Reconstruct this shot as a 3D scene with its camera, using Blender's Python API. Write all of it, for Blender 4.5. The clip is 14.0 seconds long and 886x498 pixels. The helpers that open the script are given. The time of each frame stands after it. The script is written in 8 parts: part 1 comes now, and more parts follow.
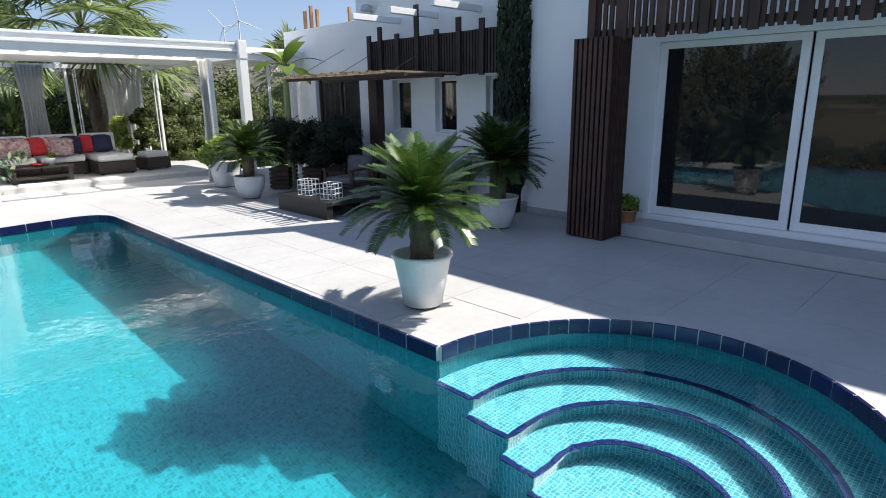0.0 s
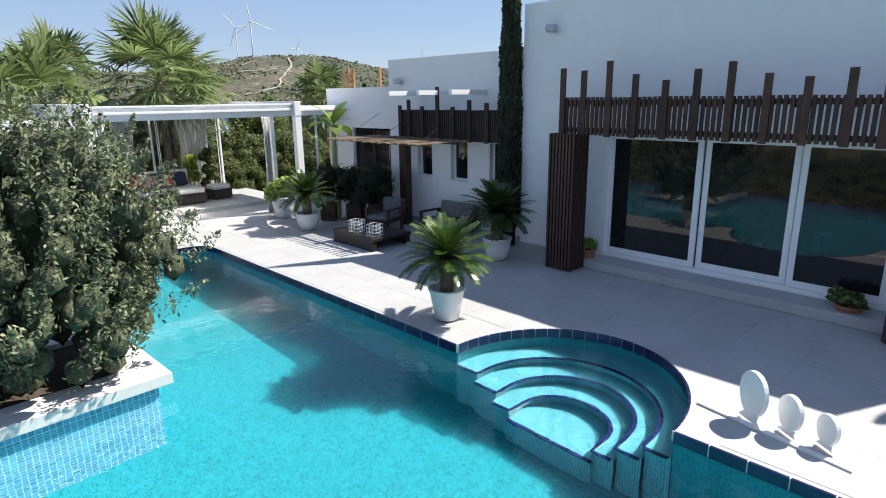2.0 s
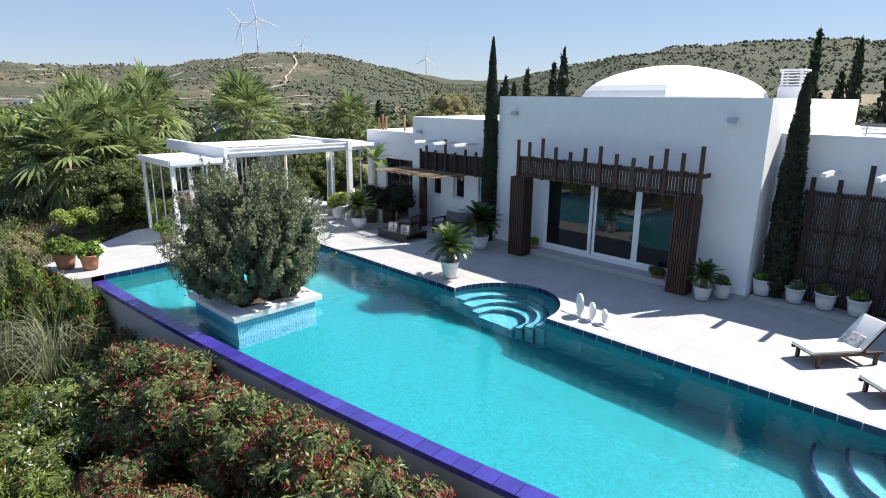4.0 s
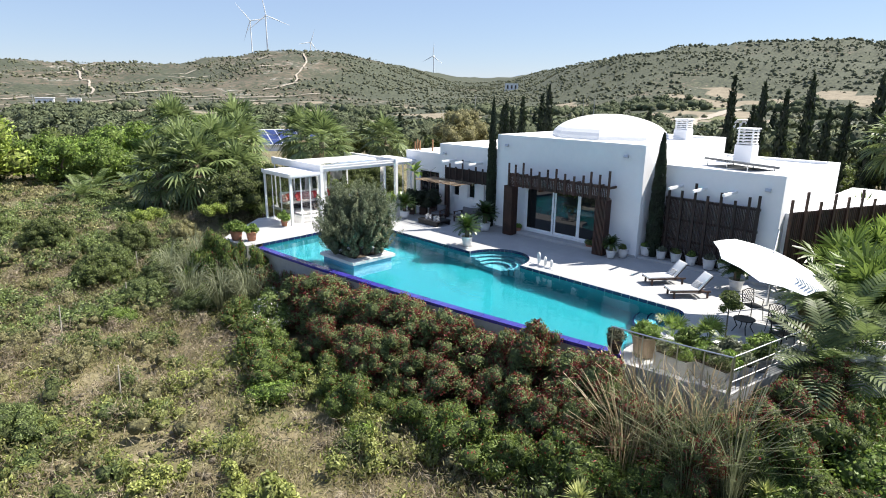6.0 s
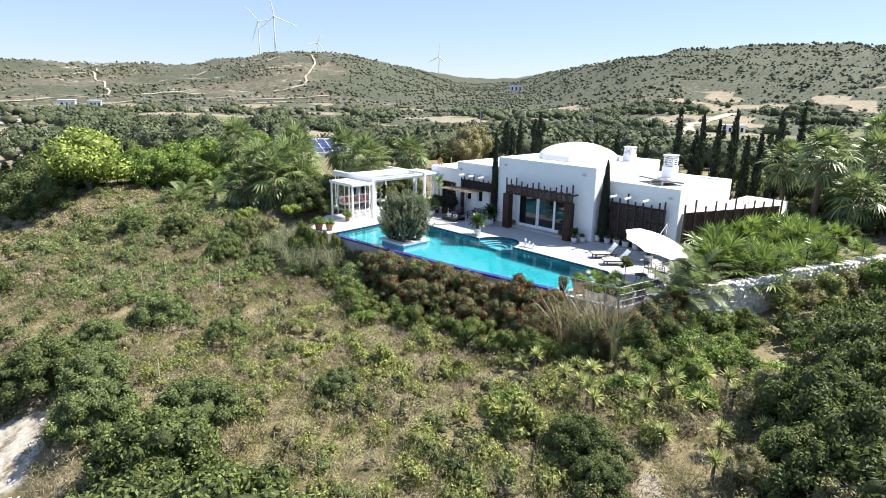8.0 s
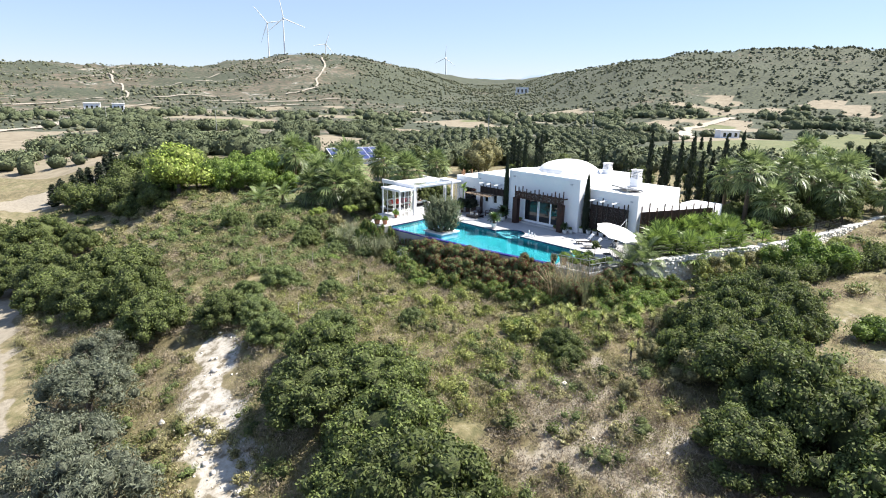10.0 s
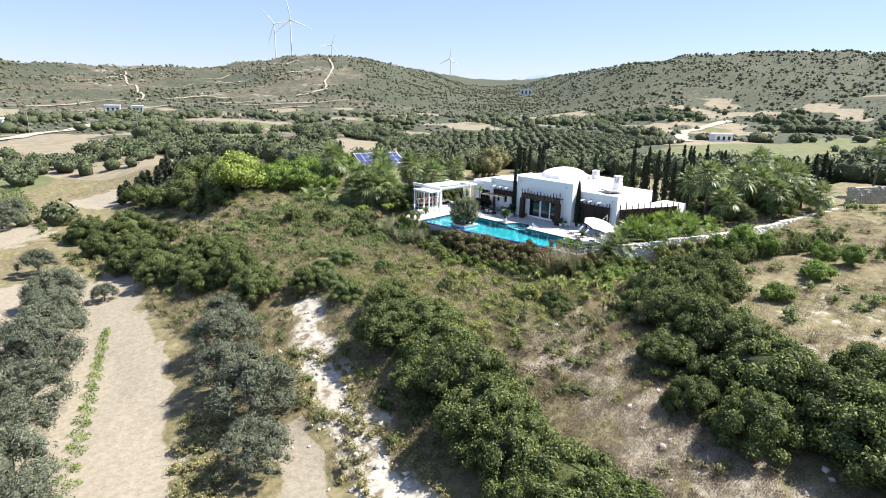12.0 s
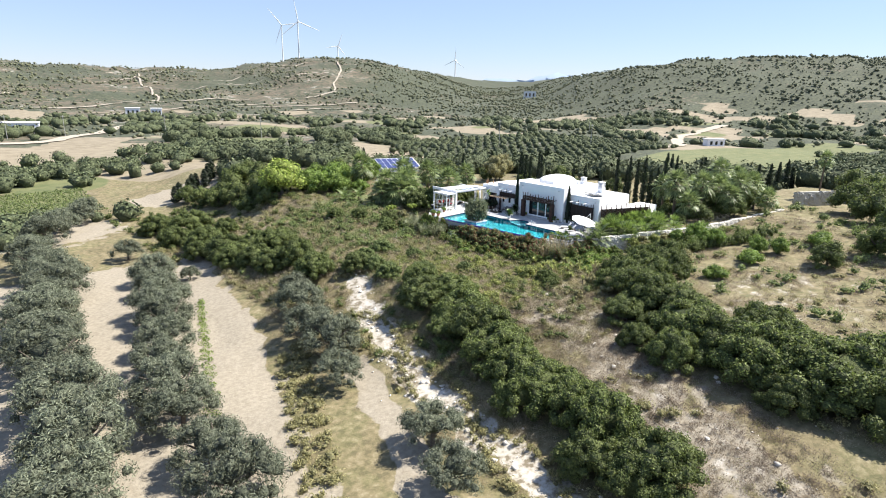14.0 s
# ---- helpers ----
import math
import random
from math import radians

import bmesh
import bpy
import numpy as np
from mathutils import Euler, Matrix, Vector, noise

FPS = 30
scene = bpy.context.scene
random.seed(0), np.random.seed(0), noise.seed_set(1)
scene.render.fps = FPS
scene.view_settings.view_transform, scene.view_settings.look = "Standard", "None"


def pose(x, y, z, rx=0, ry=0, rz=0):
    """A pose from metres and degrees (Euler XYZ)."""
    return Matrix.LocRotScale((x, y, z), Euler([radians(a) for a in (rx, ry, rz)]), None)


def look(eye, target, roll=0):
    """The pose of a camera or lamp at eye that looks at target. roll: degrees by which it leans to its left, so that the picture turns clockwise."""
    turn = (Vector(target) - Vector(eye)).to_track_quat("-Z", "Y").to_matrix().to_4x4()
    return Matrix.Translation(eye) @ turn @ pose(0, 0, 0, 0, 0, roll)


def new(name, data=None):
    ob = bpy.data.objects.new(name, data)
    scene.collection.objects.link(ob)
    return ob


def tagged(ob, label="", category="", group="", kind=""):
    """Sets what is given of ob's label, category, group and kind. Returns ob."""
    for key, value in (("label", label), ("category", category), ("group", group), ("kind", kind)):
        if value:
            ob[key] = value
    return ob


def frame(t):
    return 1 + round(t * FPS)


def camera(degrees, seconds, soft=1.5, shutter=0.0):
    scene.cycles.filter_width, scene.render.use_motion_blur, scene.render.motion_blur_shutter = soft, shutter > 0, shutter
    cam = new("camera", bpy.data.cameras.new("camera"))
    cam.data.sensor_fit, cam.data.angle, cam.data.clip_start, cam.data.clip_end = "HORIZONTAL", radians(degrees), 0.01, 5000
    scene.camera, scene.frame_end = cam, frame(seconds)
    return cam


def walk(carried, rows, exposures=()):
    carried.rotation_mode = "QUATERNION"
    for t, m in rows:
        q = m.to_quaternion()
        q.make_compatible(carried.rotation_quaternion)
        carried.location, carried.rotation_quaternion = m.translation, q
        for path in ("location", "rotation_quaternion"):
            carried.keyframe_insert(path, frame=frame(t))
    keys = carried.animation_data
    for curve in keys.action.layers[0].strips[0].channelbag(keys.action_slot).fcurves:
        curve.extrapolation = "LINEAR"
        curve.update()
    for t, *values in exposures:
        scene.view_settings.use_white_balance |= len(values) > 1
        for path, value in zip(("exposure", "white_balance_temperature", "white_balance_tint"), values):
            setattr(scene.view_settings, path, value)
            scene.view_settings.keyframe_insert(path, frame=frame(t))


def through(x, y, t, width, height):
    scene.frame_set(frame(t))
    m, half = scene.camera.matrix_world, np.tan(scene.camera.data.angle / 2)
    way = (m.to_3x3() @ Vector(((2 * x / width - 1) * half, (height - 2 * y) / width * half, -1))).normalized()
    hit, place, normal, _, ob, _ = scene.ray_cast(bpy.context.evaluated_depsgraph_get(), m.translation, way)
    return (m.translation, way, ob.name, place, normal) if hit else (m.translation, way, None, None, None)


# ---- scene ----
cam = camera(74.5, 14.0, 1.0)
PATH = [
    (0, (3.244, 1.192, 1.747), (4.614, 2.561, 1.247), -0.7),
    (0.5, (3.103, 1.057, 1.95), (4.467, 2.432, 1.451), -0.7),
    (1, (2.722, 0.649, 2.272), (4.081, 2.029, 1.773), -0.7),
    (1.5, (2.039, 0.01, 2.599), (3.388, 1.4, 2.101), -0.8),
    (2, (1.095, -0.812, 3.034), (2.442, 0.578, 2.533), -0.7),
    (2.2, (0.636, -1.21, 3.237), (1.991, 0.169, 2.725), -0.5),
    (4.3, (-5.121, -6.915, 4.945), (-3.777, -5.522, 4.442), 0.7),
    (4.5, (-5.901, -7.625, 5.125), (-4.559, -6.23, 4.622), 0.8),
    (5, (-7.893, -9.423, 5.698), (-6.555, -8.026, 5.189), 0.8),
    (5.5, (-9.843, -11.205, 6.202), (-8.508, -9.807, 5.689), 0.8),
    (6, (-11.885, -13.095, 6.692), (-10.554, -11.694, 6.176), 0.7),
    (6.5, (-14.067, -15.104, 7.241), (-12.739, -13.7, 6.724), 0.8),
    (7, (-16.257, -17.104, 7.825), (-14.932, -15.698, 7.307), 0.8),
    (7.5, (-18.463, -19.132, 8.457), (-17.141, -17.724, 7.936), 0.9),
    (8, (-20.846, -21.208, 9.088), (-19.526, -19.798, 8.57), 0.9),
    (8.2, (-21.787, -22.037, 9.415), (-20.471, -20.626, 8.891), 0.9),
    (10.3, (-33.37, -31.343, 12.149), (-32.063, -29.921, 11.63), 1.0),
    (10.5, (-34.489, -32.173, 12.401), (-33.181, -30.752, 11.881), 1.0),
    (11, (-37.146, -34.281, 13.013), (-35.842, -32.856, 12.493), 1.1),
    (11.5, (-39.783, -36.458, 13.644), (-38.482, -35.032, 13.121), 1.1),
    (11.9, (-41.907, -38.257, 14.186), (-40.609, -36.83, 13.66), 1.1),
    (12, (-42.45, -38.75, 14.251), (-41.151, -37.321, 13.729), 1.1),
    (12.5, (-45.198, -41.118, 14.91), (-43.901, -39.688, 14.388), 1.2),
    (13, (-47.998, -43.553, 15.634), (-46.704, -42.12, 15.112), 1.2),
    (13.5, (-50.874, -46.065, 16.417), (-49.582, -44.632, 15.894), 1.2),
    (14, (-53.74, -48.694, 17.068), (-52.45, -47.258, 16.546), 1.3),
]
walk(cam, [(t, look(eye, target, roll)) for t, eye, target, roll in PATH], [(0, 0.93), (2, 0.92), (5, 0.93), (7.5, 1.30), (11, 1.28), (14, 1.24)])

# ---- light ----
SUN_DIR = Vector((0.68, -0.33, 1.0)).normalized()
elevation = math.asin(SUN_DIR.z)
bearing = math.atan2(SUN_DIR.x, SUN_DIR.y)
world = bpy.data.worlds.new("sky")
scene.world = world
world.use_nodes = True
wn = world.node_tree.nodes
sky = wn.new("ShaderNodeTexSky")
sky.sky_type = "NISHITA"
sky.sun_disc = False
sky.sun_elevation = elevation
sky.sun_rotation = bearing
sky.air_density, sky.dust_density, sky.ozone_density = 1.0, 0.0, 2.2
wn["Background"].inputs["Strength"].default_value = 0.0535
haze = wn.new("ShaderNodeMix")
haze.data_type = "RGBA"
haze.inputs["Factor"].default_value = 0.43
haze.inputs["B"].default_value = (4.9, 6.45, 10.3, 1)
world.node_tree.links.new(sky.outputs["Color"], haze.inputs["A"])
world.node_tree.links.new(haze.outputs["Result"], wn["Background"].inputs["Color"])
sun_data = bpy.data.lights.new("sun", "SUN")
sun_data.energy, sun_data.angle, sun_data.color = 5.0, radians(0.55), (1.0, 0.94, 0.845)
sun = new("sun", sun_data)
sun.matrix_world = look(SUN_DIR * 60, (0, 0, 0))


# ---- materials ----
def material(name, dark, light, scale=3.0, rough=0.7, metal=0.0, bump=0.0, bump_scale=None, fine=0.35, spread=0.0, coat=0.0, detail=6.0):
    """Two colours mixed by a coarse and a fine noise, with a matching relief. spread: how far pieces differ."""
    m = bpy.data.materials.new(name)
    m.use_nodes = True
    nt, out = m.node_tree, m.node_tree.nodes["Principled BSDF"]
    n, lk = nt.nodes, nt.links
    geo = n.new("ShaderNodeNewGeometry")
    coarse, small = n.new("ShaderNodeTexNoise"), n.new("ShaderNodeTexNoise")
    for tex, s in ((coarse, scale), (small, scale * 9.0)):
        tex.inputs["Scale"].default_value = s
        tex.inputs["Detail"].default_value = detail
        tex.inputs["Roughness"].default_value = 0.62
        lk.new(geo.outputs["Position"], tex.inputs["Vector"])
    blend = n.new("ShaderNodeMix")
    blend.data_type = "FLOAT"
    blend.inputs[0].default_value = fine
    lk.new(coarse.outputs["Fac"], blend.inputs[2])
    lk.new(small.outputs["Fac"], blend.inputs[3])
    ramp = n.new("ShaderNodeValToRGB")
    ramp.color_ramp.elements[0].position, ramp.color_ramp.elements[1].position = 0.34, 0.66
    ramp.color_ramp.elements[0].color, ramp.color_ramp.elements[1].color = (*dark, 1), (*light, 1)
    lk.new(blend.outputs[0], ramp.inputs["Fac"])
    colour = ramp.outputs["Color"]
    if spread:
        info = n.new("ShaderNodeObjectInfo")
        hsv = n.new("ShaderNodeHueSaturation")
        rng = n.new("ShaderNodeMapRange")
        rng.inputs["To Min"].default_value, rng.inputs["To Max"].default_value = 1 - spread, 1 + spread
        lk.new(info.outputs["Random"], rng.inputs["Value"])
        lk.new(rng.outputs["Result"], hsv.inputs["Value"])
        lk.new(colour, hsv.inputs["Color"])
        colour = hsv.outputs["Color"]
    lk.new(colour, out.inputs["Base Color"])
    out.inputs["Roughness"].default_value = rough
    out.inputs["Metallic"].default_value = metal
    out.inputs["Coat Weight"].default_value = coat
    if bump:
        b = n.new("ShaderNodeBump")
        b.inputs["Strength"].default_value = bump
        b.inputs["Distance"].default_value = 0.02
        if bump_scale:
            relief = n.new("ShaderNodeTexNoise")
            relief.inputs["Scale"].default_value = bump_scale
            relief.inputs["Detail"].default_value = 5
            lk.new(geo.outputs["Position"], relief.inputs["Vector"])
            lk.new(relief.outputs["Fac"], b.inputs["Height"])
        else:
            lk.new(blend.outputs[0], b.inputs["Height"])
        lk.new(b.outputs["Normal"], out.inputs["Normal"])
    return m


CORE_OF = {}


def shaded_core(name, dark, light, scale):
    """The dense inside of a bush: deep relief of small leaves, inner shade painted in."""
    # leaf colours scaled down to stand for shade between the leaves
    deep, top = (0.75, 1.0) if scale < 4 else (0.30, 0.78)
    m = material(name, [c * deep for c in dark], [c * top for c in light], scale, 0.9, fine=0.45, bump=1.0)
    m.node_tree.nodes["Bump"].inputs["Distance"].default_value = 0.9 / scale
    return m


def foliage(name, dark, light, accent=None, share=0.0, rough=0.55, through=0.35):
    """Leaves: each leaf has its own tone, groups of leaves drift between dark and light; a share of them is the accent colour."""
    CORE_OF[name] = shaded_core(name + " mass", dark, light, 2.2 if "distant" in name or "hill" in name else 6.0)
    m = bpy.data.materials.new(name)
    m.use_nodes = True
    nt, out = m.node_tree, m.node_tree.nodes["Principled BSDF"]
    n, lk = nt.nodes, nt.links
    geo, info = n.new("ShaderNodeNewGeometry"), n.new("ShaderNodeObjectInfo")
    tex = n.new("ShaderNodeTexNoise")
    tex.inputs["Scale"].default_value = 1.3
    tex.inputs["Detail"].default_value = 3
    lk.new(geo.outputs["Position"], tex.inputs["Vector"])
    add = n.new("ShaderNodeMath")
    add.operation = "MULTIPLY_ADD"
    add.inputs[1].default_value = 0.55
    lk.new(geo.outputs["Random Per Island"], add.inputs[0])
    lk.new(tex.outputs["Fac"], add.inputs[2])
    ramp = n.new("ShaderNodeValToRGB")
    ramp.color_ramp.elements[0].position, ramp.color_ramp.elements[1].position = 0.45, 1.05
    ramp.color_ramp.elements[0].color, ramp.color_ramp.elements[1].color = (*dark, 1), (*light, 1)
    lk.new(add.outputs[0], ramp.inputs["Fac"])
    hsv = n.new("ShaderNodeHueSaturation")
    rng = n.new("ShaderNodeMapRange")
    rng.inputs["To Min"].default_value, rng.inputs["To Max"].default_value = 0.78, 1.22
    lk.new(info.outputs["Random"], rng.inputs["Value"])
    lk.new(rng.outputs["Result"], hsv.inputs["Value"])
    lk.new(ramp.outputs["Color"], hsv.inputs["Color"])
    colour = hsv.outputs["Color"]
    if accent:
        pick = n.new("ShaderNodeMath")
        pick.operation = "LESS_THAN"
        pick.inputs[1].default_value = share
        lk.new(geo.outputs["Random Per Island"], pick.inputs[0])
        gate = n.new("ShaderNodeMath")
        gate.operation = "MULTIPLY"
        patch = n.new("ShaderNodeTexNoise")
        patch.inputs["Scale"].default_value = 2.4
        lk.new(geo.outputs["Position"], patch.inputs["Vector"])
        over = n.new("ShaderNodeMath")
        over.operation = "GREATER_THAN"
        over.inputs[1].default_value = 0.47
        lk.new(patch.outputs["Fac"], over.inputs[0])
        lk.new(pick.outputs[0], gate.inputs[0])
        lk.new(over.outputs[0], gate.inputs[1])
        mix = n.new("ShaderNodeMix")
        mix.data_type = "RGBA"
        lk.new(gate.outputs[0], mix.inputs["Factor"])
        lk.new(colour, mix.inputs["A"])
        mix.inputs["B"].default_value = (*accent, 1)
        colour = mix.outputs["Result"]
    lk.new(colour, out.inputs["Base Color"])
    out.inputs["Roughness"].default_value = rough
    if through:
        soft = n.new("ShaderNodeBsdfTranslucent")
        lk.new(colour, soft.inputs["Color"])
        both = n.new("ShaderNodeMixShader")
        both.inputs["Fac"].default_value = through
        lk.new(out.outputs["BSDF"], both.inputs[1])
        lk.new(soft.outputs["BSDF"], both.inputs[2])
        lk.new(both.outputs["Shader"], n["Material Output"].inputs["Surface"])
    return m


def glass(name, tint, rough=0.0, ior=1.45):
    m = bpy.data.materials.new(name)
    m.use_nodes = True
    out = m.node_tree.nodes["Principled BSDF"]
    out.inputs["Base Color"].default_value = (*tint, 1)
    out.inputs["Transmission Weight"].default_value = 1.0
    out.inputs["Roughness"].default_value = rough
    out.inputs["IOR"].default_value = ior
    return m


def tile_grid(name, base, joint, pitch, rough=0.25, bump=0.3):
    """Small square mosaic: brick texture in three planes is replaced by a cell test on the position."""
    m = material(name, [c * 0.82 for c in base], base, 5.0, rough, fine=0.5)
    nt = m.node_tree
    n, lk, out = nt.nodes, nt.links, nt.nodes["Principled BSDF"]
    colour = out.inputs["Base Color"].links[0].from_socket
    geo = n.new("ShaderNodeNewGeometry")
    cell = n.new("ShaderNodeVectorMath")
    cell.operation = "FRACTION"
    size = n.new("ShaderNodeVectorMath")
    size.operation = "SCALE"
    size.inputs["Scale"].default_value = 1.0 / pitch
    lk.new(geo.outputs["Position"], size.inputs[0])
    lk.new(size.outputs[0], cell.inputs[0])
    parts = n.new("ShaderNodeSeparateXYZ")
    lk.new(cell.outputs[0], parts.inputs[0])
    facing = n.new("ShaderNodeSeparateXYZ")
    lk.new(geo.outputs["Normal"], facing.inputs[0])
    worst = None
    for axis in "XYZ":
        line = n.new("ShaderNodeMath")
        line.operation = "LESS_THAN"
        line.inputs[1].default_value = 0.15
        lk.new(parts.outputs[axis], line.inputs[0])
        flat = n.new("ShaderNodeMath")
        flat.operation = "ABSOLUTE"
        lk.new(facing.outputs[axis], flat.inputs[0])
        side = n.new("ShaderNodeMath")
        side.operation = "LESS_THAN"
        side.inputs[1].default_value = 0.75
        lk.new(flat.outputs[0], side.inputs[0])
        use = n.new("ShaderNodeMath")
        use.operation = "MULTIPLY"
        lk.new(line.outputs[0], use.inputs[0])
        lk.new(side.outputs[0], use.inputs[1])
        if worst is None:
            worst = use
        else:
            top = n.new("ShaderNodeMath")
            top.operation = "MAXIMUM"
            lk.new(worst.outputs[0], top.inputs[0])
            lk.new(use.outputs[0], top.inputs[1])
            worst = top
    ident, pick, tone, each = n.new("ShaderNodeVectorMath"), n.new("ShaderNodeTexWhiteNoise"), n.new("ShaderNodeMapRange"), n.new("ShaderNodeHueSaturation")
    ident.operation = "FLOOR"
    lk.new(size.outputs[0], ident.inputs[0])
    lk.new(ident.outputs[0], pick.inputs["Vector"])
    lk.new(pick.outputs["Value"], tone.inputs["Value"])
    tone.inputs["To Min"].default_value, tone.inputs["To Max"].default_value = 0.78, 1.22
    lk.new(tone.outputs["Result"], each.inputs["Value"])
    lk.new(colour, each.inputs["Color"])
    colour = each.outputs["Color"]
    mix = n.new("ShaderNodeMix")
    mix.data_type = "RGBA"
    lk.new(worst.outputs[0], mix.inputs["Factor"])
    lk.new(colour, mix.inputs["A"])
    mix.inputs["B"].default_value = (*joint, 1)
    lk.new(mix.outputs["Result"], out.inputs["Base Color"])
    return m


PLASTER = material("white plaster", (0.76, 0.77, 0.79), (0.83, 0.83, 0.84), 0.5, 0.85, bump=0.08, bump_scale=60)
ROOF_WHITE = material("roof coating", (0.70, 0.70, 0.70), (0.80, 0.80, 0.79), 0.7, 0.8, bump=0.1)
DARK_WOOD = material("dark stained wood", (0.024, 0.011, 0.008), (0.075, 0.033, 0.022), 4, 0.6, bump=0.2, spread=0.3)
STONE_DECK = material("pale deck stone", (0.34, 0.34, 0.345), (0.43, 0.43, 0.432), 1.3, 0.55, fine=0.4, bump=0.05, spread=0.012)
COBALT = material("cobalt glazed tile", (0.006, 0.009, 0.046), (0.010, 0.016, 0.088), 3, 0.22, spread=0.22, coat=0.3)
RIM_BLUE = material("ultramarine rim tile", (0.032, 0.028, 0.19), (0.048, 0.040, 0.28), 3, 0.25, spread=0.15, coat=0.3)
MOSAIC = tile_grid("turquoise pool mosaic", (0.012, 0.190, 0.232), (0.024, 0.218, 0.262), 0.030)
MOSAIC_PALE = tile_grid("pale step mosaic", (0.046, 0.230, 0.290), (0.20, 0.41, 0.48), 0.030)
WHITE_PAINT = material("white painted metal", (0.76, 0.76, 0.77), (0.82, 0.82, 0.83), 2, 0.45)
WHITE_POT = material("white glazed pot", (0.66, 0.66, 0.66), (0.78, 0.78, 0.78), 3, 0.45, bump=0.05)
TERRACOTTA = material("terracotta", (0.30, 0.13, 0.075), (0.42, 0.20, 0.12), 4, 0.85, bump=0.1)
SOIL = material("potting soil", (0.03, 0.022, 0.015), (0.09, 0.07, 0.05), 18, 0.95, bump=0.4)
IRON = material("black wrought iron", (0.008, 0.008, 0.008), (0.022, 0.021, 0.020), 12, 0.5, metal=0.4)
STEEL = material("brushed steel", (0.42, 0.43, 0.44), (0.55, 0.56, 0.57), 8, 0.32, metal=1.0)
CANVAS = material("white canvas", (0.74, 0.74, 0.73), (0.82, 0.82, 0.81), 3, 0.9, bump=0.05)
CUSHION = material("off-white cushion", (0.66, 0.64, 0.60), (0.76, 0.75, 0.72), 6, 0.95, bump=0.12)
CUSHION_GREY = material("grey cushion", (0.09, 0.09, 0.095), (0.17, 0.17, 0.18), 6, 0.95, bump=0.12)
SCREEN_WOOD = material("very dark stained slats", (0.011, 0.006, 0.005), (0.038, 0.020, 0.015), 4, 0.65, bump=0.2, spread=0.35)
BLACK_WOOD = material("black stained wood", (0.008, 0.007, 0.007), (0.022, 0.019, 0.018), 5, 0.5, bump=0.2)
GROUT = material("pale grout", (0.55, 0.55, 0.54), (0.66, 0.66, 0.65), 9, 0.9)
RED_CLOTH = material("red cushion cloth", (0.35, 0.015, 0.02), (0.52, 0.035, 0.04), 9, 0.9)
TOWEL = material("patterned towel cloth", (0.20, 0.20, 0.21), (0.72, 0.72, 0.71), 14, 0.95, fine=0.2)
PATTERN = material("patterned cushion cloth", (0.25, 0.04, 0.05), (0.55, 0.48, 0.46), 16, 0.9, fine=0.1)
NAVY_CLOTH = material("navy cushion cloth", (0.01, 0.012, 0.04), (0.025, 0.028, 0.075), 9, 0.9)
WICKER = material("dark wicker", (0.010, 0.007, 0.006), (0.05, 0.035, 0.028), 40, 0.6, bump=0.5)
CURTAIN = material("sheer curtain", (0.72, 0.71, 0.69), (0.80, 0.80, 0.79), 5, 0.9)
nt = CURTAIN.node_tree
thin, sheer = nt.nodes.new("ShaderNodeBsdfTranslucent"), nt.nodes.new("ShaderNodeMixShader")
thin.inputs["Color"].default_value, sheer.inputs["Fac"].default_value = (0.85, 0.85, 0.84, 1), 0.5
nt.links.new(nt.nodes["Principled BSDF"].outputs["BSDF"], sheer.inputs[1])
nt.links.new(thin.outputs["BSDF"], sheer.inputs[2])
nt.links.new(sheer.outputs["Shader"], nt.nodes["Material Output"].inputs["Surface"])
RUBBLE = material("pale rubble stone", (0.40, 0.38, 0.34), (0.62, 0.60, 0.555), 2.2, 0.9, bump=0.5, spread=0.22)
ROCK = material("white limestone", (0.38, 0.35, 0.31), (0.66, 0.63, 0.58), 1.6, 0.95, bump=0.6, spread=0.2)
CONCRETE = material("grey render", (0.26, 0.26, 0.25), (0.36, 0.36, 0.345), 1.4, 0.9, bump=0.15)
BARK = material("grey bark", (0.06, 0.05, 0.04), (0.17, 0.145, 0.12), 9, 0.95, bump=0.6)
PALM_BARK = material("palm trunk fibre", (0.08, 0.055, 0.035), (0.21, 0.16, 0.11), 11, 0.95, bump=0.7)
PV_CELL = material("blue solar cell", (0.015, 0.025, 0.10), (0.03, 0.05, 0.17), 2, 0.35)
COLLECTOR = material("dark solar collector", (0.06, 0.065, 0.07), (0.12, 0.125, 0.13), 2, 0.2)
PANE = glass("clear glass pane", (0.97, 0.985, 0.98))
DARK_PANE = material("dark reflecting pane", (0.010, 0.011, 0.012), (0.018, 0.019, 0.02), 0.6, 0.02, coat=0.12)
WATER = glass("pool water", (0.66, 0.95, 0.99), ior=1.333)
nt = WATER.node_tree
ripple, geo, rb = nt.nodes.new("ShaderNodeTexNoise"), nt.nodes.new("ShaderNodeNewGeometry"), nt.nodes.new("ShaderNodeBump")
ripple.inputs["Scale"].default_value, ripple.inputs["Detail"].default_value = 4.0, 3.0
nt.links.new(geo.outputs["Position"], ripple.inputs["Vector"])
nt.links.new(ripple.outputs["Fac"], rb.inputs["Height"])
rb.inputs["Strength"].default_value, rb.inputs["Distance"].default_value = 0.10, 0.06
nt.links.new(rb.outputs["Normal"], nt.nodes["Principled BSDF"].inputs["Normal"])

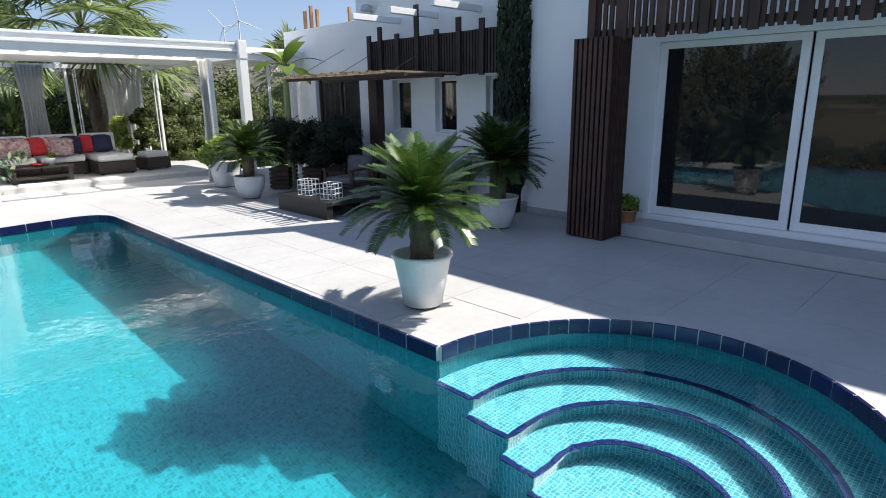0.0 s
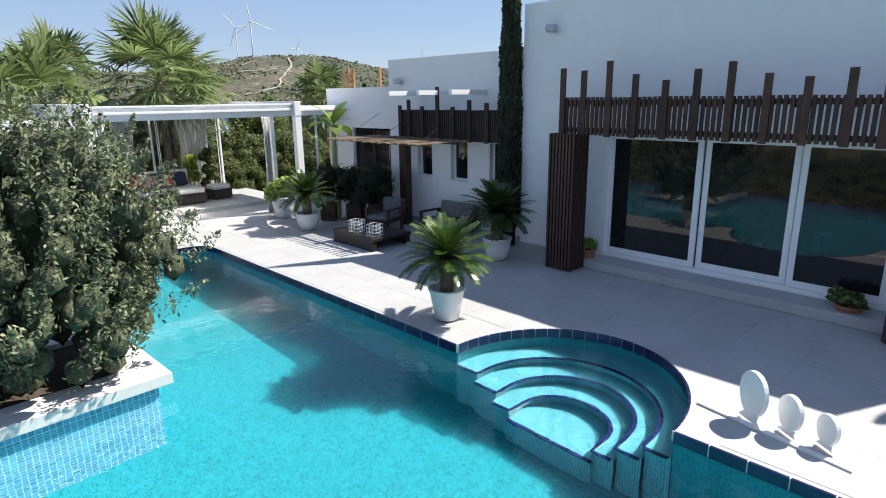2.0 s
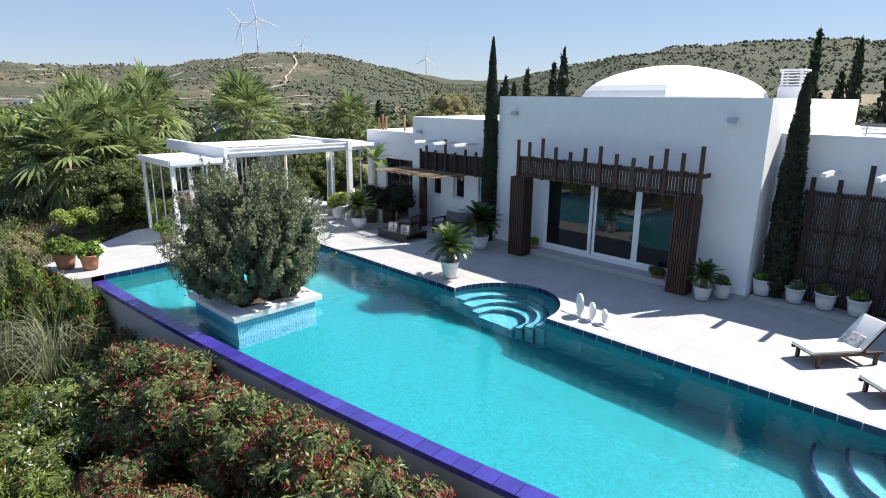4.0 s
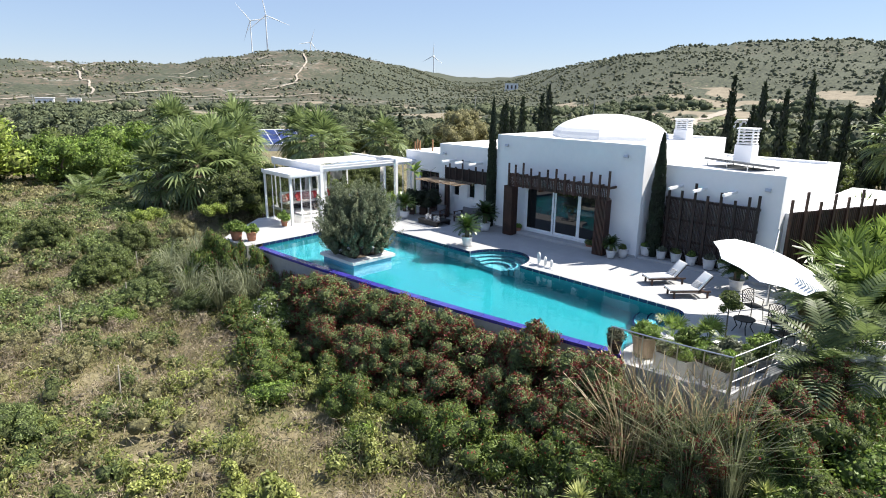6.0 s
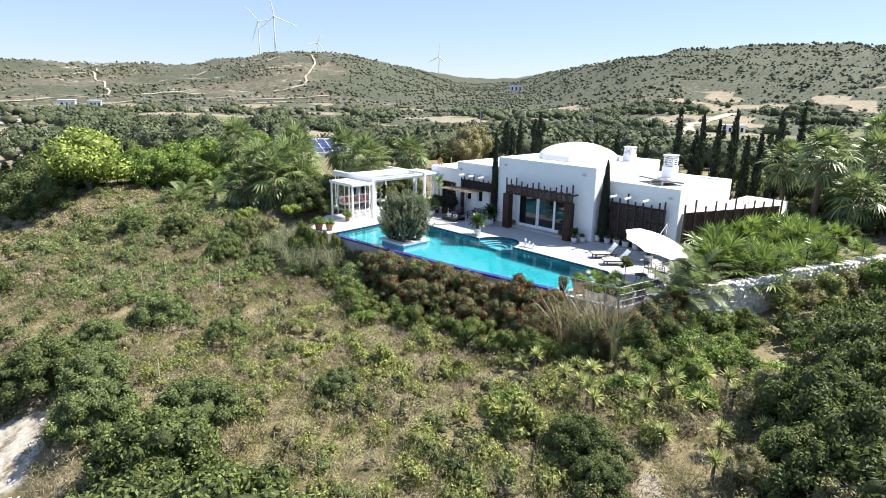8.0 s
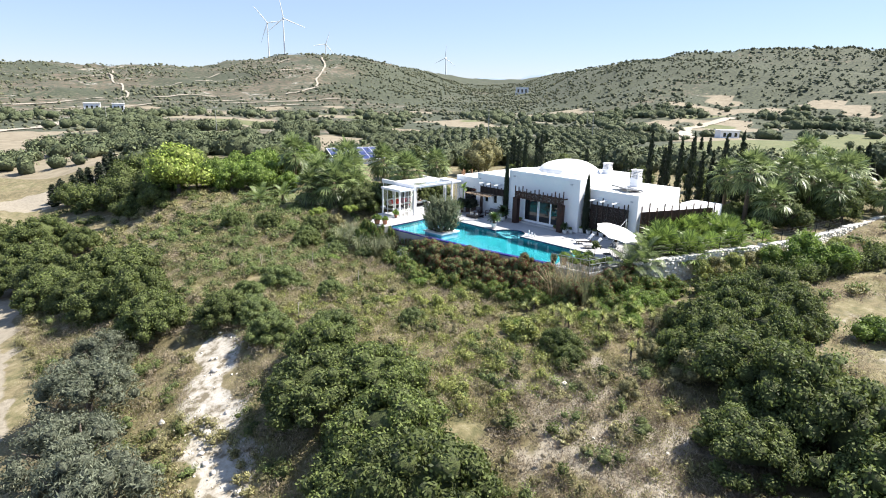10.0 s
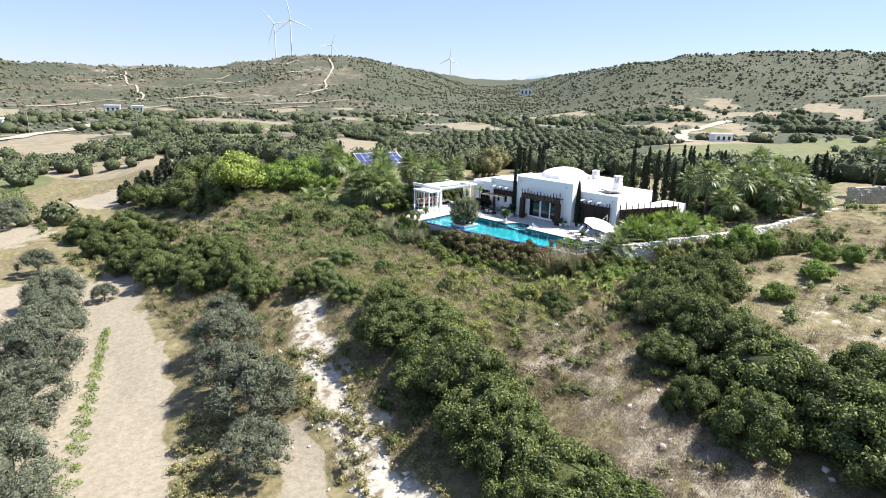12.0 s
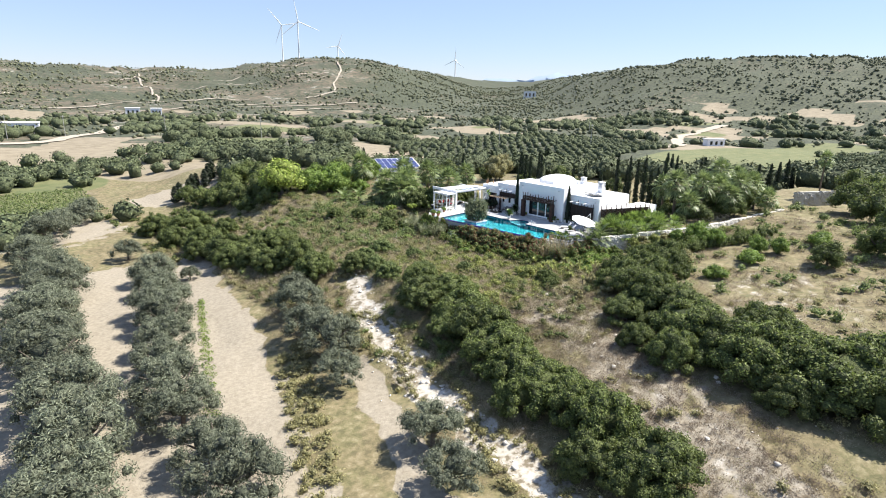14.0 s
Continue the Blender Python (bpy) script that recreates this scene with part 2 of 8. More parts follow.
# spare core colour, dark to stand for shade inside a crown
CORE_SHADE = material("dark core shade", (0.040, 0.050, 0.022), (0.095, 0.110, 0.050), 6, 0.95, bump=0.5)
JUNIPER = foliage("grey-green juniper leaf", (0.048, 0.072, 0.036), (0.300, 0.345, 0.190))
OLEANDER = foliage("oleander leaf", (0.028, 0.050, 0.015), (0.225, 0.290, 0.095), (0.175, 0.028, 0.024), 0.70)
OLEANDER_WHITE = foliage("white oleander leaf", (0.041, 0.074, 0.018), (0.226, 0.307, 0.077), (0.78, 0.74, 0.68), 0.20)
GREEN_OLE = foliage("green hedge leaf", (0.034, 0.065, 0.013), (0.190, 0.262, 0.053), (0.24, 0.022, 0.022), 0.10)
MASTIC = foliage("mastic leaf", (0.028, 0.046, 0.013), (0.172, 0.215, 0.058), rough=0.7)
OLIVE = foliage("olive leaf", (0.050, 0.062, 0.038), (0.225, 0.250, 0.168), rough=0.7)
BRIGHT = foliage("bright green leaf", (0.051, 0.099, 0.015), (0.245, 0.352, 0.064))
LIME = foliage("yellow-green leaf", (0.105, 0.162, 0.024), (0.375, 0.455, 0.095))
OCHRE_LEAF = foliage("ochre green leaf", (0.105, 0.130, 0.028), (0.400, 0.435, 0.125))
SLOPE_LEAF = foliage("slope bush leaf", (0.050, 0.078, 0.024), (0.225, 0.285, 0.090))
CYPRESS = foliage("cypress leaf", (0.007, 0.014, 0.006), (0.033, 0.051, 0.020))
PALM_LEAF = foliage("palm frond", (0.036, 0.062, 0.019), (0.250, 0.315, 0.120), rough=0.42)
PALM_DRY = foliage("dry palm frond", (0.106, 0.079, 0.040), (0.344, 0.287, 0.164))
LOW_LEAF = foliage("bright fan palm leaf", (0.044, 0.078, 0.015), (0.235, 0.325, 0.076), rough=0.4)
DATE_LEAF = foliage("feather palm frond", (0.036, 0.064, 0.018), (0.190, 0.245, 0.085), rough=0.5)
SAGO = foliage("sago frond", (0.014, 0.034, 0.007), (0.062, 0.112, 0.022), rough=0.32, through=0.2)
DRY_SCRUB = foliage("dry scrub", (0.180, 0.146, 0.096), (0.480, 0.405, 0.285))
GREY_SCRUB = foliage("grey-green scrub", (0.112, 0.106, 0.046), (0.385, 0.362, 0.165))
REED = foliage("grey-green reed", (0.085, 0.100, 0.052), (0.300, 0.325, 0.190))
HEATH = foliage("brown heath tuft", (0.105, 0.082, 0.060), (0.310, 0.250, 0.190))
DRY_GRASS = foliage("dry tall grass", (0.203, 0.145, 0.080), (0.505, 0.415, 0.262))
YUCCA = foliage("pale yucca leaf", (0.130, 0.165, 0.044), (0.500, 0.530, 0.200))
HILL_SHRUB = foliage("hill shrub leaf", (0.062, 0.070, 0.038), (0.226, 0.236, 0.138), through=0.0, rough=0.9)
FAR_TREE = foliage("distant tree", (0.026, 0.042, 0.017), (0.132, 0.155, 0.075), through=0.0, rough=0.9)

# ---- building helpers ----
def mesh_ob(name, bm, mat, smooth=False):
    me = bpy.data.meshes.new(name)
    bm.normal_update()
    bm.to_mesh(me)
    bm.free()
    if smooth:
        me.shade_smooth()
    me.materials.append(mat)
    return new(name, me)


def part(name, bm, mat, parent, label="", smooth=False):
    ob = mesh_ob(name, bm, mat, smooth)
    ob.parent = parent
    if label:
        tagged(ob, label)
    return ob


def shared(name, me, parent, m):
    """A further object on an existing mesh, as a child of parent."""
    ob = new(name, me)
    ob.parent = parent
    ob.matrix_basis = m
    return ob


def thing(name, label, category, group="", at=(0, 0, 0), turn=0.0, kind=""):
    ob = new(name)
    ob.empty_display_size = 0.1
    ob.matrix_basis = pose(*at, 0, 0, turn)
    return tagged(ob, label, category, group, kind)


def add_box(bm, x0, x1, y0, y1, z0, z1, bevel=0.0, m=None):
    made = bmesh.ops.create_cube(bm, size=1.0, matrix=Matrix.Translation(((x0 + x1) / 2, (y0 + y1) / 2, (z0 + z1) / 2)) @ Matrix.Diagonal((x1 - x0, y1 - y0, z1 - z0, 1)))
    verts = made["verts"]
    if bevel:
        edges = list({e for v in verts for e in v.link_edges})
        r = bmesh.ops.bevel(bm, geom=edges, offset=bevel, segments=2, affect="EDGES", profile=0.6)
        verts = list({v for f in r["faces"] for v in f.verts} | {v for v in verts if v.is_valid})
    if m is not None:
        bmesh.ops.transform(bm, matrix=m, verts=verts)
    return bm


def box(x0, x1, y0, y1, z0, z1, bevel=0.0, m=None):
    return add_box(bmesh.new(), x0, x1, y0, y1, z0, z1, bevel, m)


def add_rod(bm, a, b, r, r2=None, seg=8):
    a, b = Vector(a), Vector(b)
    way = b - a
    m = Matrix.Translation((a + b) / 2) @ way.to_track_quat("Z", "Y").to_matrix().to_4x4()
    bmesh.ops.create_cone(bm, cap_ends=True, segments=seg, radius1=r, radius2=r if r2 is None else r2, depth=way.length, matrix=m)
    return bm


def rod(a, b, r, r2=None, seg=8):
    return add_rod(bmesh.new(), a, b, r, r2, seg)


def lathe(profile, seg=24, bm=None):
    """A turned body from (radius, height) pairs, upwards."""
    bm = bm or bmesh.new()
    rings = [[bm.verts.new((r * math.cos(2 * math.pi * k / seg), r * math.sin(2 * math.pi * k / seg), z)) for k in range(seg)] for r, z in profile]
    for low, high in zip(rings, rings[1:]):
        for k in range(seg):
            bm.faces.new((low[k], low[(k + 1) % seg], high[(k + 1) % seg], high[k]))
    bm.faces.new(list(reversed(rings[0])))
    bm.faces.new(rings[-1])
    return bm


def prism(outline, z0, z1):
    """An upright body on a flat outline given anticlockwise."""
    bm = bmesh.new()
    low = [bm.verts.new((x, y, z0)) for x, y in outline]
    high = [bm.verts.new((x, y, z1)) for x, y in outline]
    bm.faces.new(list(reversed(low)))
    bm.faces.new(high)
    for k in range(len(outline)):
        j = (k + 1) % len(outline)
        bm.faces.new((low[k], low[j], high[j], high[k]))
    return bm


def raw_mesh(name, verts, faces, mat, smooth=False):
    me = bpy.data.meshes.new(name)
    verts = np.asarray(verts, dtype=np.float32)
    faces = np.asarray(faces, dtype=np.int32)
    n, k = faces.shape
    me.vertices.add(len(verts))
    me.vertices.foreach_set("co", verts.ravel())
    me.loops.add(n * k)
    me.loops.foreach_set("vertex_index", faces.ravel())
    me.polygons.add(n)
    me.polygons.foreach_set("loop_start", np.arange(0, n * k, k, dtype=np.int32))
    me.update(calc_edges=True)
    if smooth:
        me.shade_smooth()
    me.materials.append(mat)
    return me


def leaf_cards(centres, normals, length, width, rng, droop=0.0):
    """Small four-cornered leaves: pointed at both ends, one island each."""
    n = len(centres)
    t = rng.normal(size=(n, 3))
    t -= (t * normals).sum(1)[:, None] * normals
    t /= np.linalg.norm(t, axis=1)[:, None] + 1e-9
    t = t + normals * rng.uniform(-0.3, 0.8, (n, 1)) - np.array([0, 0, droop])
    t /= np.linalg.norm(t, axis=1)[:, None] + 1e-9
    s = np.cross(normals, t)
    s /= np.linalg.norm(s, axis=1)[:, None] + 1e-9
    ln = (length * rng.uniform(0.6, 1.3, n))[:, None]
    wd = (width * rng.uniform(0.6, 1.3, n))[:, None]
    v = np.stack([centres - t * ln * 0.5, centres + s * wd * 0.5, centres + t * ln * 0.5, centres - s * wd * 0.5], 1)
    return v.reshape(-1, 3), np.arange(4 * n).reshape(n, 4)


def clump_points(clumps, n, rng, shell=0.45):
    """Points and outward directions on a set of ellipsoids (x, y, z, rx, ry, rz)."""
    c = np.asarray(clumps, dtype=float)
    size = (c[:, 3] * c[:, 4] * c[:, 5]) ** (2 / 3)
    pick = rng.choice(len(c), n, p=size / size.sum())
    d = rng.normal(size=(n, 3))
    d /= np.linalg.norm(d, axis=1)[:, None]
    depth = 1 - shell * rng.random(n) ** 2
    lump = 1 + 0.18 * np.sin(d[:, 0] * 7 + pick) * np.sin(d[:, 1] * 6 + 2 * pick) * np.sin(d[:, 2] * 5 + pick)
    p = c[pick, :3] + d * c[pick, 3:] * (depth * lump)[:, None]
    nrm = d / c[pick, 3:]
    nrm /= np.linalg.norm(nrm, axis=1)[:, None]
    return p, nrm


def crown_clumps(count, radius, height, rng, low=0.0, size=(0.3, 0.5)):
    """Clumps that make an uneven rounded crown standing on z = low."""
    out = []
    for k in range(count):
        a, u = rng.random() * 6.283, rng.random() ** 0.6
        h = rng.random()
        wide = math.sqrt(max(0.05, 1 - (2 * h - 0.75) ** 2 * 0.75))
        s = rng.uniform(*size) * radius
        out.append((u * wide * radius * 0.72 * math.cos(a), u * wide * radius * 0.72 * math.sin(a), low + s * 0.7 + h * max(0.05, height - low - 1.7 * s), s, s, s * rng.uniform(0.75, 1.0)))
    return out


def bush_mesh(name, mat, radius, height, leaves, length, width, seed, count=14, low=0.0, size=(0.3, 0.5), droop=0.0, flat=1.0):
    rng = np.random.default_rng(seed)
    clumps = crown_clumps(count, radius, height, rng, low, size)
    p, nrm = clump_points(clumps, leaves, rng)
    p[:, 2] = np.maximum(p[:, 2], 0.02)
    nrm = nrm + rng.normal(size=nrm.shape) * 0.55
    nrm /= np.linalg.norm(nrm, axis=1)[:, None]
    v, f = leaf_cards(p, nrm, length, width, rng, droop)
    return with_core(name, v, f, clumps, 0.74, mat)


def unit(v):
    v = np.asarray(v, dtype=float)
    return v / (np.linalg.norm(v) + 1e-9)


def dome_mesh(name, mat, radius, height, leaves, length, width, seed, lobes=60, size=(0.15, 0.25), core=0.86, low=0.0):
    """A dense rounded shrub: many small billows over a dome, thick with fine leaves."""
    rng = np.random.default_rng(seed)
    clumps = [(0, 0, low + (height - low) * 0.42, radius * 0.72, radius * 0.72, (height - low) * 0.46)]
    for k in range(lobes):
        h = rng.random() ** 0.8
        a, s = k * 2.4 + rng.uniform(-0.5, 0.5), rng.uniform(*size) * radius
        q = math.sqrt(max(0.0, 1 - (h * 0.98) ** 2)) * rng.uniform(0.72, 0.92)
        clumps.append((q * radius * math.cos(a), q * radius * math.sin(a), low + s * 0.5 + h * (height - low - 1.3 * s) * rng.uniform(0.88, 1.0), s, s, s * rng.uniform(0.75, 0.95)))
    p, nrm = clump_points(clumps[1:], leaves, rng, 0.3)
    p[:, 2] = np.maximum(p[:, 2], 0.02)
    nrm = nrm + rng.normal(size=nrm.shape) * 0.5
    nrm /= np.linalg.norm(nrm, axis=1)[:, None]
    v, f = leaf_cards(p, nrm, length, width, rng)
    return with_core(name, v, f, clumps, core, mat)


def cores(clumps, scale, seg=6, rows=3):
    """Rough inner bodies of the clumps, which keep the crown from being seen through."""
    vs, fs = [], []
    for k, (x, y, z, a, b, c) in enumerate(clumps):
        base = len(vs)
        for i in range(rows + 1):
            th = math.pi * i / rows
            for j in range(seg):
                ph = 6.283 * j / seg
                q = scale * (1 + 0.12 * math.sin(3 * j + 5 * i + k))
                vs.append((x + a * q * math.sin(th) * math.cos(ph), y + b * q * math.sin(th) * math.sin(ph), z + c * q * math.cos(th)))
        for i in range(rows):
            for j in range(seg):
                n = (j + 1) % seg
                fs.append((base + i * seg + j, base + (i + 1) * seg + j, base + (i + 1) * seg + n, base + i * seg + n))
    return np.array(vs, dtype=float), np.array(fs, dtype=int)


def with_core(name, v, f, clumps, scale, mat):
    """Leaves round a dense core whose darkened colours paint in the shade inside."""
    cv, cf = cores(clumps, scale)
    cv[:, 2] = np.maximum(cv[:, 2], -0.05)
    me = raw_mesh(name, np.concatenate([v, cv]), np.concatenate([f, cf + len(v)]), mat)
    me.materials.append(CORE_OF.get(mat.name, CORE_SHADE))
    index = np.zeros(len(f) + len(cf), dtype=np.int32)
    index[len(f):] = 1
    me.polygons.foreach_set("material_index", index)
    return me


def far_trees(name, label, mat, x, y, size, seed, seg=6, rows=4, tall=0.85, leaves=0, category="trees"):
    """Rounded far shrubs and trees in one mesh: uneven bodies, with leaf clumps round them where leaves is given."""
    rng = np.random.default_rng(seed)
    n = len(x)
    z = ground_z(x, y)
    th, ph = np.pi * (np.arange(rows + 1)) / rows, 6.283 * np.arange(seg) / seg
    ring = np.stack([np.outer(np.sin(th), np.cos(ph)), np.outer(np.sin(th), np.sin(ph)), np.outer(np.cos(th), np.ones(seg))], -1).reshape(-1, 3)
    rough = 1 + rng.uniform(-0.25, 0.25, (n, len(ring), 1))
    scale = np.stack([size * rng.uniform(0.8, 1.3, n), size * rng.uniform(0.8, 1.3, n), size * tall * rng.uniform(0.8, 1.2, n)], 1)
    mid = np.stack([x, y, z + 0.62 * size * tall], 1)
    v = (ring[None] * rough * scale[:, None, :] * (0.82 if leaves else 1.0) + mid[:, None, :]).reshape(-1, 3)
    k = len(ring)
    f = np.array([(i * seg + j, (i + 1) * seg + j, (i + 1) * seg + (j + 1) % seg, i * seg + (j + 1) % seg) for i in range(rows) for j in range(seg)])
    faces = (f[None] + (np.arange(n) * k)[:, None, None]).reshape(-1, 4)
    if leaves:
        d = rng.normal(size=(n * leaves, 3))
        d[:, 2] = np.abs(d[:, 2] + 0.25)
        d /= np.linalg.norm(d, axis=1)[:, None]
        big = np.repeat(scale, leaves, 0)
        p = np.repeat(mid, leaves, 0) + d * big * rng.uniform(0.78, 1.16, (n * leaves, 1))
        nrm = d + rng.normal(size=d.shape) * 0.4
        nrm /= np.linalg.norm(nrm, axis=1)[:, None]
        lv, lf = leaf_cards(p, nrm, 0.24 * big[:, 0], 0.15 * big[:, 0], rng)
        faces = np.concatenate([faces, lf + len(v)])
        v = np.concatenate([v, lv])
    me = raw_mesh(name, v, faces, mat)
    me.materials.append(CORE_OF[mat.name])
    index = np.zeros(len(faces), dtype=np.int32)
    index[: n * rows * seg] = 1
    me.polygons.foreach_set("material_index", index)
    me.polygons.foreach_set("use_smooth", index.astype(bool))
    return tagged(new(name, me), label, category, kind="stuff")


def limbs(bm, height, spread, count, rng, r=0.1):
    """A tapered trunk that forks into bent limbs."""
    add_rod(bm, (0, 0, -0.25), (0.05, 0.02, height * 0.4), r, r * 0.75, 9)
    for k in range(count):
        a = 6.283 * k / count + rng.uniform(-0.4, 0.4)
        knee = (0.05 + spread * 0.45 * math.cos(a), 0.02 + spread * 0.45 * math.sin(a), height * rng.uniform(0.55, 0.7))
        tip = (spread * 0.8 * math.cos(a + 0.3), spread * 0.8 * math.sin(a + 0.3), height * rng.uniform(0.8, 0.95))
        add_rod(bm, (0.05, 0.02, height * 0.37), knee, r * 0.55, r * 0.38, 7)
        add_rod(bm, knee, tip, r * 0.38, r * 0.12, 6)
    return bm


def wave(x, y, scale, seed, octaves=4):
    """Smooth random relief in about -1 to 1 for whole arrays."""
    rng = np.random.default_rng(seed)
    total, amp, norm = 0.0, 1.0, 0.0
    for _ in range(octaves):
        for _ in range(3):
            a, ph = rng.random() * 6.283, rng.random() * 6.283
            total = total + amp * np.sin((x * math.cos(a) + y * math.sin(a)) / scale * 6.283 + ph + 1.7 * np.sin((x * math.sin(a) - y * math.cos(a)) / scale * 4.1 + 2 * ph))
        norm += 3 * amp
        amp, scale = amp * 0.55, scale * 0.47
    return total / norm * 1.6


def ramp01(v):
    v = np.clip(v, 0, 1)
    return v * v * (3 - 2 * v)


def ground_z(x, y):
    """Height of the land: the slope under the pool, the orchard terrace below it, the valley and the hills."""
    x, y = np.asarray(x, dtype=float), np.asarray(y, dtype=float)
    xe = x - 0.25 * np.clip(y - 15, 0, 60)
    slope = np.interp(xe, [-60, -34, -28, -23, -18, -12, -4, 0, 4, 9, 14, 40], [-7.6, -7.2, -6.2, -5.0, -3.1, -2.5, -2.4, -2.3, -1.2, -0.5, -0.3, -0.3])
    south = np.interp(x, [-60, -40, -28, -21, -15, -10, -4, 5, 12, 20, 32, 60], [-7.6, -7.2, -6.1, -4.4, -3.1, -2.4, -1.9, -1.5, -0.9, -0.1, 1.4, 1.6])
    slope = slope + 1.35 * ramp01((y - 15) / 9) * ramp01((x + 13) / 7) * (slope < -0.9)
    w = ramp01((-7.5 - y) / 5)
    near = slope * (1 - w) + south * w
    near = near + 0.16 * wave(x, y, 9, 3) * ramp01((np.abs(x - 7) - 8) / 6)
    behind = y - np.interp(x, [4.9, 7.6, 11.5, 16.9, 22, 30, 39], [-10.35, -11.5, -12.9, -15.1, -16.6, -18.0, -19.4])
    garden = ramp01((behind - 0.1) / 0.8) * ramp01((x - 4.4) / 0.8) * ramp01((48 - x) / 8) * ramp01((14 - behind) / 4)
    near = near + (np.maximum(near, 0.08 + 0.035 * np.clip(x - 12, 0, 30)) - near) * garden
    r = np.hypot(x + 52, y + 47)
    a = np.degrees(np.arctan2(x + 52, y + 47))
    valley = -4.0 + 1.2 * wave(x, y, 160, 5, 2)
    z = near + (valley - near) * ramp01((r - 110) / 90)
    # crest angles shaped to fit the skyline seen from the camera's last place
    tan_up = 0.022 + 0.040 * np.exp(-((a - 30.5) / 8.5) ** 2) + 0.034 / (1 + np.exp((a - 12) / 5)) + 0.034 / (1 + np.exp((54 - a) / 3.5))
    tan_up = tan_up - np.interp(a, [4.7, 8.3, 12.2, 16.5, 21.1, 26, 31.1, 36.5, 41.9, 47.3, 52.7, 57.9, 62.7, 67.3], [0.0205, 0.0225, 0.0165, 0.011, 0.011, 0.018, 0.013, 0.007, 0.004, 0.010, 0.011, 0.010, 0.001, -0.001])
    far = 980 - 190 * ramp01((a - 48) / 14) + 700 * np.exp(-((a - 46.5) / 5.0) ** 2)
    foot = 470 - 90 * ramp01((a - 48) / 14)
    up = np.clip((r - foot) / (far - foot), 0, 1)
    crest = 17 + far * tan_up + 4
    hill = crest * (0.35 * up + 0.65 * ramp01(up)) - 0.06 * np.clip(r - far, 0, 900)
    hill = hill + (4.0 * wave(x, y, 170, 8) + 1.2 * wave(x, y, 45, 9, 3)) * ramp01(up * 2.2)
    back = ramp01((x * 0.68 + y * 0.73 + 40) / 60)
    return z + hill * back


def land(x, y):
    return float(ground_z(x, y))


# ---- ground ----
def axis(lo, hi, step, low_end, high_end, low_grow, high_grow):
    mid = list(np.arange(lo, hi + 1e-6, step))
    s, v = step, hi
    while v < high_end:
        s *= high_grow
        v += s
        mid.append(v)
    s, v, before = step, lo, []
    while v > low_end:
        s *= low_grow
        v -= s
        before.append(v)
    return np.array(before[::-1] + mid)


gx = axis(-62, 46, 0.85, -2500, 4500, 1.16, 1.042)
gy = axis(-52, 76, 0.85, -2500, 4500, 1.16, 1.042)
GX, GY = np.meshgrid(gx, gy, indexing="ij")
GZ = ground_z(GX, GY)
under = ramp01((GX + 0.6) / 0.8) * ramp01((12.2 - GX) / 0.8) * ramp01((GY + 9.4) / 0.8) * ramp01((19.0 - GY) / 0.8)
GZ = GZ * (1 - under) + np.minimum(GZ, -2.6) * under
nx, ny = GX.shape
idx = np.arange(nx * ny).reshape(nx, ny)
quads = np.stack([idx[:-1, :-1], idx[1:, :-1], idx[1:, 1:], idx[:-1, 1:]], -1).reshape(-1, 4)


def near_line(x, y, pts):
    """Distance from each place to a bent line."""
    best = np.full(np.shape(x), 1e9)
    for (ax, ay), (bx, by) in zip(pts, pts[1:]):
        dx, dy = bx - ax, by - ay
        t = np.clip(((x - ax) * dx + (y - ay) * dy) / (dx * dx + dy * dy), 0, 1)
        best = np.minimum(best, np.hypot(x - ax - t * dx, y - ay - t * dy))
    return best


# what covers the land: pale orchard soil, white limestone washes, green or straw fields
TRACK = [(-25, 36), (-29.5, 28), (-31, 20), (-33, 8), (-37, -8), (-41, -22), (-48, -40)]
WASH = [(-19.5, 4), (-22.5, -3), (-24.5, -9), (-26, -14), (-27.2, -20), (-27.6, -26), (-28.6, -33), (-33, -46)]
PATHWAY = [(-28.2, -9), (-29.6, -14), (-31.6, -20), (-34, -26), (-40, -38)]
jag = 1.2 * wave(GX, GY, 5, 21, 3)
orchard = ramp01((-29.0 - GX + 0.36 * (GY - 8) * (GY < 8) + jag) / 1.5) * ramp01((40 - GY + jag) / 4) * ramp01((GX + 75) / 10)
orchard = np.maximum(orchard, ramp01((3.2 + jag - near_line(GX, GY, TRACK)) / 1.2))
orchard = np.maximum(orchard, ramp01((1.5 + 0.4 * jag - near_line(GX, GY, PATHWAY)) / 0.6))
chalk = ramp01((2.0 + 1.1 * jag - near_line(GX, GY, WASH)) / 1.3)
DRY_STRIP = [(-10, -16), (-14, -24), (-17, -30), (-20, -38), (-24, -47)]
orchard = np.maximum(orchard, 0.62 * ramp01((4.6 + 2.0 * jag - near_line(GX, GY, DRY_STRIP)) / 2.5))
chalk = np.maximum(chalk, 0.42 * ramp01((4.3 + 2.2 * jag - near_line(GX, GY, DRY_STRIP)) / 3))
chalk = np.maximum(chalk, 0.40 * ramp01((12 + 5 * jag - np.hypot(GX - 4, GY + 31)) / 6))
orchard = np.maximum(orchard, 0.36 * ramp01((15 + 5 * jag - np.hypot((GX - 9) * 0.8, GY + 31)) / 6))
farside = ramp01((np.hypot(GX + 52, GY + 47) - 130) / 30)
patch = wave(GX, GY, 120, 31, 2)
straw = ramp01((patch - 0.22) / 0.10) * farside * ramp01((560 - np.hypot(GX + 52, GY + 47)) / 80)
straw = np.maximum(straw, 0.8 * ramp01((5 + 2 * jag - np.hypot(GX + 17, (GY - 34) * 0.6)) / 4))
straw = np.maximum(straw, ramp01((31 - np.hypot((GX + 20) * 0.85, GY - 172)) / 6))
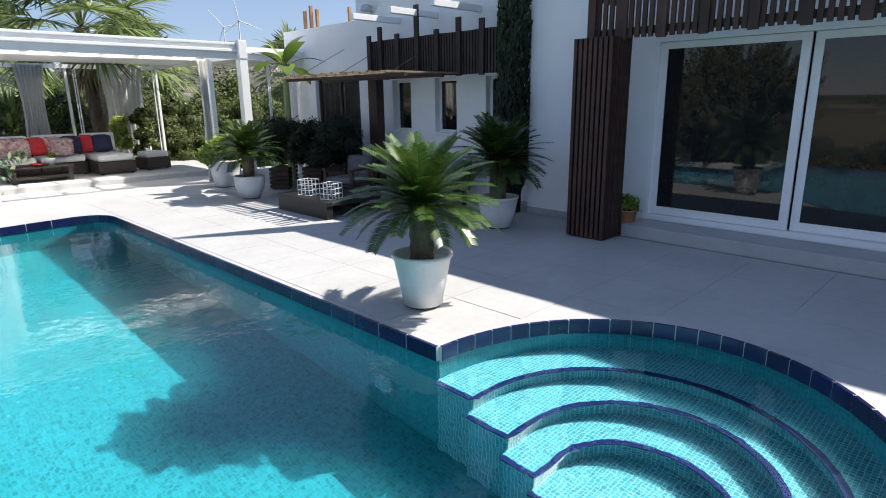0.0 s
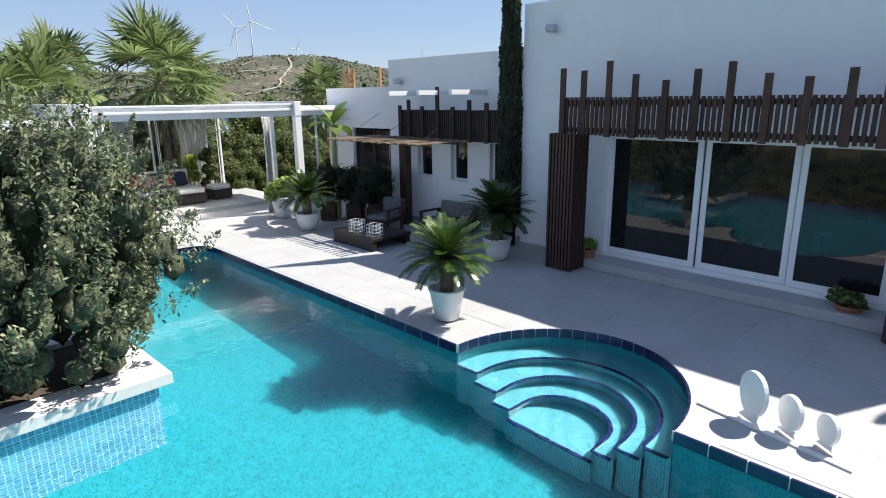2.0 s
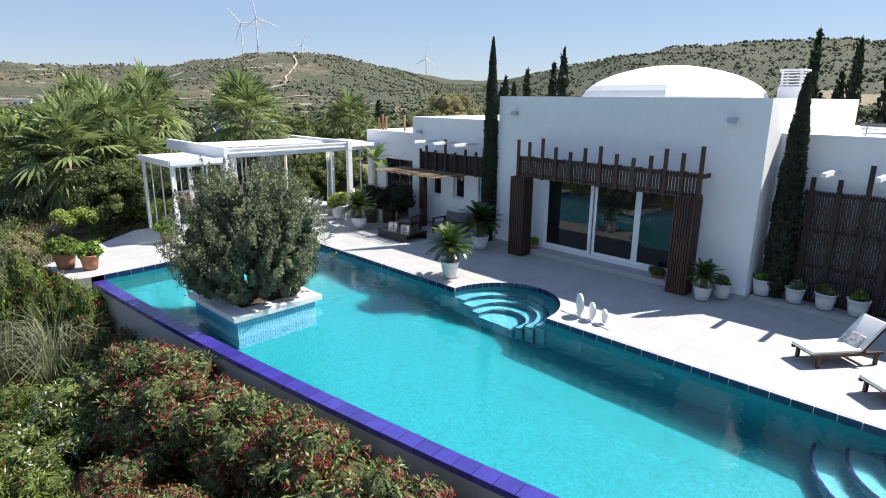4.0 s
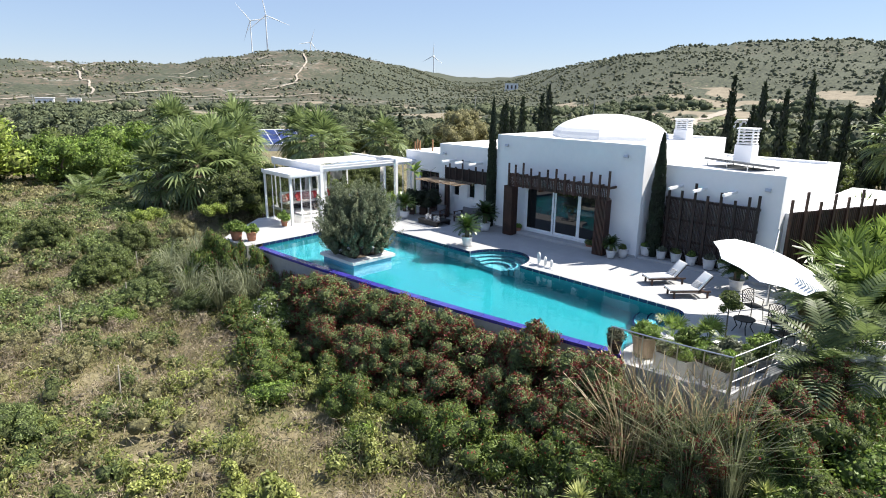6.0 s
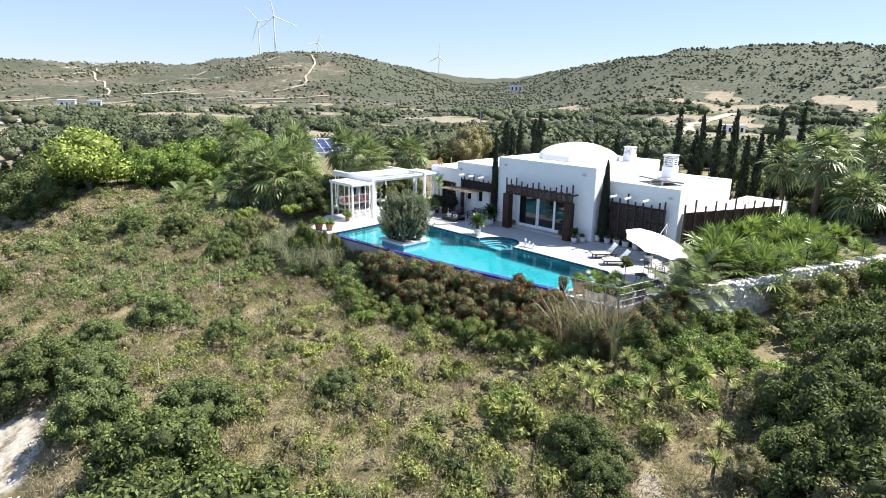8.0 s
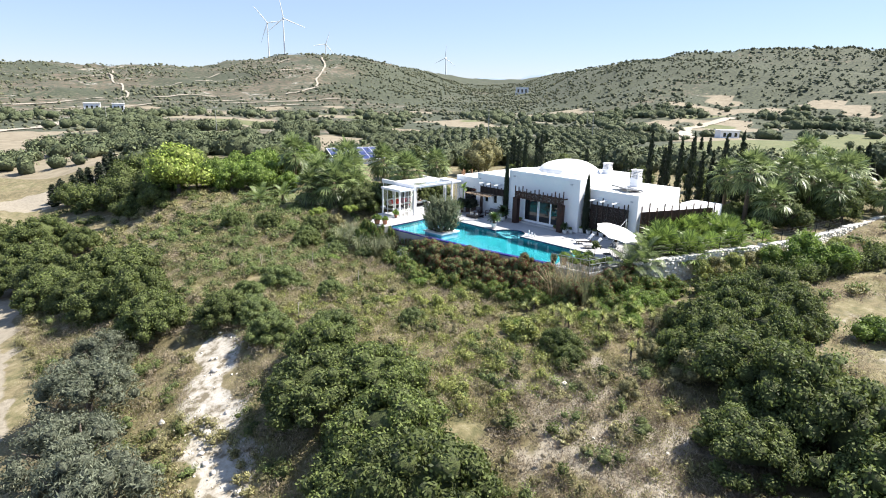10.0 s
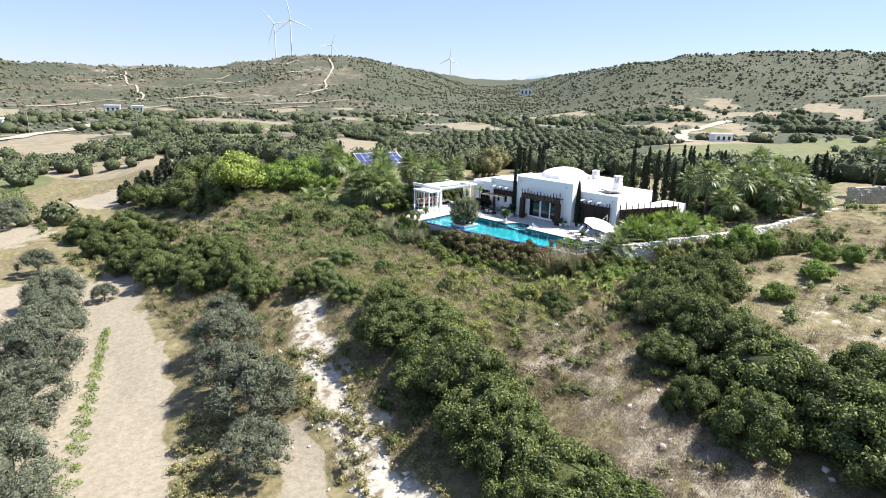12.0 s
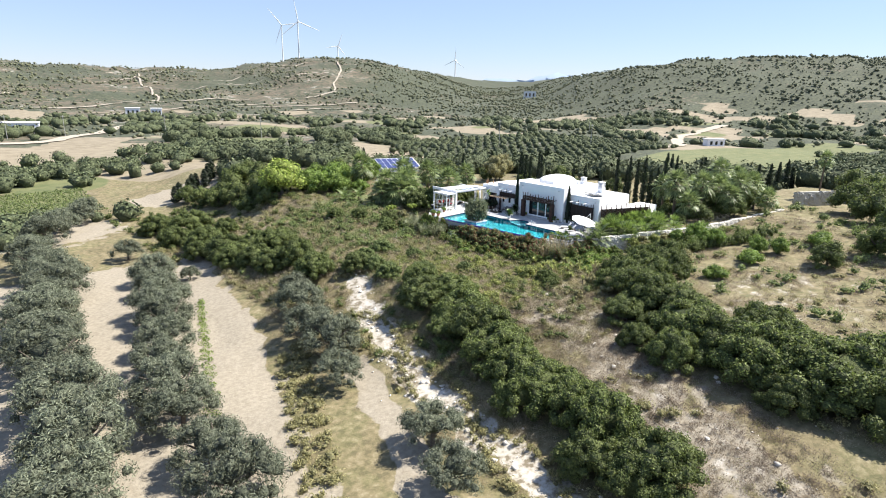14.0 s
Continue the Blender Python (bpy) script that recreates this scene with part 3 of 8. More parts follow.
field = ramp01((wave(GX + 300, GY, 150, 33, 2) - 0.42) / 0.1) * farside * ramp01((480 - np.hypot(GX + 52, GY + 47)) / 80)
field = np.maximum(field, ramp01((34 - np.hypot((GX - 180) * 0.45, GY - 35)) / 6))
field = np.maximum(field, ramp01((6 - np.hypot((GX + 2) * 0.7, GY - 34)) / 1.5))
field = np.maximum(field, ramp01((12 - np.hypot((GX + 38) * 1.1, (GY - 92) * 0.75)) / 3))
field = np.maximum(field, ramp01((13 - np.hypot((GX - 42) * 0.6, GY - 176)) / 3))
orchard = np.maximum(orchard, ramp01((8 + jag - np.hypot((GX + 14) * 0.7, GY - 82)) / 3))
orchard = np.maximum(orchard, 0.75 * ramp01((14 + 2 * jag - np.hypot((GX + 44) * 0.7, GY - 66)) / 5))
wild = ramp01((np.hypot(GX + 52, GY + 47) - 150) / 60)
ground_me = raw_mesh("ground", np.stack([GX, GY, GZ], -1).reshape(-1, 3), quads, PLASTER, True)
cover = ground_me.attributes.new("cover", "FLOAT_COLOR", "POINT")
cover.data.foreach_set("color", np.stack([orchard, chalk, straw, field], -1).astype(np.float32).ravel())
angle = np.degrees(np.arctan2(GX + 52, GY + 47))
bushy = np.clip(0.22 + 0.80 * ramp01((angle - 28) / 18) + 0.8 * wave(GX, GY, 210, 61, 3), 0, 1)
ground_me.attributes.new("bushy", "FLOAT", "POINT").data.foreach_set("value", bushy.astype(np.float32).ravel())
ground_me.attributes.new("wild", "FLOAT", "POINT").data.foreach_set("value", wild.astype(np.float32).ravel())


def ground_material():
    m = bpy.data.materials.new("dry scrubland soil")
    m.use_nodes = True
    nt, out = m.node_tree, m.node_tree.nodes["Principled BSDF"]
    n, lk = nt.nodes, nt.links
    geo, cov = n.new("ShaderNodeNewGeometry"), n.new("ShaderNodeAttribute")
    cov.attribute_name = "cover"
    split = n.new("ShaderNodeSeparateColor")
    lk.new(cov.outputs["Color"], split.inputs["Color"])

    def tex(scale, detail=6):
        t = n.new("ShaderNodeTexNoise")
        t.inputs["Scale"].default_value, t.inputs["Detail"].default_value, t.inputs["Roughness"].default_value = scale, detail, 0.65
        lk.new(geo.outputs["Position"], t.inputs["Vector"])
        return t.outputs["Fac"]

    def ramp(fac, stops):
        r = n.new("ShaderNodeValToRGB")
        while len(r.color_ramp.elements) < len(stops):
            r.color_ramp.elements.new(0.5)
        for e, (p, c) in zip(r.color_ramp.elements, stops):
            e.position, e.color = p, (*c, 1)
        lk.new(fac, r.inputs["Fac"])
        return r.outputs["Color"]

    def mix(fac, a, b):
        x = n.new("ShaderNodeMix")
        x.data_type = "RGBA"
        lk.new(fac, x.inputs["Factor"])
        lk.new(a, x.inputs["A"])
        lk.new(b, x.inputs["B"])
        return x.outputs["Result"]

    def edge(channel, scale):
        """A cover mask with a ragged rim."""
        add = n.new("ShaderNodeMath")
        add.operation = "MULTIPLY_ADD"
        add.inputs[1].default_value = 0.9
        lk.new(tex(scale), add.inputs[0])
        lk.new(channel, add.inputs[2])
        r = n.new("ShaderNodeMapRange")
        r.inputs["From Min"].default_value, r.inputs["From Max"].default_value = 0.86, 1.02
        lk.new(add.outputs[0], r.inputs["Value"])
        return r.outputs["Result"]

    coarse = ramp(tex(0.16), [(0.36, (0.130, 0.112, 0.052)), (0.47, (0.195, 0.162, 0.088)), (0.56, (0.155, 0.148, 0.064)), (0.68, (0.275, 0.230, 0.140))])
    fine = ramp(tex(1.5, 9), [(0.39, (0.024, 0.025, 0.010)), (0.46, (0.091, 0.075, 0.038)), (0.56, (0.171, 0.140, 0.079)), (0.68, (0.318, 0.272, 0.188))])
    half = n.new("ShaderNodeValue")
    half.outputs[0].default_value = 0.5
    base = mix(half.outputs[0], coarse, fine)
    sand = ramp(tex(2.6, 10), [(0.35, (0.205, 0.178, 0.134)), (0.65, (0.290, 0.257, 0.202))])
    chalky = ramp(tex(1.5), [(0.40, (0.15, 0.125, 0.085)), (0.48, (0.33, 0.30, 0.25)), (0.66, (0.48, 0.455, 0.41))])
    strawy = ramp(tex(0.3), [(0.35, (0.168, 0.140, 0.094)), (0.65, (0.250, 0.214, 0.152))])
    grass = ramp(tex(0.25), [(0.35, (0.080, 0.098, 0.036)), (0.65, (0.140, 0.142, 0.062))])
    far = n.new("ShaderNodeAttribute")
    far.attribute_name = "wild"
    thick = n.new("ShaderNodeAttribute")
    thick.attribute_name = "bushy"

    def plus(a, b, scale):
        m = n.new("ShaderNodeMath")
        m.operation = "MULTIPLY_ADD"
        m.inputs[1].default_value = scale
        lk.new(b, m.inputs[0])
        lk.new(a, m.inputs[2])
        return m.outputs[0]

    hill_soil = ramp(tex(0.035, 10), [(0.38, (0.070, 0.060, 0.038)), (0.48, (0.122, 0.096, 0.066)), (0.56, (0.164, 0.132, 0.098)), (0.615, (0.34, 0.32, 0.28))])
    hill_green = ramp(tex(0.5, 5), [(0.38, (0.018, 0.025, 0.013)), (0.62, (0.072, 0.080, 0.044))])
    cover_mask = n.new("ShaderNodeMapRange")
    cover_mask.inputs["From Min"].default_value, cover_mask.inputs["From Max"].default_value = 0.825, 0.93
    lk.new(plus(plus(plus(tex(0.20, 4), thick.outputs["Fac"], 0.22), tex(0.035, 3), 0.30), tex(0.7, 3), 0.45), cover_mask.inputs["Value"])
    base = mix(far.outputs["Fac"], base, mix(cover_mask.outputs["Result"], hill_soil, hill_green))
    base = mix(edge(split.outputs["Blue"], 0.05), base, strawy)
    base = mix(edge(cov.outputs["Alpha"], 0.05), base, grass)
    base = mix(edge(split.outputs["Red"], 0.7), base, sand)
    base = mix(edge(split.outputs["Green"], 0.8), base, chalky)
    lk.new(base, out.inputs["Base Color"])
    out.inputs["Roughness"].default_value = 0.95
    b = n.new("ShaderNodeBump")
    b.inputs["Strength"].default_value, b.inputs["Distance"].default_value = 0.6, 0.08
    lk.new(tex(5.0, 8), b.inputs["Height"])
    lk.new(b.outputs["Normal"], out.inputs["Normal"])
    return m


ground_me.materials[0] = ground_material()
ground = tagged(new("ground", ground_me), "dry scrubby hillside soil with orchard terrace and far hills", "ground", kind="structure")

# ---- pool and deck ----
WATER_Z = -0.13
ARC = [(6.0 + 1.6 * math.sin(t), 2.585 - 1.415 * math.cos(t)) for t in np.linspace(0, math.pi, 29)]
EDGE_A, EDGE_B = (1.70, -5.88), (-0.48, 11.15)


def weir(t):
    """The bowed outer line of the overflow edge, from its near to its far end."""
    return (EDGE_A[0] + (EDGE_B[0] - EDGE_A[0]) * t - 0.36 * 4 * t * (1 - t) * 0.8, EDGE_A[1] + (EDGE_B[1] - EDGE_A[1]) * t)


WEIR = [weir(t) for t in np.linspace(0, 1, 17)]
INNER = [(x + 0.30, y) for x, y in WEIR]
NEAR_CORNER = [(5.4 + 0.6 * math.sin(t), -5.35 - 0.5 * math.cos(t)) for t in np.linspace(0, math.pi / 2, 7)]
FAR_CORNER = [(5.55 + 0.45 * math.cos(t), 11.30 + 0.45 * math.sin(t)) for t in np.linspace(0, math.pi / 2, 7)]
DECK_SIDE = NEAR_CORNER + [(x, y) for x, y in ARC] + FAR_CORNER
POOL_RIM = [(2.00, -5.86)] + DECK_SIDE + [(2.4, 11.38)] + INNER[::-1]


def ring_wall(line, z0, z1, thick=0.0, closed=False):
    """An upright skin along a line; with a thickness it becomes a body to the line's right."""
    bm = bmesh.new()
    pts = list(line)
    n = len(pts)
    norms = []
    for k in range(n):
        a, b = pts[max(0, k - 1)], pts[min(n - 1, k + 1)]
        d = Vector((b[0] - a[0], b[1] - a[1])).normalized()
        norms.append((d.y, -d.x))
    rows = [[bm.verts.new((x, y, z)) for x, y in pts] for z in (z0, z1)]
    if thick:
        rows += [[bm.verts.new((x + q[0] * thick, y + q[1] * thick, z)) for (x, y), q in zip(pts, norms)] for z in (z1, z0)]
    loop = len(rows)
    for k in range(n - 1):
        for j in range(loop if thick else 1):
            a, b = rows[j], rows[(j + 1) % loop]
            bm.faces.new((a[k], a[k + 1], b[k + 1], b[k]))
    if thick:
        bm.faces.new([r[0] for r in rows][::-1])
        bm.faces.new([r[-1] for r in rows])
    return bm


def filled(outline, z, holes=()):
    """A flat sheet on any outline, with holes."""
    bm = bmesh.new()
    edges = []
    for loop in (outline, *holes):
        vs = [bm.verts.new((x, y, z)) for x, y in loop]
        edges += [bm.edges.new((vs[k], vs[(k + 1) % len(vs)])) for k in range(len(vs))]
    bmesh.ops.triangle_fill(bm, edges=edges, use_beauty=True)
    bmesh.ops.recalc_face_normals(bm, faces=bm.faces)
    for f in bm.faces:
        if f.normal.z < 0:
            f.normal_flip()
    return bm


# deck: one slab with the pool cut out, laid with large pale tiles
deck_outline = [(1.05, -6.3), (1.42, -8.85), (5.0, -9.5), (11.9, -7.0), (11.9, 16.0), (2.2, 16.4), (-1.2, 13.2), (-0.9, 11.24), (-0.48, 11.18), (2.4, 11.42)] + [(x, y) for x, y in DECK_SIDE[::-1]] + [(2.00, -5.86), (1.72, -5.9)]
bm = filled(deck_outline, -0.004)
deck = tagged(mesh_ob("pavement", bm, STONE_DECK), "pale stone pool deck with large square tiles", "pavement", kind="structure")
skirt = [(1.70, -5.9), (1.05, -6.3), (1.42, -8.85), (5.0, -9.5), (11.9, -7.0)]
tagged(mesh_ob("trim", ring_wall([(-0.48, 11.18), (-0.9, 11.24), (-1.2, 13.2), (2.2, 16.4)], -2.8, -0.006), CONCRETE), "grey rendered deck edge", "trim", kind="structure")
tagged(mesh_ob("wall_terrace", ring_wall(skirt, -2.8, -0.006), CONCRETE), "grey rendered terrace wall below the deck", "wall", kind="structure")

pool = thing("swimming_pool", "long turquoise mosaic swimming pool with overflow edge", "pool", kind="structure")
FLOOR_Z = -1.45
part("pool_floor", filled([(x, y) for x, y in POOL_RIM], FLOOR_Z), MOSAIC, pool)
side = ring_wall(DECK_SIDE + [(2.4, 11.38), INNER[-1]], FLOOR_Z, -0.105)
add = ring_wall([INNER[0], (2.00, -5.86)] + DECK_SIDE[:1], FLOOR_Z, -0.105)
part("pool_wall", side, MOSAIC, pool)
part("pool_wall", add, MOSAIC, pool)
part("weir_wall", ring_wall(INNER, FLOOR_Z, WATER_Z - 0.03), MOSAIC, pool)
part("outer_wall", ring_wall(WEIR[::-1], -2.9, WATER_Z - 0.10, -0.28), CONCRETE, pool, "grey rendered outer pool wall")


def rim_tiles(name, line, step, mat, parent, z0, z1, inset):
    """Tiles set one by one along a line, hanging inwards by inset, with open joints."""
    pts = [Vector((x, y, 0)) for x, y in line]
    total = sum((b - a).length for a, b in zip(pts, pts[1:]))
    count = max(1, round(total / step))
    each = total / count

    def along(s):
        for a, b in zip(pts, pts[1:]):
            d = (b - a).length
            if s <= d or b is pts[-1]:
                return a + (b - a) * min(1, s / d)
            s -= d

    if name == "coping_tile":
        part("grout", ring_wall(line, z0 + 0.003, z1 - 0.004, -inset * 0.8), GROUT, parent)
    me = None
    for k in range(count):
        a, b = along(k * each), along((k + 1) * each)
        if me is None:
            ob = part(name, box(-each / 2 + 0.005, each / 2 - 0.005, -inset / 2, inset / 2, z0, z1, 0.004), mat, parent)
            me = ob.data
        else:
            ob = shared(name, me, parent, Matrix())
        way = b - a
        left = Vector((-way.y, way.x, 0)).normalized()
        mid = (a + b) / 2 + left * inset * 0.5
        ob.matrix_basis = Matrix.Translation(mid) @ pose(0, 0, 0, 0, 0, math.degrees(math.atan2(way.y, way.x)))


STRAIGHT_A = NEAR_CORNER[-1:] + [(6.0, 1.17)]
STRAIGHT_B = [(6.0, 4.0), FAR_CORNER[0]]
rim_tiles("coping_tile", STRAIGHT_A, 0.33, COBALT, pool, -0.115, 0.002, 0.03)
rim_tiles("coping_tile", STRAIGHT_B, 0.33, COBALT, pool, -0.115, 0.002, 0.03)
rim_tiles("coping_tile", ARC, 0.17, COBALT, pool, -0.115, 0.002, 0.03)
rim_tiles("coping_tile", NEAR_CORNER, 0.17, COBALT, pool, -0.115, 0.002, 0.03)
rim_tiles("coping_tile", FAR_CORNER, 0.17, COBALT, pool, -0.115, 0.002, 0.03)
rim_tiles("coping_tile", [FAR_CORNER[-1], (2.4, 11.38), INNER[-1]], 0.33, COBALT, pool, -0.115, 0.002, 0.03)
rim_tiles("coping_tile", [(2.00, -5.86), NEAR_CORNER[0]], 0.33, COBALT, pool, -0.115, 0.002, 0.03)
rim_tiles("rim_tile", INNER[::-1], 0.33, RIM_BLUE, pool, WATER_Z - 0.10, WATER_Z + 0.006, -0.30)

# the half-round steps: three treads and a bottom platform, each with a cobalt nosing
NOSES = [(1.22, 1.11, 2.54), (0.95, 0.80, 2.49), (0.60, 0.56, 2.47)]
LIPS = (5.98, 5.92, 5.86, 5.79)


def step_curve(k, n=25):
    """Inner line of a tread: straight out of the wall, then half an oval."""
    wide, deep, mid = NOSES[k]
    return [(6.0, mid - deep)] + [(6.12 + (wide - 0.12) * math.sin(t), mid - deep * math.cos(t)) for t in np.linspace(0, math.pi, n - 2)] + [(6.0, mid + deep)]


for k in range(4):
    z, lip = -0.42 - 0.20 * k, LIPS[k]
    outer = ARC if k == 0 else step_curve(k - 1)
    o_line = [(lip, outer[0][1])] + list(outer) + [(lip, outer[-1][1])]
    if k == 3:
        step_part = part("pool_step", prism(o_line, FLOOR_Z, z), MOSAIC_PALE, pool, "pale mosaic bottom platform")
        part("nosing", ring_wall([o_line[-1], o_line[0]], z - 0.012, z + 0.008, -0.045), COBALT, step_part, "cobalt tile nosing")
        continue
    inner = step_curve(k, len(outer))
    i_line = [(lip, inner[0][1])] + inner + [(lip, inner[-1][1])]
    tread = bmesh.new()
    top_o = [tread.verts.new((x, y, z)) for x, y in o_line]
    top_i = [tread.verts.new((x, y, z)) for x, y in i_line]
    bot_i = [tread.verts.new((x, y, FLOOR_Z)) for x, y in i_line]
    bot_o = [tread.verts.new((x, y, FLOOR_Z)) for x, y in o_line]
    for j in range(len(o_line) - 1):
        tread.faces.new((top_o[j], top_o[j + 1], top_i[j + 1], top_i[j]))
        tread.faces.new((top_i[j], top_i[j + 1], bot_i[j + 1], bot_i[j]))
    tread.faces.new((top_o[0], top_i[0], bot_i[0], bot_o[0]))
    tread.faces.new((top_i[-1], top_o[-1], bot_o[-1], bot_i[-1]))
    bmesh.ops.recalc_face_normals(tread, faces=tread.faces)
    step_part = part("pool_step", tread, MOSAIC_PALE, pool, "pale mosaic pool step")
    nose_line = [(lip, o_line[0][1] + 0.02)] + i_line + [(lip, o_line[-1][1] - 0.02)]
    part("nosing", ring_wall(nose_line, z - 0.012, z + 0.008, -0.045), COBALT, step_part, "cobalt tile nosing")

# quarter-round steps in the near corner
for k in range(3):
    r, z = 1.65 - 0.44 * k, -1.12 + 0.27 * k
    fan = [(5.95, -5.83)] + [(5.95 - r * math.cos(t), -5.83 + r * math.sin(t)) for t in np.linspace(0, math.pi / 2, 15)][::-1]
    s = part("pool_step", prism(fan[::-1], FLOOR_Z, z), MOSAIC_PALE, pool, "pale mosaic corner step")
    part("nosing", ring_wall(fan[1:], z - 0.012, z + 0.012, 0.05), COBALT, s, "cobalt tile nosing")

water = mesh_ob("water", filled(POOL_RIM, WATER_Z), WATER)
water.visible_shadow = False
tagged(water, "clear turquoise pool water with small ripples", "water", kind="structure")

# round underwater lamp on the long wall and inlets
for y, z, r in ((4.64, -0.99, 0.12), (8.4, -0.99, 0.12), (6.7, -0.4, 0.04), (9.8, -0.4, 0.04), (-1.5, -0.75, 0.13)):
    lamp = lathe([(r, 0), (r, 0.02), (r * 0.86, 0.032), (r * 0.80, 0.02)], 20)
    ob = part("pool_lamp", lamp, MOSAIC_PALE, pool, "white round pool lamp")
    ob.matrix_basis = Matrix.Translation((5.995, y, z)) @ pose(0, 0, 0, 0, -90, 0)

# planter island in the pool
island = thing("island_planter", "white-capped mosaic planter island in the pool", "planter")
part("body", prism([(0.95, 5.60), (2.92, 5.66), (2.86, 7.75), (0.88, 7.70)], FLOOR_Z, 0.02), tile_grid("blue planter mosaic", (0.13, 0.40, 0.62), (0.45, 0.66, 0.76), 0.06), island)
cap = filled([(0.84, 5.48), (3.05, 5.55), (2.98, 7.86), (0.77, 7.82)], 0.0, [[(1.24, 5.94), (2.62, 5.98), (2.58, 7.42), (1.18, 7.38)]])
ext = bmesh.ops.extrude_face_region(cap, geom=cap.faces[:])
bmesh.ops.translate(cap, vec=(0, 0, 0.12), verts=[e for e in ext["geom"] if isinstance(e, bmesh.types.BMVert)])
part("capping", cap, material("white stone capping", (0.62, 0.61, 0.59), (0.74, 0.73, 0.71), 2, 0.6), island)
part("soil", filled([(1.2, 5.9), (2.66, 5.95), (2.6, 7.45), (1.15, 7.42)], 0.055), SOIL, island)

# ---- house ----
def slab_house(name, label, x0, x1, y0, y1, z1, wall_name, openings=()):
    """A white rendered body with a parapet and a sunk roof; openings pierce its front face (y0, y1, z0, z1)."""
    house = thing(name, label, "house")
    front = bmesh.new()
    t = 0.25
    ys = sorted({y0, y1, *[v for o in openings for v in o[:2]]})
    zs = sorted({-0.4, z1, *[v for o in openings for v in o[2:]]})
    for ya, yb in zip(ys, ys[1:]):
        for za, zb in zip(zs, zs[1:]):
            if not any(o[0] <= ya and yb <= o[1] and o[2] <= za and zb <= o[3] for o in openings):
                add_box(front, x0, x0 + t, ya, yb, za, zb)
    bmesh.ops.remove_doubles(front, verts=front.verts, dist=0.0005)
    part("front_wall", front, PLASTER, house)
    part("side_wall", box(x0 + t + 0.001, x1, y0, y0 + t, -0.4, z1), PLASTER, house)
    part("side_wall", box(x0 + t + 0.001, x1, y1 - t, y1, -0.4, z1), PLASTER, house)
    part("back_wall", box(x1 - t, x1 + 0.002, y0 + t, y1 - t, -0.4, z1), PLASTER, house)
    part("roof", box(x0 + t, x1 - t, y0 + t, y1 - t, z1 - 0.35, z1 - 0.12), ROOF_WHITE, house)
    part("floor", box(x0 + t, x1 - t, y0 + t, y1 - t, -0.2, 0.16), CONCRETE, house)
    return house


BX, BY0, BY1, BZ = 10.56, -1.38, 6.62, 4.75
DOOR = (0.28, 4.72, 0.17, 2.46)
centre = slab_house("villa_block", "white plastered villa block with low dome", BX, 18.6, BY0, BY1, BZ, "", [DOOR])
right_wing = slab_house("villa_wing", "white plastered flat-roofed side wing", 11.5, 18.6, -6.4, BY0 - 0.005, 3.95, "")
WINDOWS = [(9.63, 10.15, 1.15, 2.1), (8.44, 8.98, 1.15, 2.1), (7.22, 7.77, 1.15, 2.1)]
left_wing = slab_house("villa_wing", "white plastered flat-roofed wing with three narrow windows", 10.88, 18.6, BY1 + 0.005, 11.2, 3.98, "", WINDOWS)
LOW_DOOR = (11.6, 13.3, 0.02, 2.25)
low_wing = slab_house("villa_wing", "low white plastered wing beside the pavilion", 11.2, 17.5, 11.205, 14.55, 3.35, "", [LOW_DOOR])
annex = thing("villa_annex", "low white annex behind a slatted screen", "house")
part("body", prism([(12.0, -6.41), (12.0, -6.7), (18.9, -9.3), (21.6, -9.0), (21.6, -6.41)], -0.3, 2.55), PLASTER, annex)
part("roof", prism([(12.25, -6.5), (18.8, -9.05), (21.4, -8.8), (21.4, -6.5)], 2.551, 2.58), ROOF_WHITE, annex)

# low cloister dome: eight curved faces that flatten towards the top
dome = bmesh.new()
rings = []
for s in np.linspace(0, 0.82, 10):
    ang = s * math.pi / 2
    r, z = 2.95 * math.cos(ang) ** 1.15, 4.62 + 1.18 * math.sin(ang)
    rings.append([dome.verts.new((15.4 + max(r, 0.35) * math.cos(math.pi / 8 + k * math.pi / 4), 3.3 + max(r, 0.35) * math.sin(math.pi / 8 + k * math.pi / 4), z)) for k in range(8)])
for a, b in zip(rings, rings[1:]):
    for k in range(8):
        dome.faces.new((a[k], a[(k + 1) % 8], b[(k + 1) % 8], b[k]))
dome.faces.new(rings[-1])
bmesh.ops.remove_doubles(dome, verts=dome.verts, dist=0.002)
part("dome", dome, ROOF_WHITE, centre, "low white plastered dome")


def chimney(x, y, z, h, w=0.62):
    c = thing("chimney", "white rendered chimney with louvred cap", "chimney", "roof chimneys", (x, y, z))
    part("shaft", box(-w * 0.55, w * 0.55, -w * 0.55, w * 0.55, 0, h * 0.52, 0.02), PLASTER, c)
    for k in range(5):
        part("louvre", box(-w / 2, w / 2, -w / 2, w / 2, h * 0.55 + k * h * 0.095, h * 0.55 + k * h * 0.095 + 0.045, 0.008), WHITE_PAINT, c)
    for sx in (-1, 1):
        for sy in (-1, 1):
            part("corner_post", box(sx * w * 0.42 - 0.03, sx * w * 0.42 + 0.03, sy * w * 0.42 - 0.03, sy * w * 0.42 + 0.03, h * 0.5, h), WHITE_PAINT, c)
    part("cap", box(-w * 0.56, w * 0.56, -w * 0.56, w * 0.56, h, h + 0.06, 0.01), WHITE_PAINT, c)


chimney(17.0, 0.1, BZ - 0.12, 0.95)
chimney(16.9, -3.0, 3.83, 1.45, 0.72)

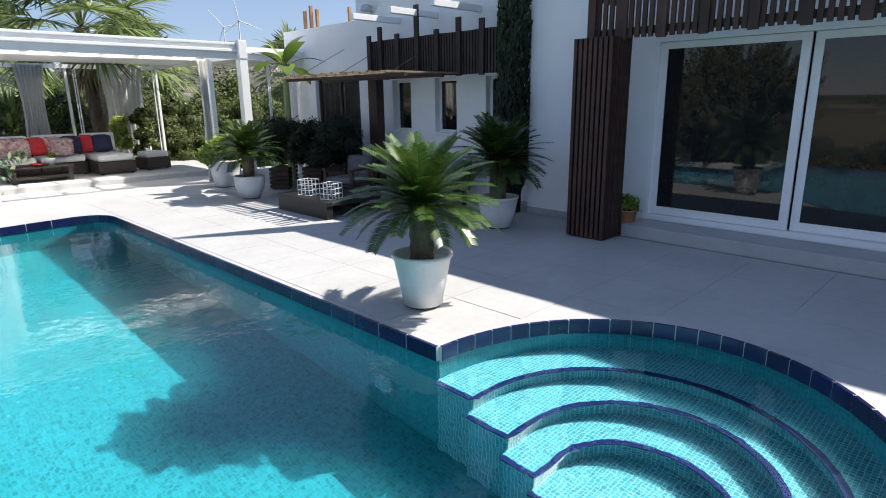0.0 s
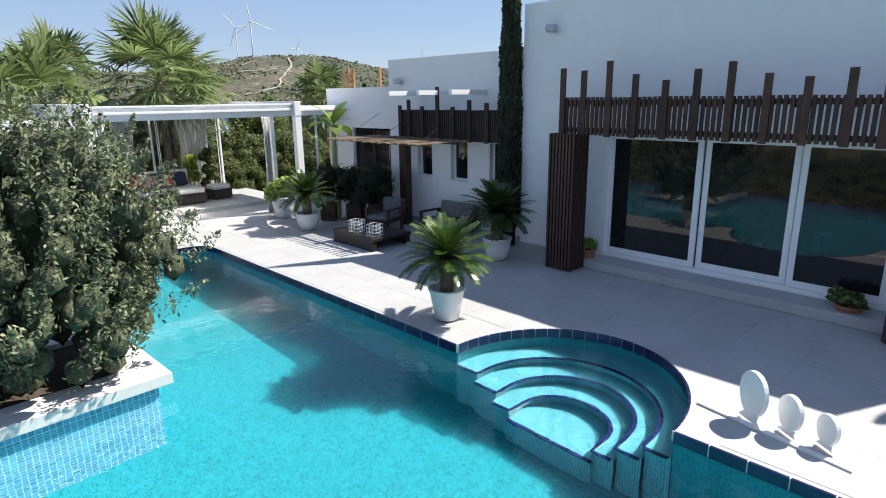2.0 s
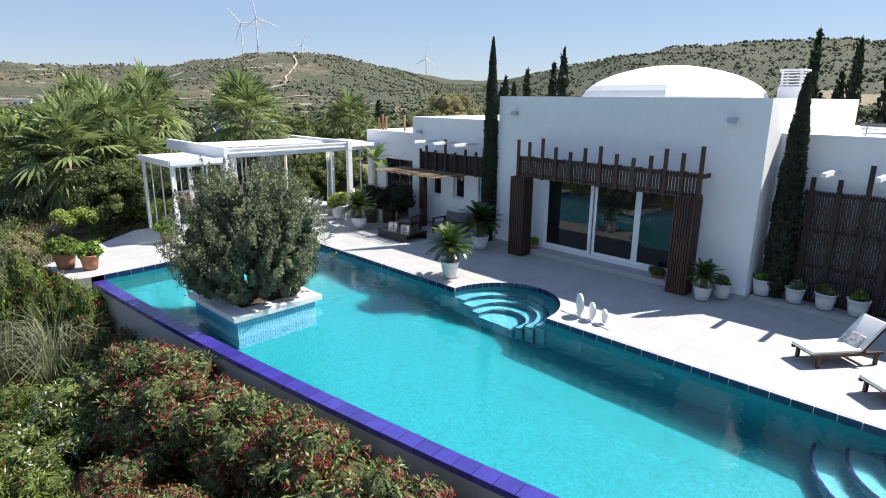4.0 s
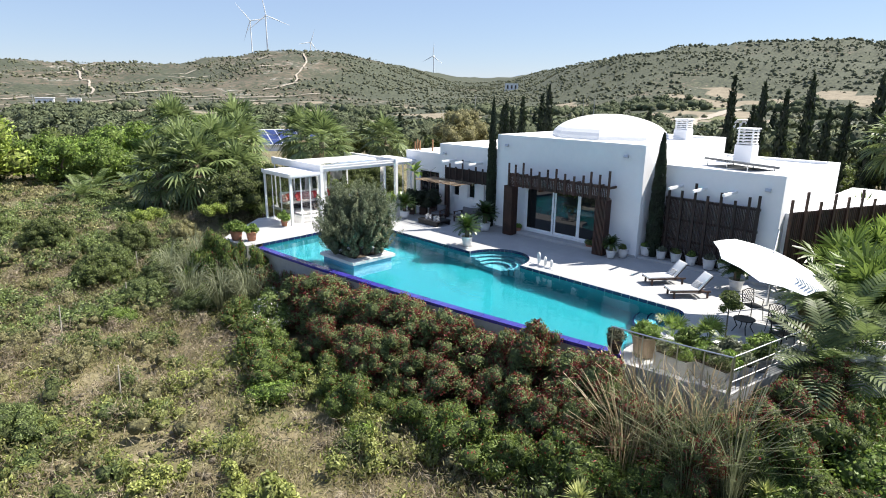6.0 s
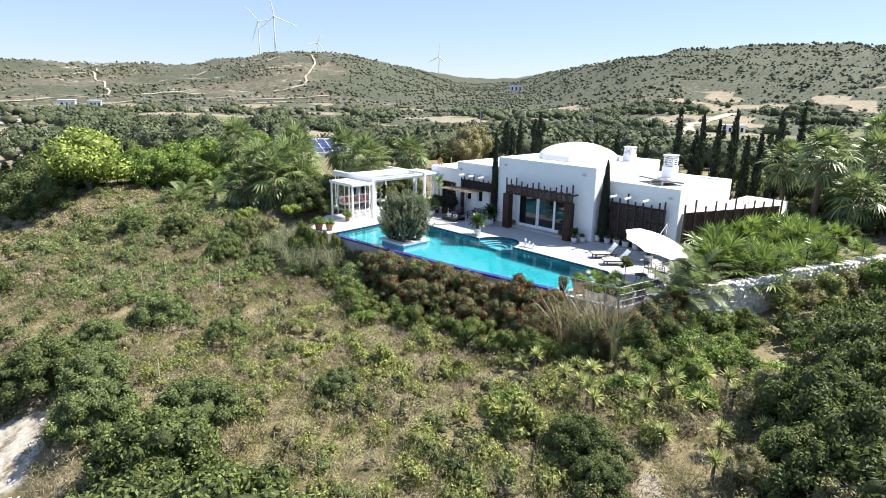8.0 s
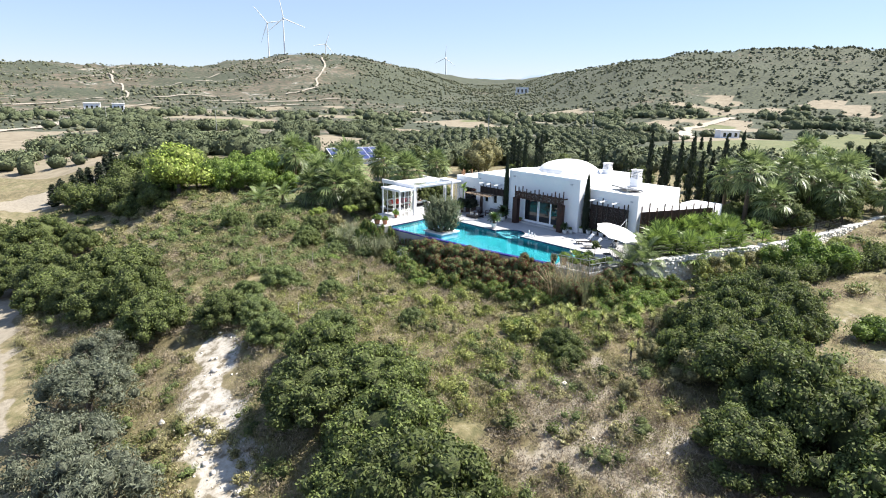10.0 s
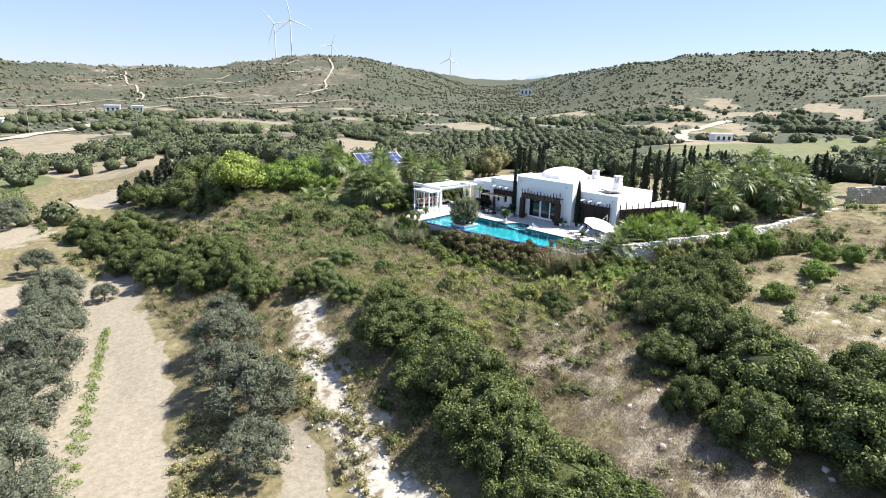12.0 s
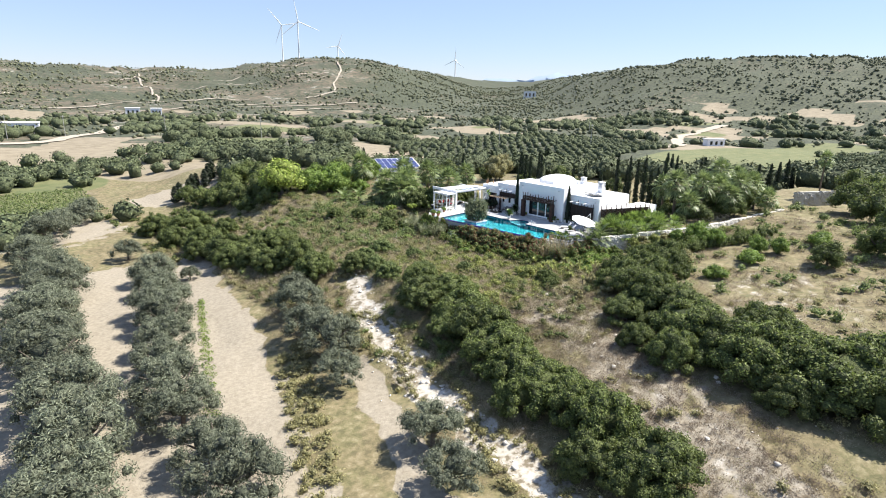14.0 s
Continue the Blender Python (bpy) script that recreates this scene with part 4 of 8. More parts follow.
heater = thing("solar_heater", "pair of tilted dark solar water collectors on the roof", "solar panel", at=(13.9, -3.9, 3.83), turn=64)
for k in (-1, 1):
    pan = part("collector", box(k * 0.62 - 0.60, k * 0.62 + 0.60, -0.8, 0.8, 0.0, 0.09, 0.01, pose(0, 0, 0.17, 7, 0, 0)), COLLECTOR, heater)
    part("frame", box(k * 0.62 - 0.61, k * 0.62 + 0.61, -0.83, -0.78, -0.01, 0.10, 0.0, pose(0, 0, 0.17, 7, 0, 0)), STEEL, heater)
for sx in (-1.1, 0, 1.1):
    part("leg", rod((sx, 0.7, 0), (sx, 0.7, 0.25), 0.025), STEEL, heater)
    part("leg", rod((sx, -0.7, 0), (sx, -0.7, 0.08), 0.025), STEEL, heater)

# sliding doors of the main room
slider = tagged(thing("door_1", "white-framed sliding glass doors with dark panes", "door"), kind="structure")
part("door_frame", box(BX - 0.02, BX + 0.16, DOOR[0], DOOR[1], DOOR[3] - 0.07, DOOR[3]), WHITE_PAINT, slider)
part("door_frame", box(BX - 0.02, BX + 0.16, DOOR[0], DOOR[1], DOOR[2], DOOR[2] + 0.07), WHITE_PAINT, slider)
for y in (DOOR[0], DOOR[1] - 0.08):
    part("door_frame", box(BX - 0.019, BX + 0.159, y, y + 0.08, DOOR[2] + 0.071, DOOR[3] - 0.071), WHITE_PAINT, slider)
for y0, y1, dx in ((3.0, 4.64, 0.02), (1.62, 2.98, 0.07), (0.36, 1.60, 0.02)):
    z0, z1 = DOOR[2] + 0.075, DOOR[3] - 0.075
    leaf = part("sash", add_box(add_box(add_box(box(BX + dx, BX + dx + 0.045, y0, y0 + 0.09, z0, z1), BX + dx, BX + dx + 0.045, y1 - 0.09, y1, z0, z1), BX + dx, BX + dx + 0.045, y0 + 0.09, y1 - 0.09, z0, z0 + 0.10), BX + dx, BX + dx + 0.045, y0 + 0.09, y1 - 0.09, z1 - 0.08, z1), WHITE_PAINT, slider)
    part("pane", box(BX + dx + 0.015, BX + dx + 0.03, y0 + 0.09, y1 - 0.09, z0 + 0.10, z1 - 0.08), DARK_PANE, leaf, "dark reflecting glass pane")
part("step", box(10.05, BX - 0.001, -0.05, 4.75, 0.0, 0.16, 0.012), STONE_DECK, slider, "pale stone threshold step")

for x, y0, y1 in ((BX, BY0, -0.06), (BX, 4.76, BY1), (10.88, BY1 + 0.01, 11.2)):
    tagged(mesh_ob("baseboard", box(x - 0.018, x - 0.001, y0, y1, 0.0, 0.10), STONE_DECK), "pale stone skirting along the wall", "baseboard", kind="structure")
for k, (y0, y1, z0, z1) in enumerate(WINDOWS):
    w = tagged(thing("window_%d" % (k + 1), "narrow recessed dark window", "window"), kind="structure")
    part("window_frame", add_box(add_box(add_box(box(11.0, 11.05, y0, y0 + 0.05, z0, z1), 11.0, 11.05, y1 - 0.05, y1, z0, z1), 11.0, 11.05, y0 + 0.05, y1 - 0.05, z0, z0 + 0.05), 11.0, 11.05, y0 + 0.05, y1 - 0.05, z1 - 0.05, z1), WHITE_PAINT, w)
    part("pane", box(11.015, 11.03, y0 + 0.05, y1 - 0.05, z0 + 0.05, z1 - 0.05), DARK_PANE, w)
    part("window_sill", box(10.82, 10.99, y0, y1, z0 - 0.03, z0 + 0.004), PLASTER, w)
side_door = tagged(thing("door_2", "dark glazed double door with white frame", "door"), kind="structure")
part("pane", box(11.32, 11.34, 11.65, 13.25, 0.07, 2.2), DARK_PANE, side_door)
for y in (11.6, 12.42, 13.24):
    part("door_frame", box(11.29, 11.37, y, y + 0.06, 0.02, 2.25), DARK_WOOD, side_door)

# floodlights under the parapet
for x, y, z in ((10.56, 5.9, 4.2), (10.56, -0.6, 4.2), (11.5, -5.9, 3.35), (10.88, 10.7, 3.4)):
    f = thing("wall_lamp", "small grey floodlight on the wall", "lamp", "wall floodlights", (x, y, z))
    part("bracket", box(-0.10, 0, -0.03, 0.03, -0.02, 0.02), STEEL, f)
    part("head", box(-0.20, -0.09, -0.10, 0.10, -0.06, 0.06, 0.012, pose(0, 0, 0, 0, 20, 0)), STEEL, f)


def slat_screen(name, label, x, y0, y1, z0, z1, pitch=0.085, posts=(), depth=0.035, rails=2, mat=DARK_WOOD):
    """A screen of upright dark slats on rails, with posts (y, top) that stand up above it."""
    s = thing(name, label, "screen", at=(x, 0, 0))
    me = None
    count = int((y1 - y0) / pitch)
    for k in range(count):
        y = y0 + (k + 0.5) * pitch
        if me is None:
            me = part("slat", box(-depth / 2, depth / 2, -pitch * 0.30, pitch * 0.30, z0, z1), mat, s).data
            s.children[0].matrix_basis = pose(0, y, 0)
        else:
            shared("slat", me, s, pose(0, y, 0.004 * math.sin(k * 12.9)))
    for k in range(rails):
        z = z0 + 0.08 + (z1 - z0 - 0.16) * k / max(1, rails - 1)
        part("rail", box(depth / 2, depth / 2 + 0.06, y0, y1, z - 0.04, z + 0.04), mat, s)
    for y, top in posts:
        part("post", box(-0.055, -0.02, y - 0.05, y + 0.05, z0 - 0.02, top), mat, s)
    return s


MAIN_POSTS = list(zip((5.18, 4.77, 4.30, 3.84, 3.35, 2.88, 2.41, 1.93, 1.45, 0.98, 0.60, 0.17, -0.28), (3.5, 3.45, 3.58, 3.36, 3.26, 3.4, 3.48, 3.31, 3.25, 3.34, 3.54, 3.46, 3.65)))
canopy = slat_screen("slatted_pergola", "dark wooden slatted pergola over the glass doors", 9.86, -0.33, 5.22, 2.40, 3.02, 0.083, MAIN_POSTS)
for y in np.arange(-0.2, 5.3, 0.6):
    part("beam", box(0.09, BX - 9.86 - 0.005, y - 0.03, y + 0.03, 2.86, 2.96), DARK_WOOD, canopy)


def slat_column(y0, y1, x0, x1, z1):
    c = thing("slatted_column", "dark wooden slatted column on the deck", "column", "slatted columns")
    part("core", box(x0 + 0.06, x1 - 0.06, y0 + 0.06, y1 - 0.06, 0, z1 - 0.03), DARK_WOOD, c)
    n = 8
    for k in range(n):
        y = y0 + (y1 - y0) * (k + 0.5) / n
        part("slat", box(x0, x0 + 0.04, y - 0.021, y + 0.021, 0.02, z1), DARK_WOOD, c)
        x = x0 + 0.04 + (x1 - x0 - 0.04) * (k + 0.5) / n
        part("slat", box(x - 0.016, x + 0.016, y0, y0 + 0.04, 0.02, z1), DARK_WOOD, c)
        part("slat", box(x - 0.016, x + 0.016, y1 - 0.04, y1, 0.02, z1), DARK_WOOD, c)
    part("base", box(x0 + 0.03, x1 - 0.03, y0 + 0.03, y1 - 0.03, 0, 0.02), DARK_WOOD, c)


slat_column(4.76, 5.30, 9.62, 10.06, 2.42)
slat_column(-0.28, 0.24, 9.70, 10.14, 2.42)
LEFT_POSTS = list(zip((10.2, 9.88, 9.41, 8.9, 8.42, 7.92, 7.43), (2.88, 3.01, 2.86, 3.28, 2.85, 2.99, 2.93)))
sc = slat_screen("slatted_pergola", "dark wooden slatted pergola band above the wing windows", 10.42, 7.02, 10.26, 2.12, 2.78, 0.062, LEFT_POSTS, mat=SCREEN_WOOD)
for y in (10.1,):
    part("post", box(-0.09, 0.09, y - 0.12, y + 0.12, 0.0, 2.14), DARK_WOOD, sc)
for y in (7.4, 8.4, 9.4, 10.15):
    part("beam", box(0.09, 0.45, y - 0.03, y + 0.03, 2.6, 2.7), DARK_WOOD, sc)
RIGHT_POSTS = list(zip((-2.27, -2.8, -3.34, -3.84, -4.35, -4.88, -5.38, -5.72), (3.02, 3.01, 3.37, 2.93, 3.13, 2.89, 3.09, 3.18)))
slat_screen("slatted_screen", "tall dark wooden slatted screen along the wing", 11.24, -5.78, -2.1, 0.03, 2.72, 0.058, RIGHT_POSTS, rails=4, mat=SCREEN_WOOD)
# white outriggers above the screens
for x0, x1, ys, z in ((10.45, 10.88, (9.9, 8.9, 7.9), 3.15), (10.95, 11.5, (-2.65, -3.6, -4.75), 3.17)):
    for y in ys:
        tagged(mesh_ob("outrigger", box(x0 - 0.66, x1, y - 0.045, y + 0.045, z - 0.05, z + 0.05, 0.006), PLASTER), "white plastered beam end on the wall", "beam", "white outriggers")
# screen in front of the annex
fence = thing("slatted_fence", "dark wooden slatted fence with tall posts", "fence")
fx0, fy0, fx1, fy1 = 11.75, -6.62, 18.9, -9.42
flen = math.hypot(fx1 - fx0, fy1 - fy0)
fturn = math.degrees(math.atan2(fy1 - fy0, fx1 - fx0))
me = None
for k in range(int(flen / 0.1)):
    u = (k + 0.5) * 0.1 / flen
    m = pose(fx0 + (fx1 - fx0) * u, fy0 + (fy1 - fy0) * u, 0, 0, 0, fturn)
    if me is None:
        me = part("slat", box(-0.034, 0.034, -0.018, 0.018, 0.0, 2.62), DARK_WOOD, fence).data
        fence.children[0].matrix_basis = m
    else:
        shared("slat", me, fence, m)
for k in range(11):
    u = k / 10
    top = (3.1, 3.35, 2.95, 3.2, 3.05, 3.3, 2.9, 3.1, 3.0, 3.15, 3.0)[k]
    part("post", box(-0.05, 0.05, -0.08, -0.02, -0.2, top), DARK_WOOD, fence).matrix_basis = pose(fx0 + (fx1 - fx0) * u, fy0 + (fy1 - fy0) * u, 0, 0, 0, fturn)

# ---- kinds of plants ----
def ribbon(points, widths, side):
    """A narrow leaf along points, as one strip of four-cornered faces."""
    v, f = [], []
    for p, w in zip(points, widths):
        v += [p - side * w / 2, p + side * w / 2]
    for k in range(len(points) - 1):
        f.append((2 * k, 2 * k + 1, 2 * k + 3, 2 * k + 2))
    return v, f


def gather(name, pieces, mat):
    vs, fs, n = [], [], 0
    for v, f in pieces:
        vs.append(np.asarray(v, dtype=float))
        fs.append(np.asarray(f, dtype=int) + n)
        n += len(v)
    return raw_mesh(name, np.concatenate(vs), np.concatenate(fs), mat)


def fan_frond(rng, yaw, rise, stalk, blade, droop, leaflets=25, wide=0.055):
    """One palmate frond: a bent stalk and a pleated fan of narrow leaflets with drooping tips."""
    out = np.array([math.cos(yaw), math.sin(yaw), 0.0])
    side = np.array([-math.sin(yaw), math.cos(yaw), 0.0])
    d = unit(out * math.cos(rise) + np.array([0, 0, math.sin(rise)]))
    hub = d * stalk + np.array([0, 0, -droop * 0.35])
    pieces = [ribbon([np.zeros(3), hub * 0.55 + np.array([0, 0, 0.06]), hub], [0.05, 0.035, 0.025], side)]
    d2 = unit(d - np.array([0, 0, 0.35 * droop]))
    up = np.cross(side, d2)
    for k in range(leaflets):
        a = math.radians(-115 + 230 * k / (leaflets - 1)) + rng.uniform(-0.05, 0.05)
        w = d2 * math.cos(a) + side * math.sin(a)
        ln = blade * (1 - 0.22 * abs(a) / 2) * rng.uniform(0.88, 1.08)
        s = unit(np.cross(w, up) + up * rng.uniform(-0.5, 0.5))
        sag = np.array([0, 0, -ln * (0.10 + 0.45 * droop * rng.uniform(0.6, 1.3))])
        pieces.append(ribbon([hub, hub + w * ln * 0.55 + sag * 0.25, hub + w * ln + sag], [0.014, blade * wide, 0.006], s))
    return pieces


def feather_frond(rng, yaw, rise, length, droop, pairs=24, leaf=0.16, width=0.016):
    """One pinnate frond: an arching rib with stiff leaflets on both sides."""
    out = np.array([math.cos(yaw), math.sin(yaw), 0.0])
    side = np.array([-math.sin(yaw), math.cos(yaw), 0.0])
    pts, p, ang = [np.zeros(3)], np.zeros(3), rise
    n = 8
    for k in range(n):
        p = p + (out * math.cos(ang) + np.array([0, 0, math.sin(ang)])) * length / n
        ang -= droop / n
        pts.append(p)
    pieces = [ribbon(pts[::2], [0.022, 0.02, 0.016, 0.012, 0.006][: len(pts[::2])], side)]
    for k in range(pairs):
        u = (0.08 + 0.92 * (k + 0.5) / pairs) * n
        i = min(n - 1, int(u))
        base = pts[i] + (pts[i + 1] - pts[i]) * (u - i)
        d = unit(pts[i + 1] - pts[i])
        up = np.cross(side, d)
        ln = leaf * (0.45 + 0.9 * math.sin(math.pi * (0.12 + 0.8 * k / pairs))) * rng.uniform(0.9, 1.1)
        for sgn in (-1, 1):
            w = unit(side * sgn * 0.85 + d * 0.5 - up * 0.22)
            pieces.append(ribbon([base, base + w * ln * 0.5, base + w * ln - np.array([0, 0, 0.12 * ln])], [width * 0.7, width, 0.002], unit(np.cross(w, up))))
    return pieces


def rosette(name, mat, seed, leaves, length, width, z=0.0):
    """Sword leaves in a round head."""
    rng = np.random.default_rng(seed)
    pieces = []
    for k in range(leaves):
        yaw, rise = k * 2.4, math.radians(rng.uniform(-15, 85))
        out = np.array([math.cos(yaw) * math.cos(rise), math.sin(yaw) * math.cos(rise), math.sin(rise)])
        side = np.array([-math.sin(yaw), math.cos(yaw), 0.0])
        ln = length * rng.uniform(0.75, 1.1)
        root = np.array([0, 0, z])
        pieces.append(ribbon([root, root + out * ln * 0.45, root + out * ln - np.array([0, 0, 0.10 * ln])], [width * 0.8, width, 0.004], side))
    return gather(name, pieces, mat)


def fan_crown(name, mat, seed, fronds, stalk, blade, low=-25, high=80, droop=(0.1, 0.9), leaflets=25, wide=0.055):
    rng = np.random.default_rng(seed)
    pieces = []
    for k in range(fronds):
        h = (k + 0.5) / fronds
        pieces += fan_frond(rng, k * 2.4 + rng.uniform(-0.2, 0.2), math.radians(low + (high - low) * h), stalk * rng.uniform(0.85, 1.15), blade * rng.uniform(0.85, 1.1), droop[1] + (droop[0] - droop[1]) * h, leaflets, wide)
    return gather(name, pieces, mat)


def feather_crown(name, mat, seed, fronds, length, low, high, droop, pairs, leaf, width):
    rng = np.random.default_rng(seed)
    pieces = []
    for k in range(fronds):
        h = (k + 0.5) / fronds
        pieces += feather_frond(rng, k * 2.4, math.radians(low + (high - low) * h), length * rng.uniform(0.85, 1.08), droop * (1.15 - 0.5 * h), pairs, leaf, width)
    return gather(name, pieces, mat)


def under_thing(name, me, parent, at=(0, 0, 0), label=""):
    ob = new(name, me)
    ob.parent = parent
    ob.matrix_basis = pose(*at)
    if label:
        tagged(ob, label)
    return ob


def trunk_bm(h, r0, r1, bend=0.0, rings=9):
    bm = bmesh.new()
    prof = []
    for k in range(rings * 2 + 1):
        u = k / (rings * 2)
        prof.append(((r0 + (r1 - r0) * u) * (1.06 if k % 2 else 0.96), u * h - 0.15 * (1 - u)))
    lathe(prof, 12, bm)
    for v in bm.verts:
        v.co.x += bend * max(0, v.co.z / h) ** 2
    return bm


PALM_SETS = [(fan_crown("fan_crown", PALM_LEAF, 40 + k, 38, 1.1, 1.0, -22, 84, (0.02, 0.5), 29, 0.06), fan_crown("dry_skirt", PALM_DRY, 50 + k, 14, 0.3, 0.62, -70, -30, (0.8, 1.1))) for k in range(1)] + [(fan_crown("fan_crown", PALM_LEAF, 43 + k, 38, 1.15, 1.05, -50, 84, (0.02, 0.9), 15, 0.115), fan_crown("dry_skirt", PALM_DRY, 53 + k, 14, 0.3, 0.62, -70, -30, (0.8, 1.1), 15, 0.1)) for k in range(2)]


def fan_palm(x, y, h, size=1.0, variant=0, z=None, label="tall fan palm with a drooping dry skirt"):
    z = land(x, y) if z is None else z
    p = thing("fan_palm", label, "palm", "fan palms", (x, y, z), (x * 77 + y * 31) % 360)
    part("trunk", trunk_bm(h, 0.20 * size, 0.14 * size, 0.12), PALM_BARK, p, "", True)
    for nm, me in zip(("crown", "dry_skirt"), PALM_SETS[variant]):
        ob = under_thing(nm, me, p)
        ob.matrix_basis = Matrix.Translation((0.12, 0, h - (0.0 if nm == "crown" else 0.1))) @ Matrix.Scale(size, 4)
    return p


LOW_FANS = [fan_crown("low_fan_crown", LOW_LEAF, 60 + k, 20, 0.85, 0.66, 0, 85, (0.0, 0.5), 17, 0.10) for k in range(2)]


def low_palm(x, y, size=1.0, variant=0, z=None):
    z = land(x, y) if z is None else z
    p = thing("dwarf_fan_palm", "low bright green clumping fan palm", "palm", "dwarf fan palms", (x, y, z), (x * 53 + y * 91) % 360)
    part("stem", trunk_bm(0.45 * size, 0.12, 0.10), PALM_BARK, p, "", True)
    ob = under_thing("crown", LOW_FANS[variant % 2], p)
    ob.matrix_basis = Matrix.Translation((0, 0, 0.35 * size)) @ Matrix.Scale(size, 4)


def plant_bush(kind, label, category, group, meshes, spots, z=None, squash=(0.85, 1.15), stem=False, tall=1.0):
    """Bushes on shared leaf meshes; spots are (x, y, scale)."""
    rng = random.Random(len(spots) * 7 + int(abs(spots[0][0]) * 10))
    for k, (x, y, s) in enumerate(spots):
        b = thing(kind, label, category, group, (x, y, land(x, y) - 0.04 if z is None else z), rng.uniform(0, 360))
        ob = under_thing("foliage", meshes[k % len(meshes)], b)
        ob.matrix_basis = Matrix.Diagonal((s * rng.uniform(*squash), s * rng.uniform(*squash), s * tall * rng.uniform(0.9, 1.08), 1))
        if stem:
            part("stem", rod((0, 0, -0.3), (0.03, 0.02, 0.6 * s), 0.05 * s, 0.03 * s), BARK, b)


def tree(kind, label, category, group, mats, x, y, s, trunk_me, crown_me, turn, z=None):
    t = thing(kind, label, category, group, (x, y, land(x, y) if z is None else z), turn)
    a = under_thing("trunk", trunk_me, t)
    b = under_thing("crown", crown_me, t)
    for ob in (a, b):
        ob.matrix_basis = Matrix.Scale(s, 4)
    return t


def bm_mesh(name, bm, mat, smooth=False):
    me = bpy.data.meshes.new(name)
    bm.to_mesh(me)
    bm.free()
    if smooth:
        me.shade_smooth()
    me.materials.append(mat)
    return me


# ---- planting: island and overflow hedge ----
def juniper_mesh(name, mat, radius, height, sprays, leaves, seed):
    """Upright feathery sprays that stand out of an egg-shaped bush on all sides."""
    rng = np.random.default_rng(seed)
    pts, dirs, heart = [], [], [(0, 0, height * 0.46, radius * 0.52, radius * 0.52, height * 0.36)]
    per = leaves // sprays
    for k in range(sprays):
        h, a = rng.random(), rng.random() * 6.283
        belly = math.sin(math.pi * min(1.0, 0.17 + 0.70 * h)) ** 0.7 * (1 + 0.22 * math.sin(3 * a + 1) * math.sin(5 * h + a))
        q = radius * rng.uniform(0.42, 0.80) * belly
        root = np.array([math.cos(a) * q, math.sin(a) * q, height * (0.05 + 0.74 * h)])
        lean = rng.uniform(0.25, 0.9) * (1 - 0.5 * h)
        way = unit([math.cos(a) * lean, math.sin(a) * lean, 0.55 + 0.5 * h + rng.uniform(-0.2, 0.3)])
        ln = radius * rng.uniform(0.22, 0.46)
        u = rng.random(per) ** 0.8
        fat = radius * rng.uniform(0.07, 0.15) * (1 - u) ** 0.55
        off = rng.normal(size=(per, 3))
        off /= np.linalg.norm(off, axis=1)[:, None]
        pts.append(root + way * (u * ln)[:, None] + off * (fat * rng.uniform(0.3, 1.0, per))[:, None])
        dirs.append(off * 0.8 + way * 0.7)
        mid = root + way * ln * 0.1
        heart.append((mid[0] * 0.9, mid[1] * 0.9, mid[2], radius * 0.08, radius * 0.08, radius * 0.10))
    pts, dirs = np.concatenate(pts), np.concatenate(dirs)
    dirs += rng.normal(size=dirs.shape) * 0.4
    dirs /= np.linalg.norm(dirs, axis=1)[:, None]
    pts[:, 2] = np.maximum(pts[:, 2], 0.03)
    v, f = leaf_cards(pts, dirs, 0.065, 0.026, rng, -0.5)
    return with_core(name, v, f, heart, 0.9, mat)


juniper = thing("juniper_bush", "large grey-green juniper bush filling the planter island", "bush", at=(1.92, 6.65, 0.05))
under_thing("foliage", juniper_mesh("juniper_leaves", JUNIPER, 1.98, 3.2, 380, 54000, 5), juniper)
part("stem", limbs(bmesh.new(), 2.6, 1.4, 6, np.random.default_rng(3), 0.09), BARK, juniper)

OLEANDERS = [bush_mesh("oleander_leaves", OLEANDER, 1.25, 2.2, 9000, 0.095, 0.026, 70 + k, 36, 0.05, (0.14, 0.30)) for k in range(3)]
rng = random.Random(4)
spots = []
for k in range(15):
    t = 0.0 + k * 0.052
    x, y = weir(t)
    spots.append((x - 0.95 + rng.uniform(-0.2, 0.1), y + rng.uniform(-0.25, 0.25), rng.uniform(1.12, 1.30)))
for k in range(10):
    t = -0.02 + k * 0.06
    x, y = weir(t)
    spots.append((x - 2.35 + rng.uniform(-0.35, 0.35), y - 0.3 + rng.uniform(-0.3, 0.3), rng.uniform(0.88, 1.06)))
spots += [(0.75, -6.3, .95), (0.1, -7.0, 1.0), (-0.3, -5.6, 1.0), (0.4, -8.0, .95), (0.7, -9.0, .95), (-0.2, -9.0, .9), (1.4, -10.2, .9), (3.0, -10.9, .8), (2.2, -9.8, .95), (3.4, -10.1, .95), (4.3, -10.2, .9), (1.6, -9.6, .95)]
plant_bush("oleander_bush", "dense oleander bush with deep red flower heads", "bush", "overflow hedge", OLEANDERS, spots)
GREEN_HEDGE = [bush_mesh("green_hedge_leaves", GREEN_OLE, 1.2, 1.7, 5000, 0.12, 0.030, 76 + k, 24, 0.0, (0.18, 0.36)) for k in range(2)]
spots = []
for k in range(12):
    x, y = weir(-0.04 + k * 0.055)
    spots.append((x - 3.6 + rng.uniform(-0.5, 0.4), y - 0.2 + rng.uniform(-0.4, 0.4), rng.uniform(0.7, 1.0)))
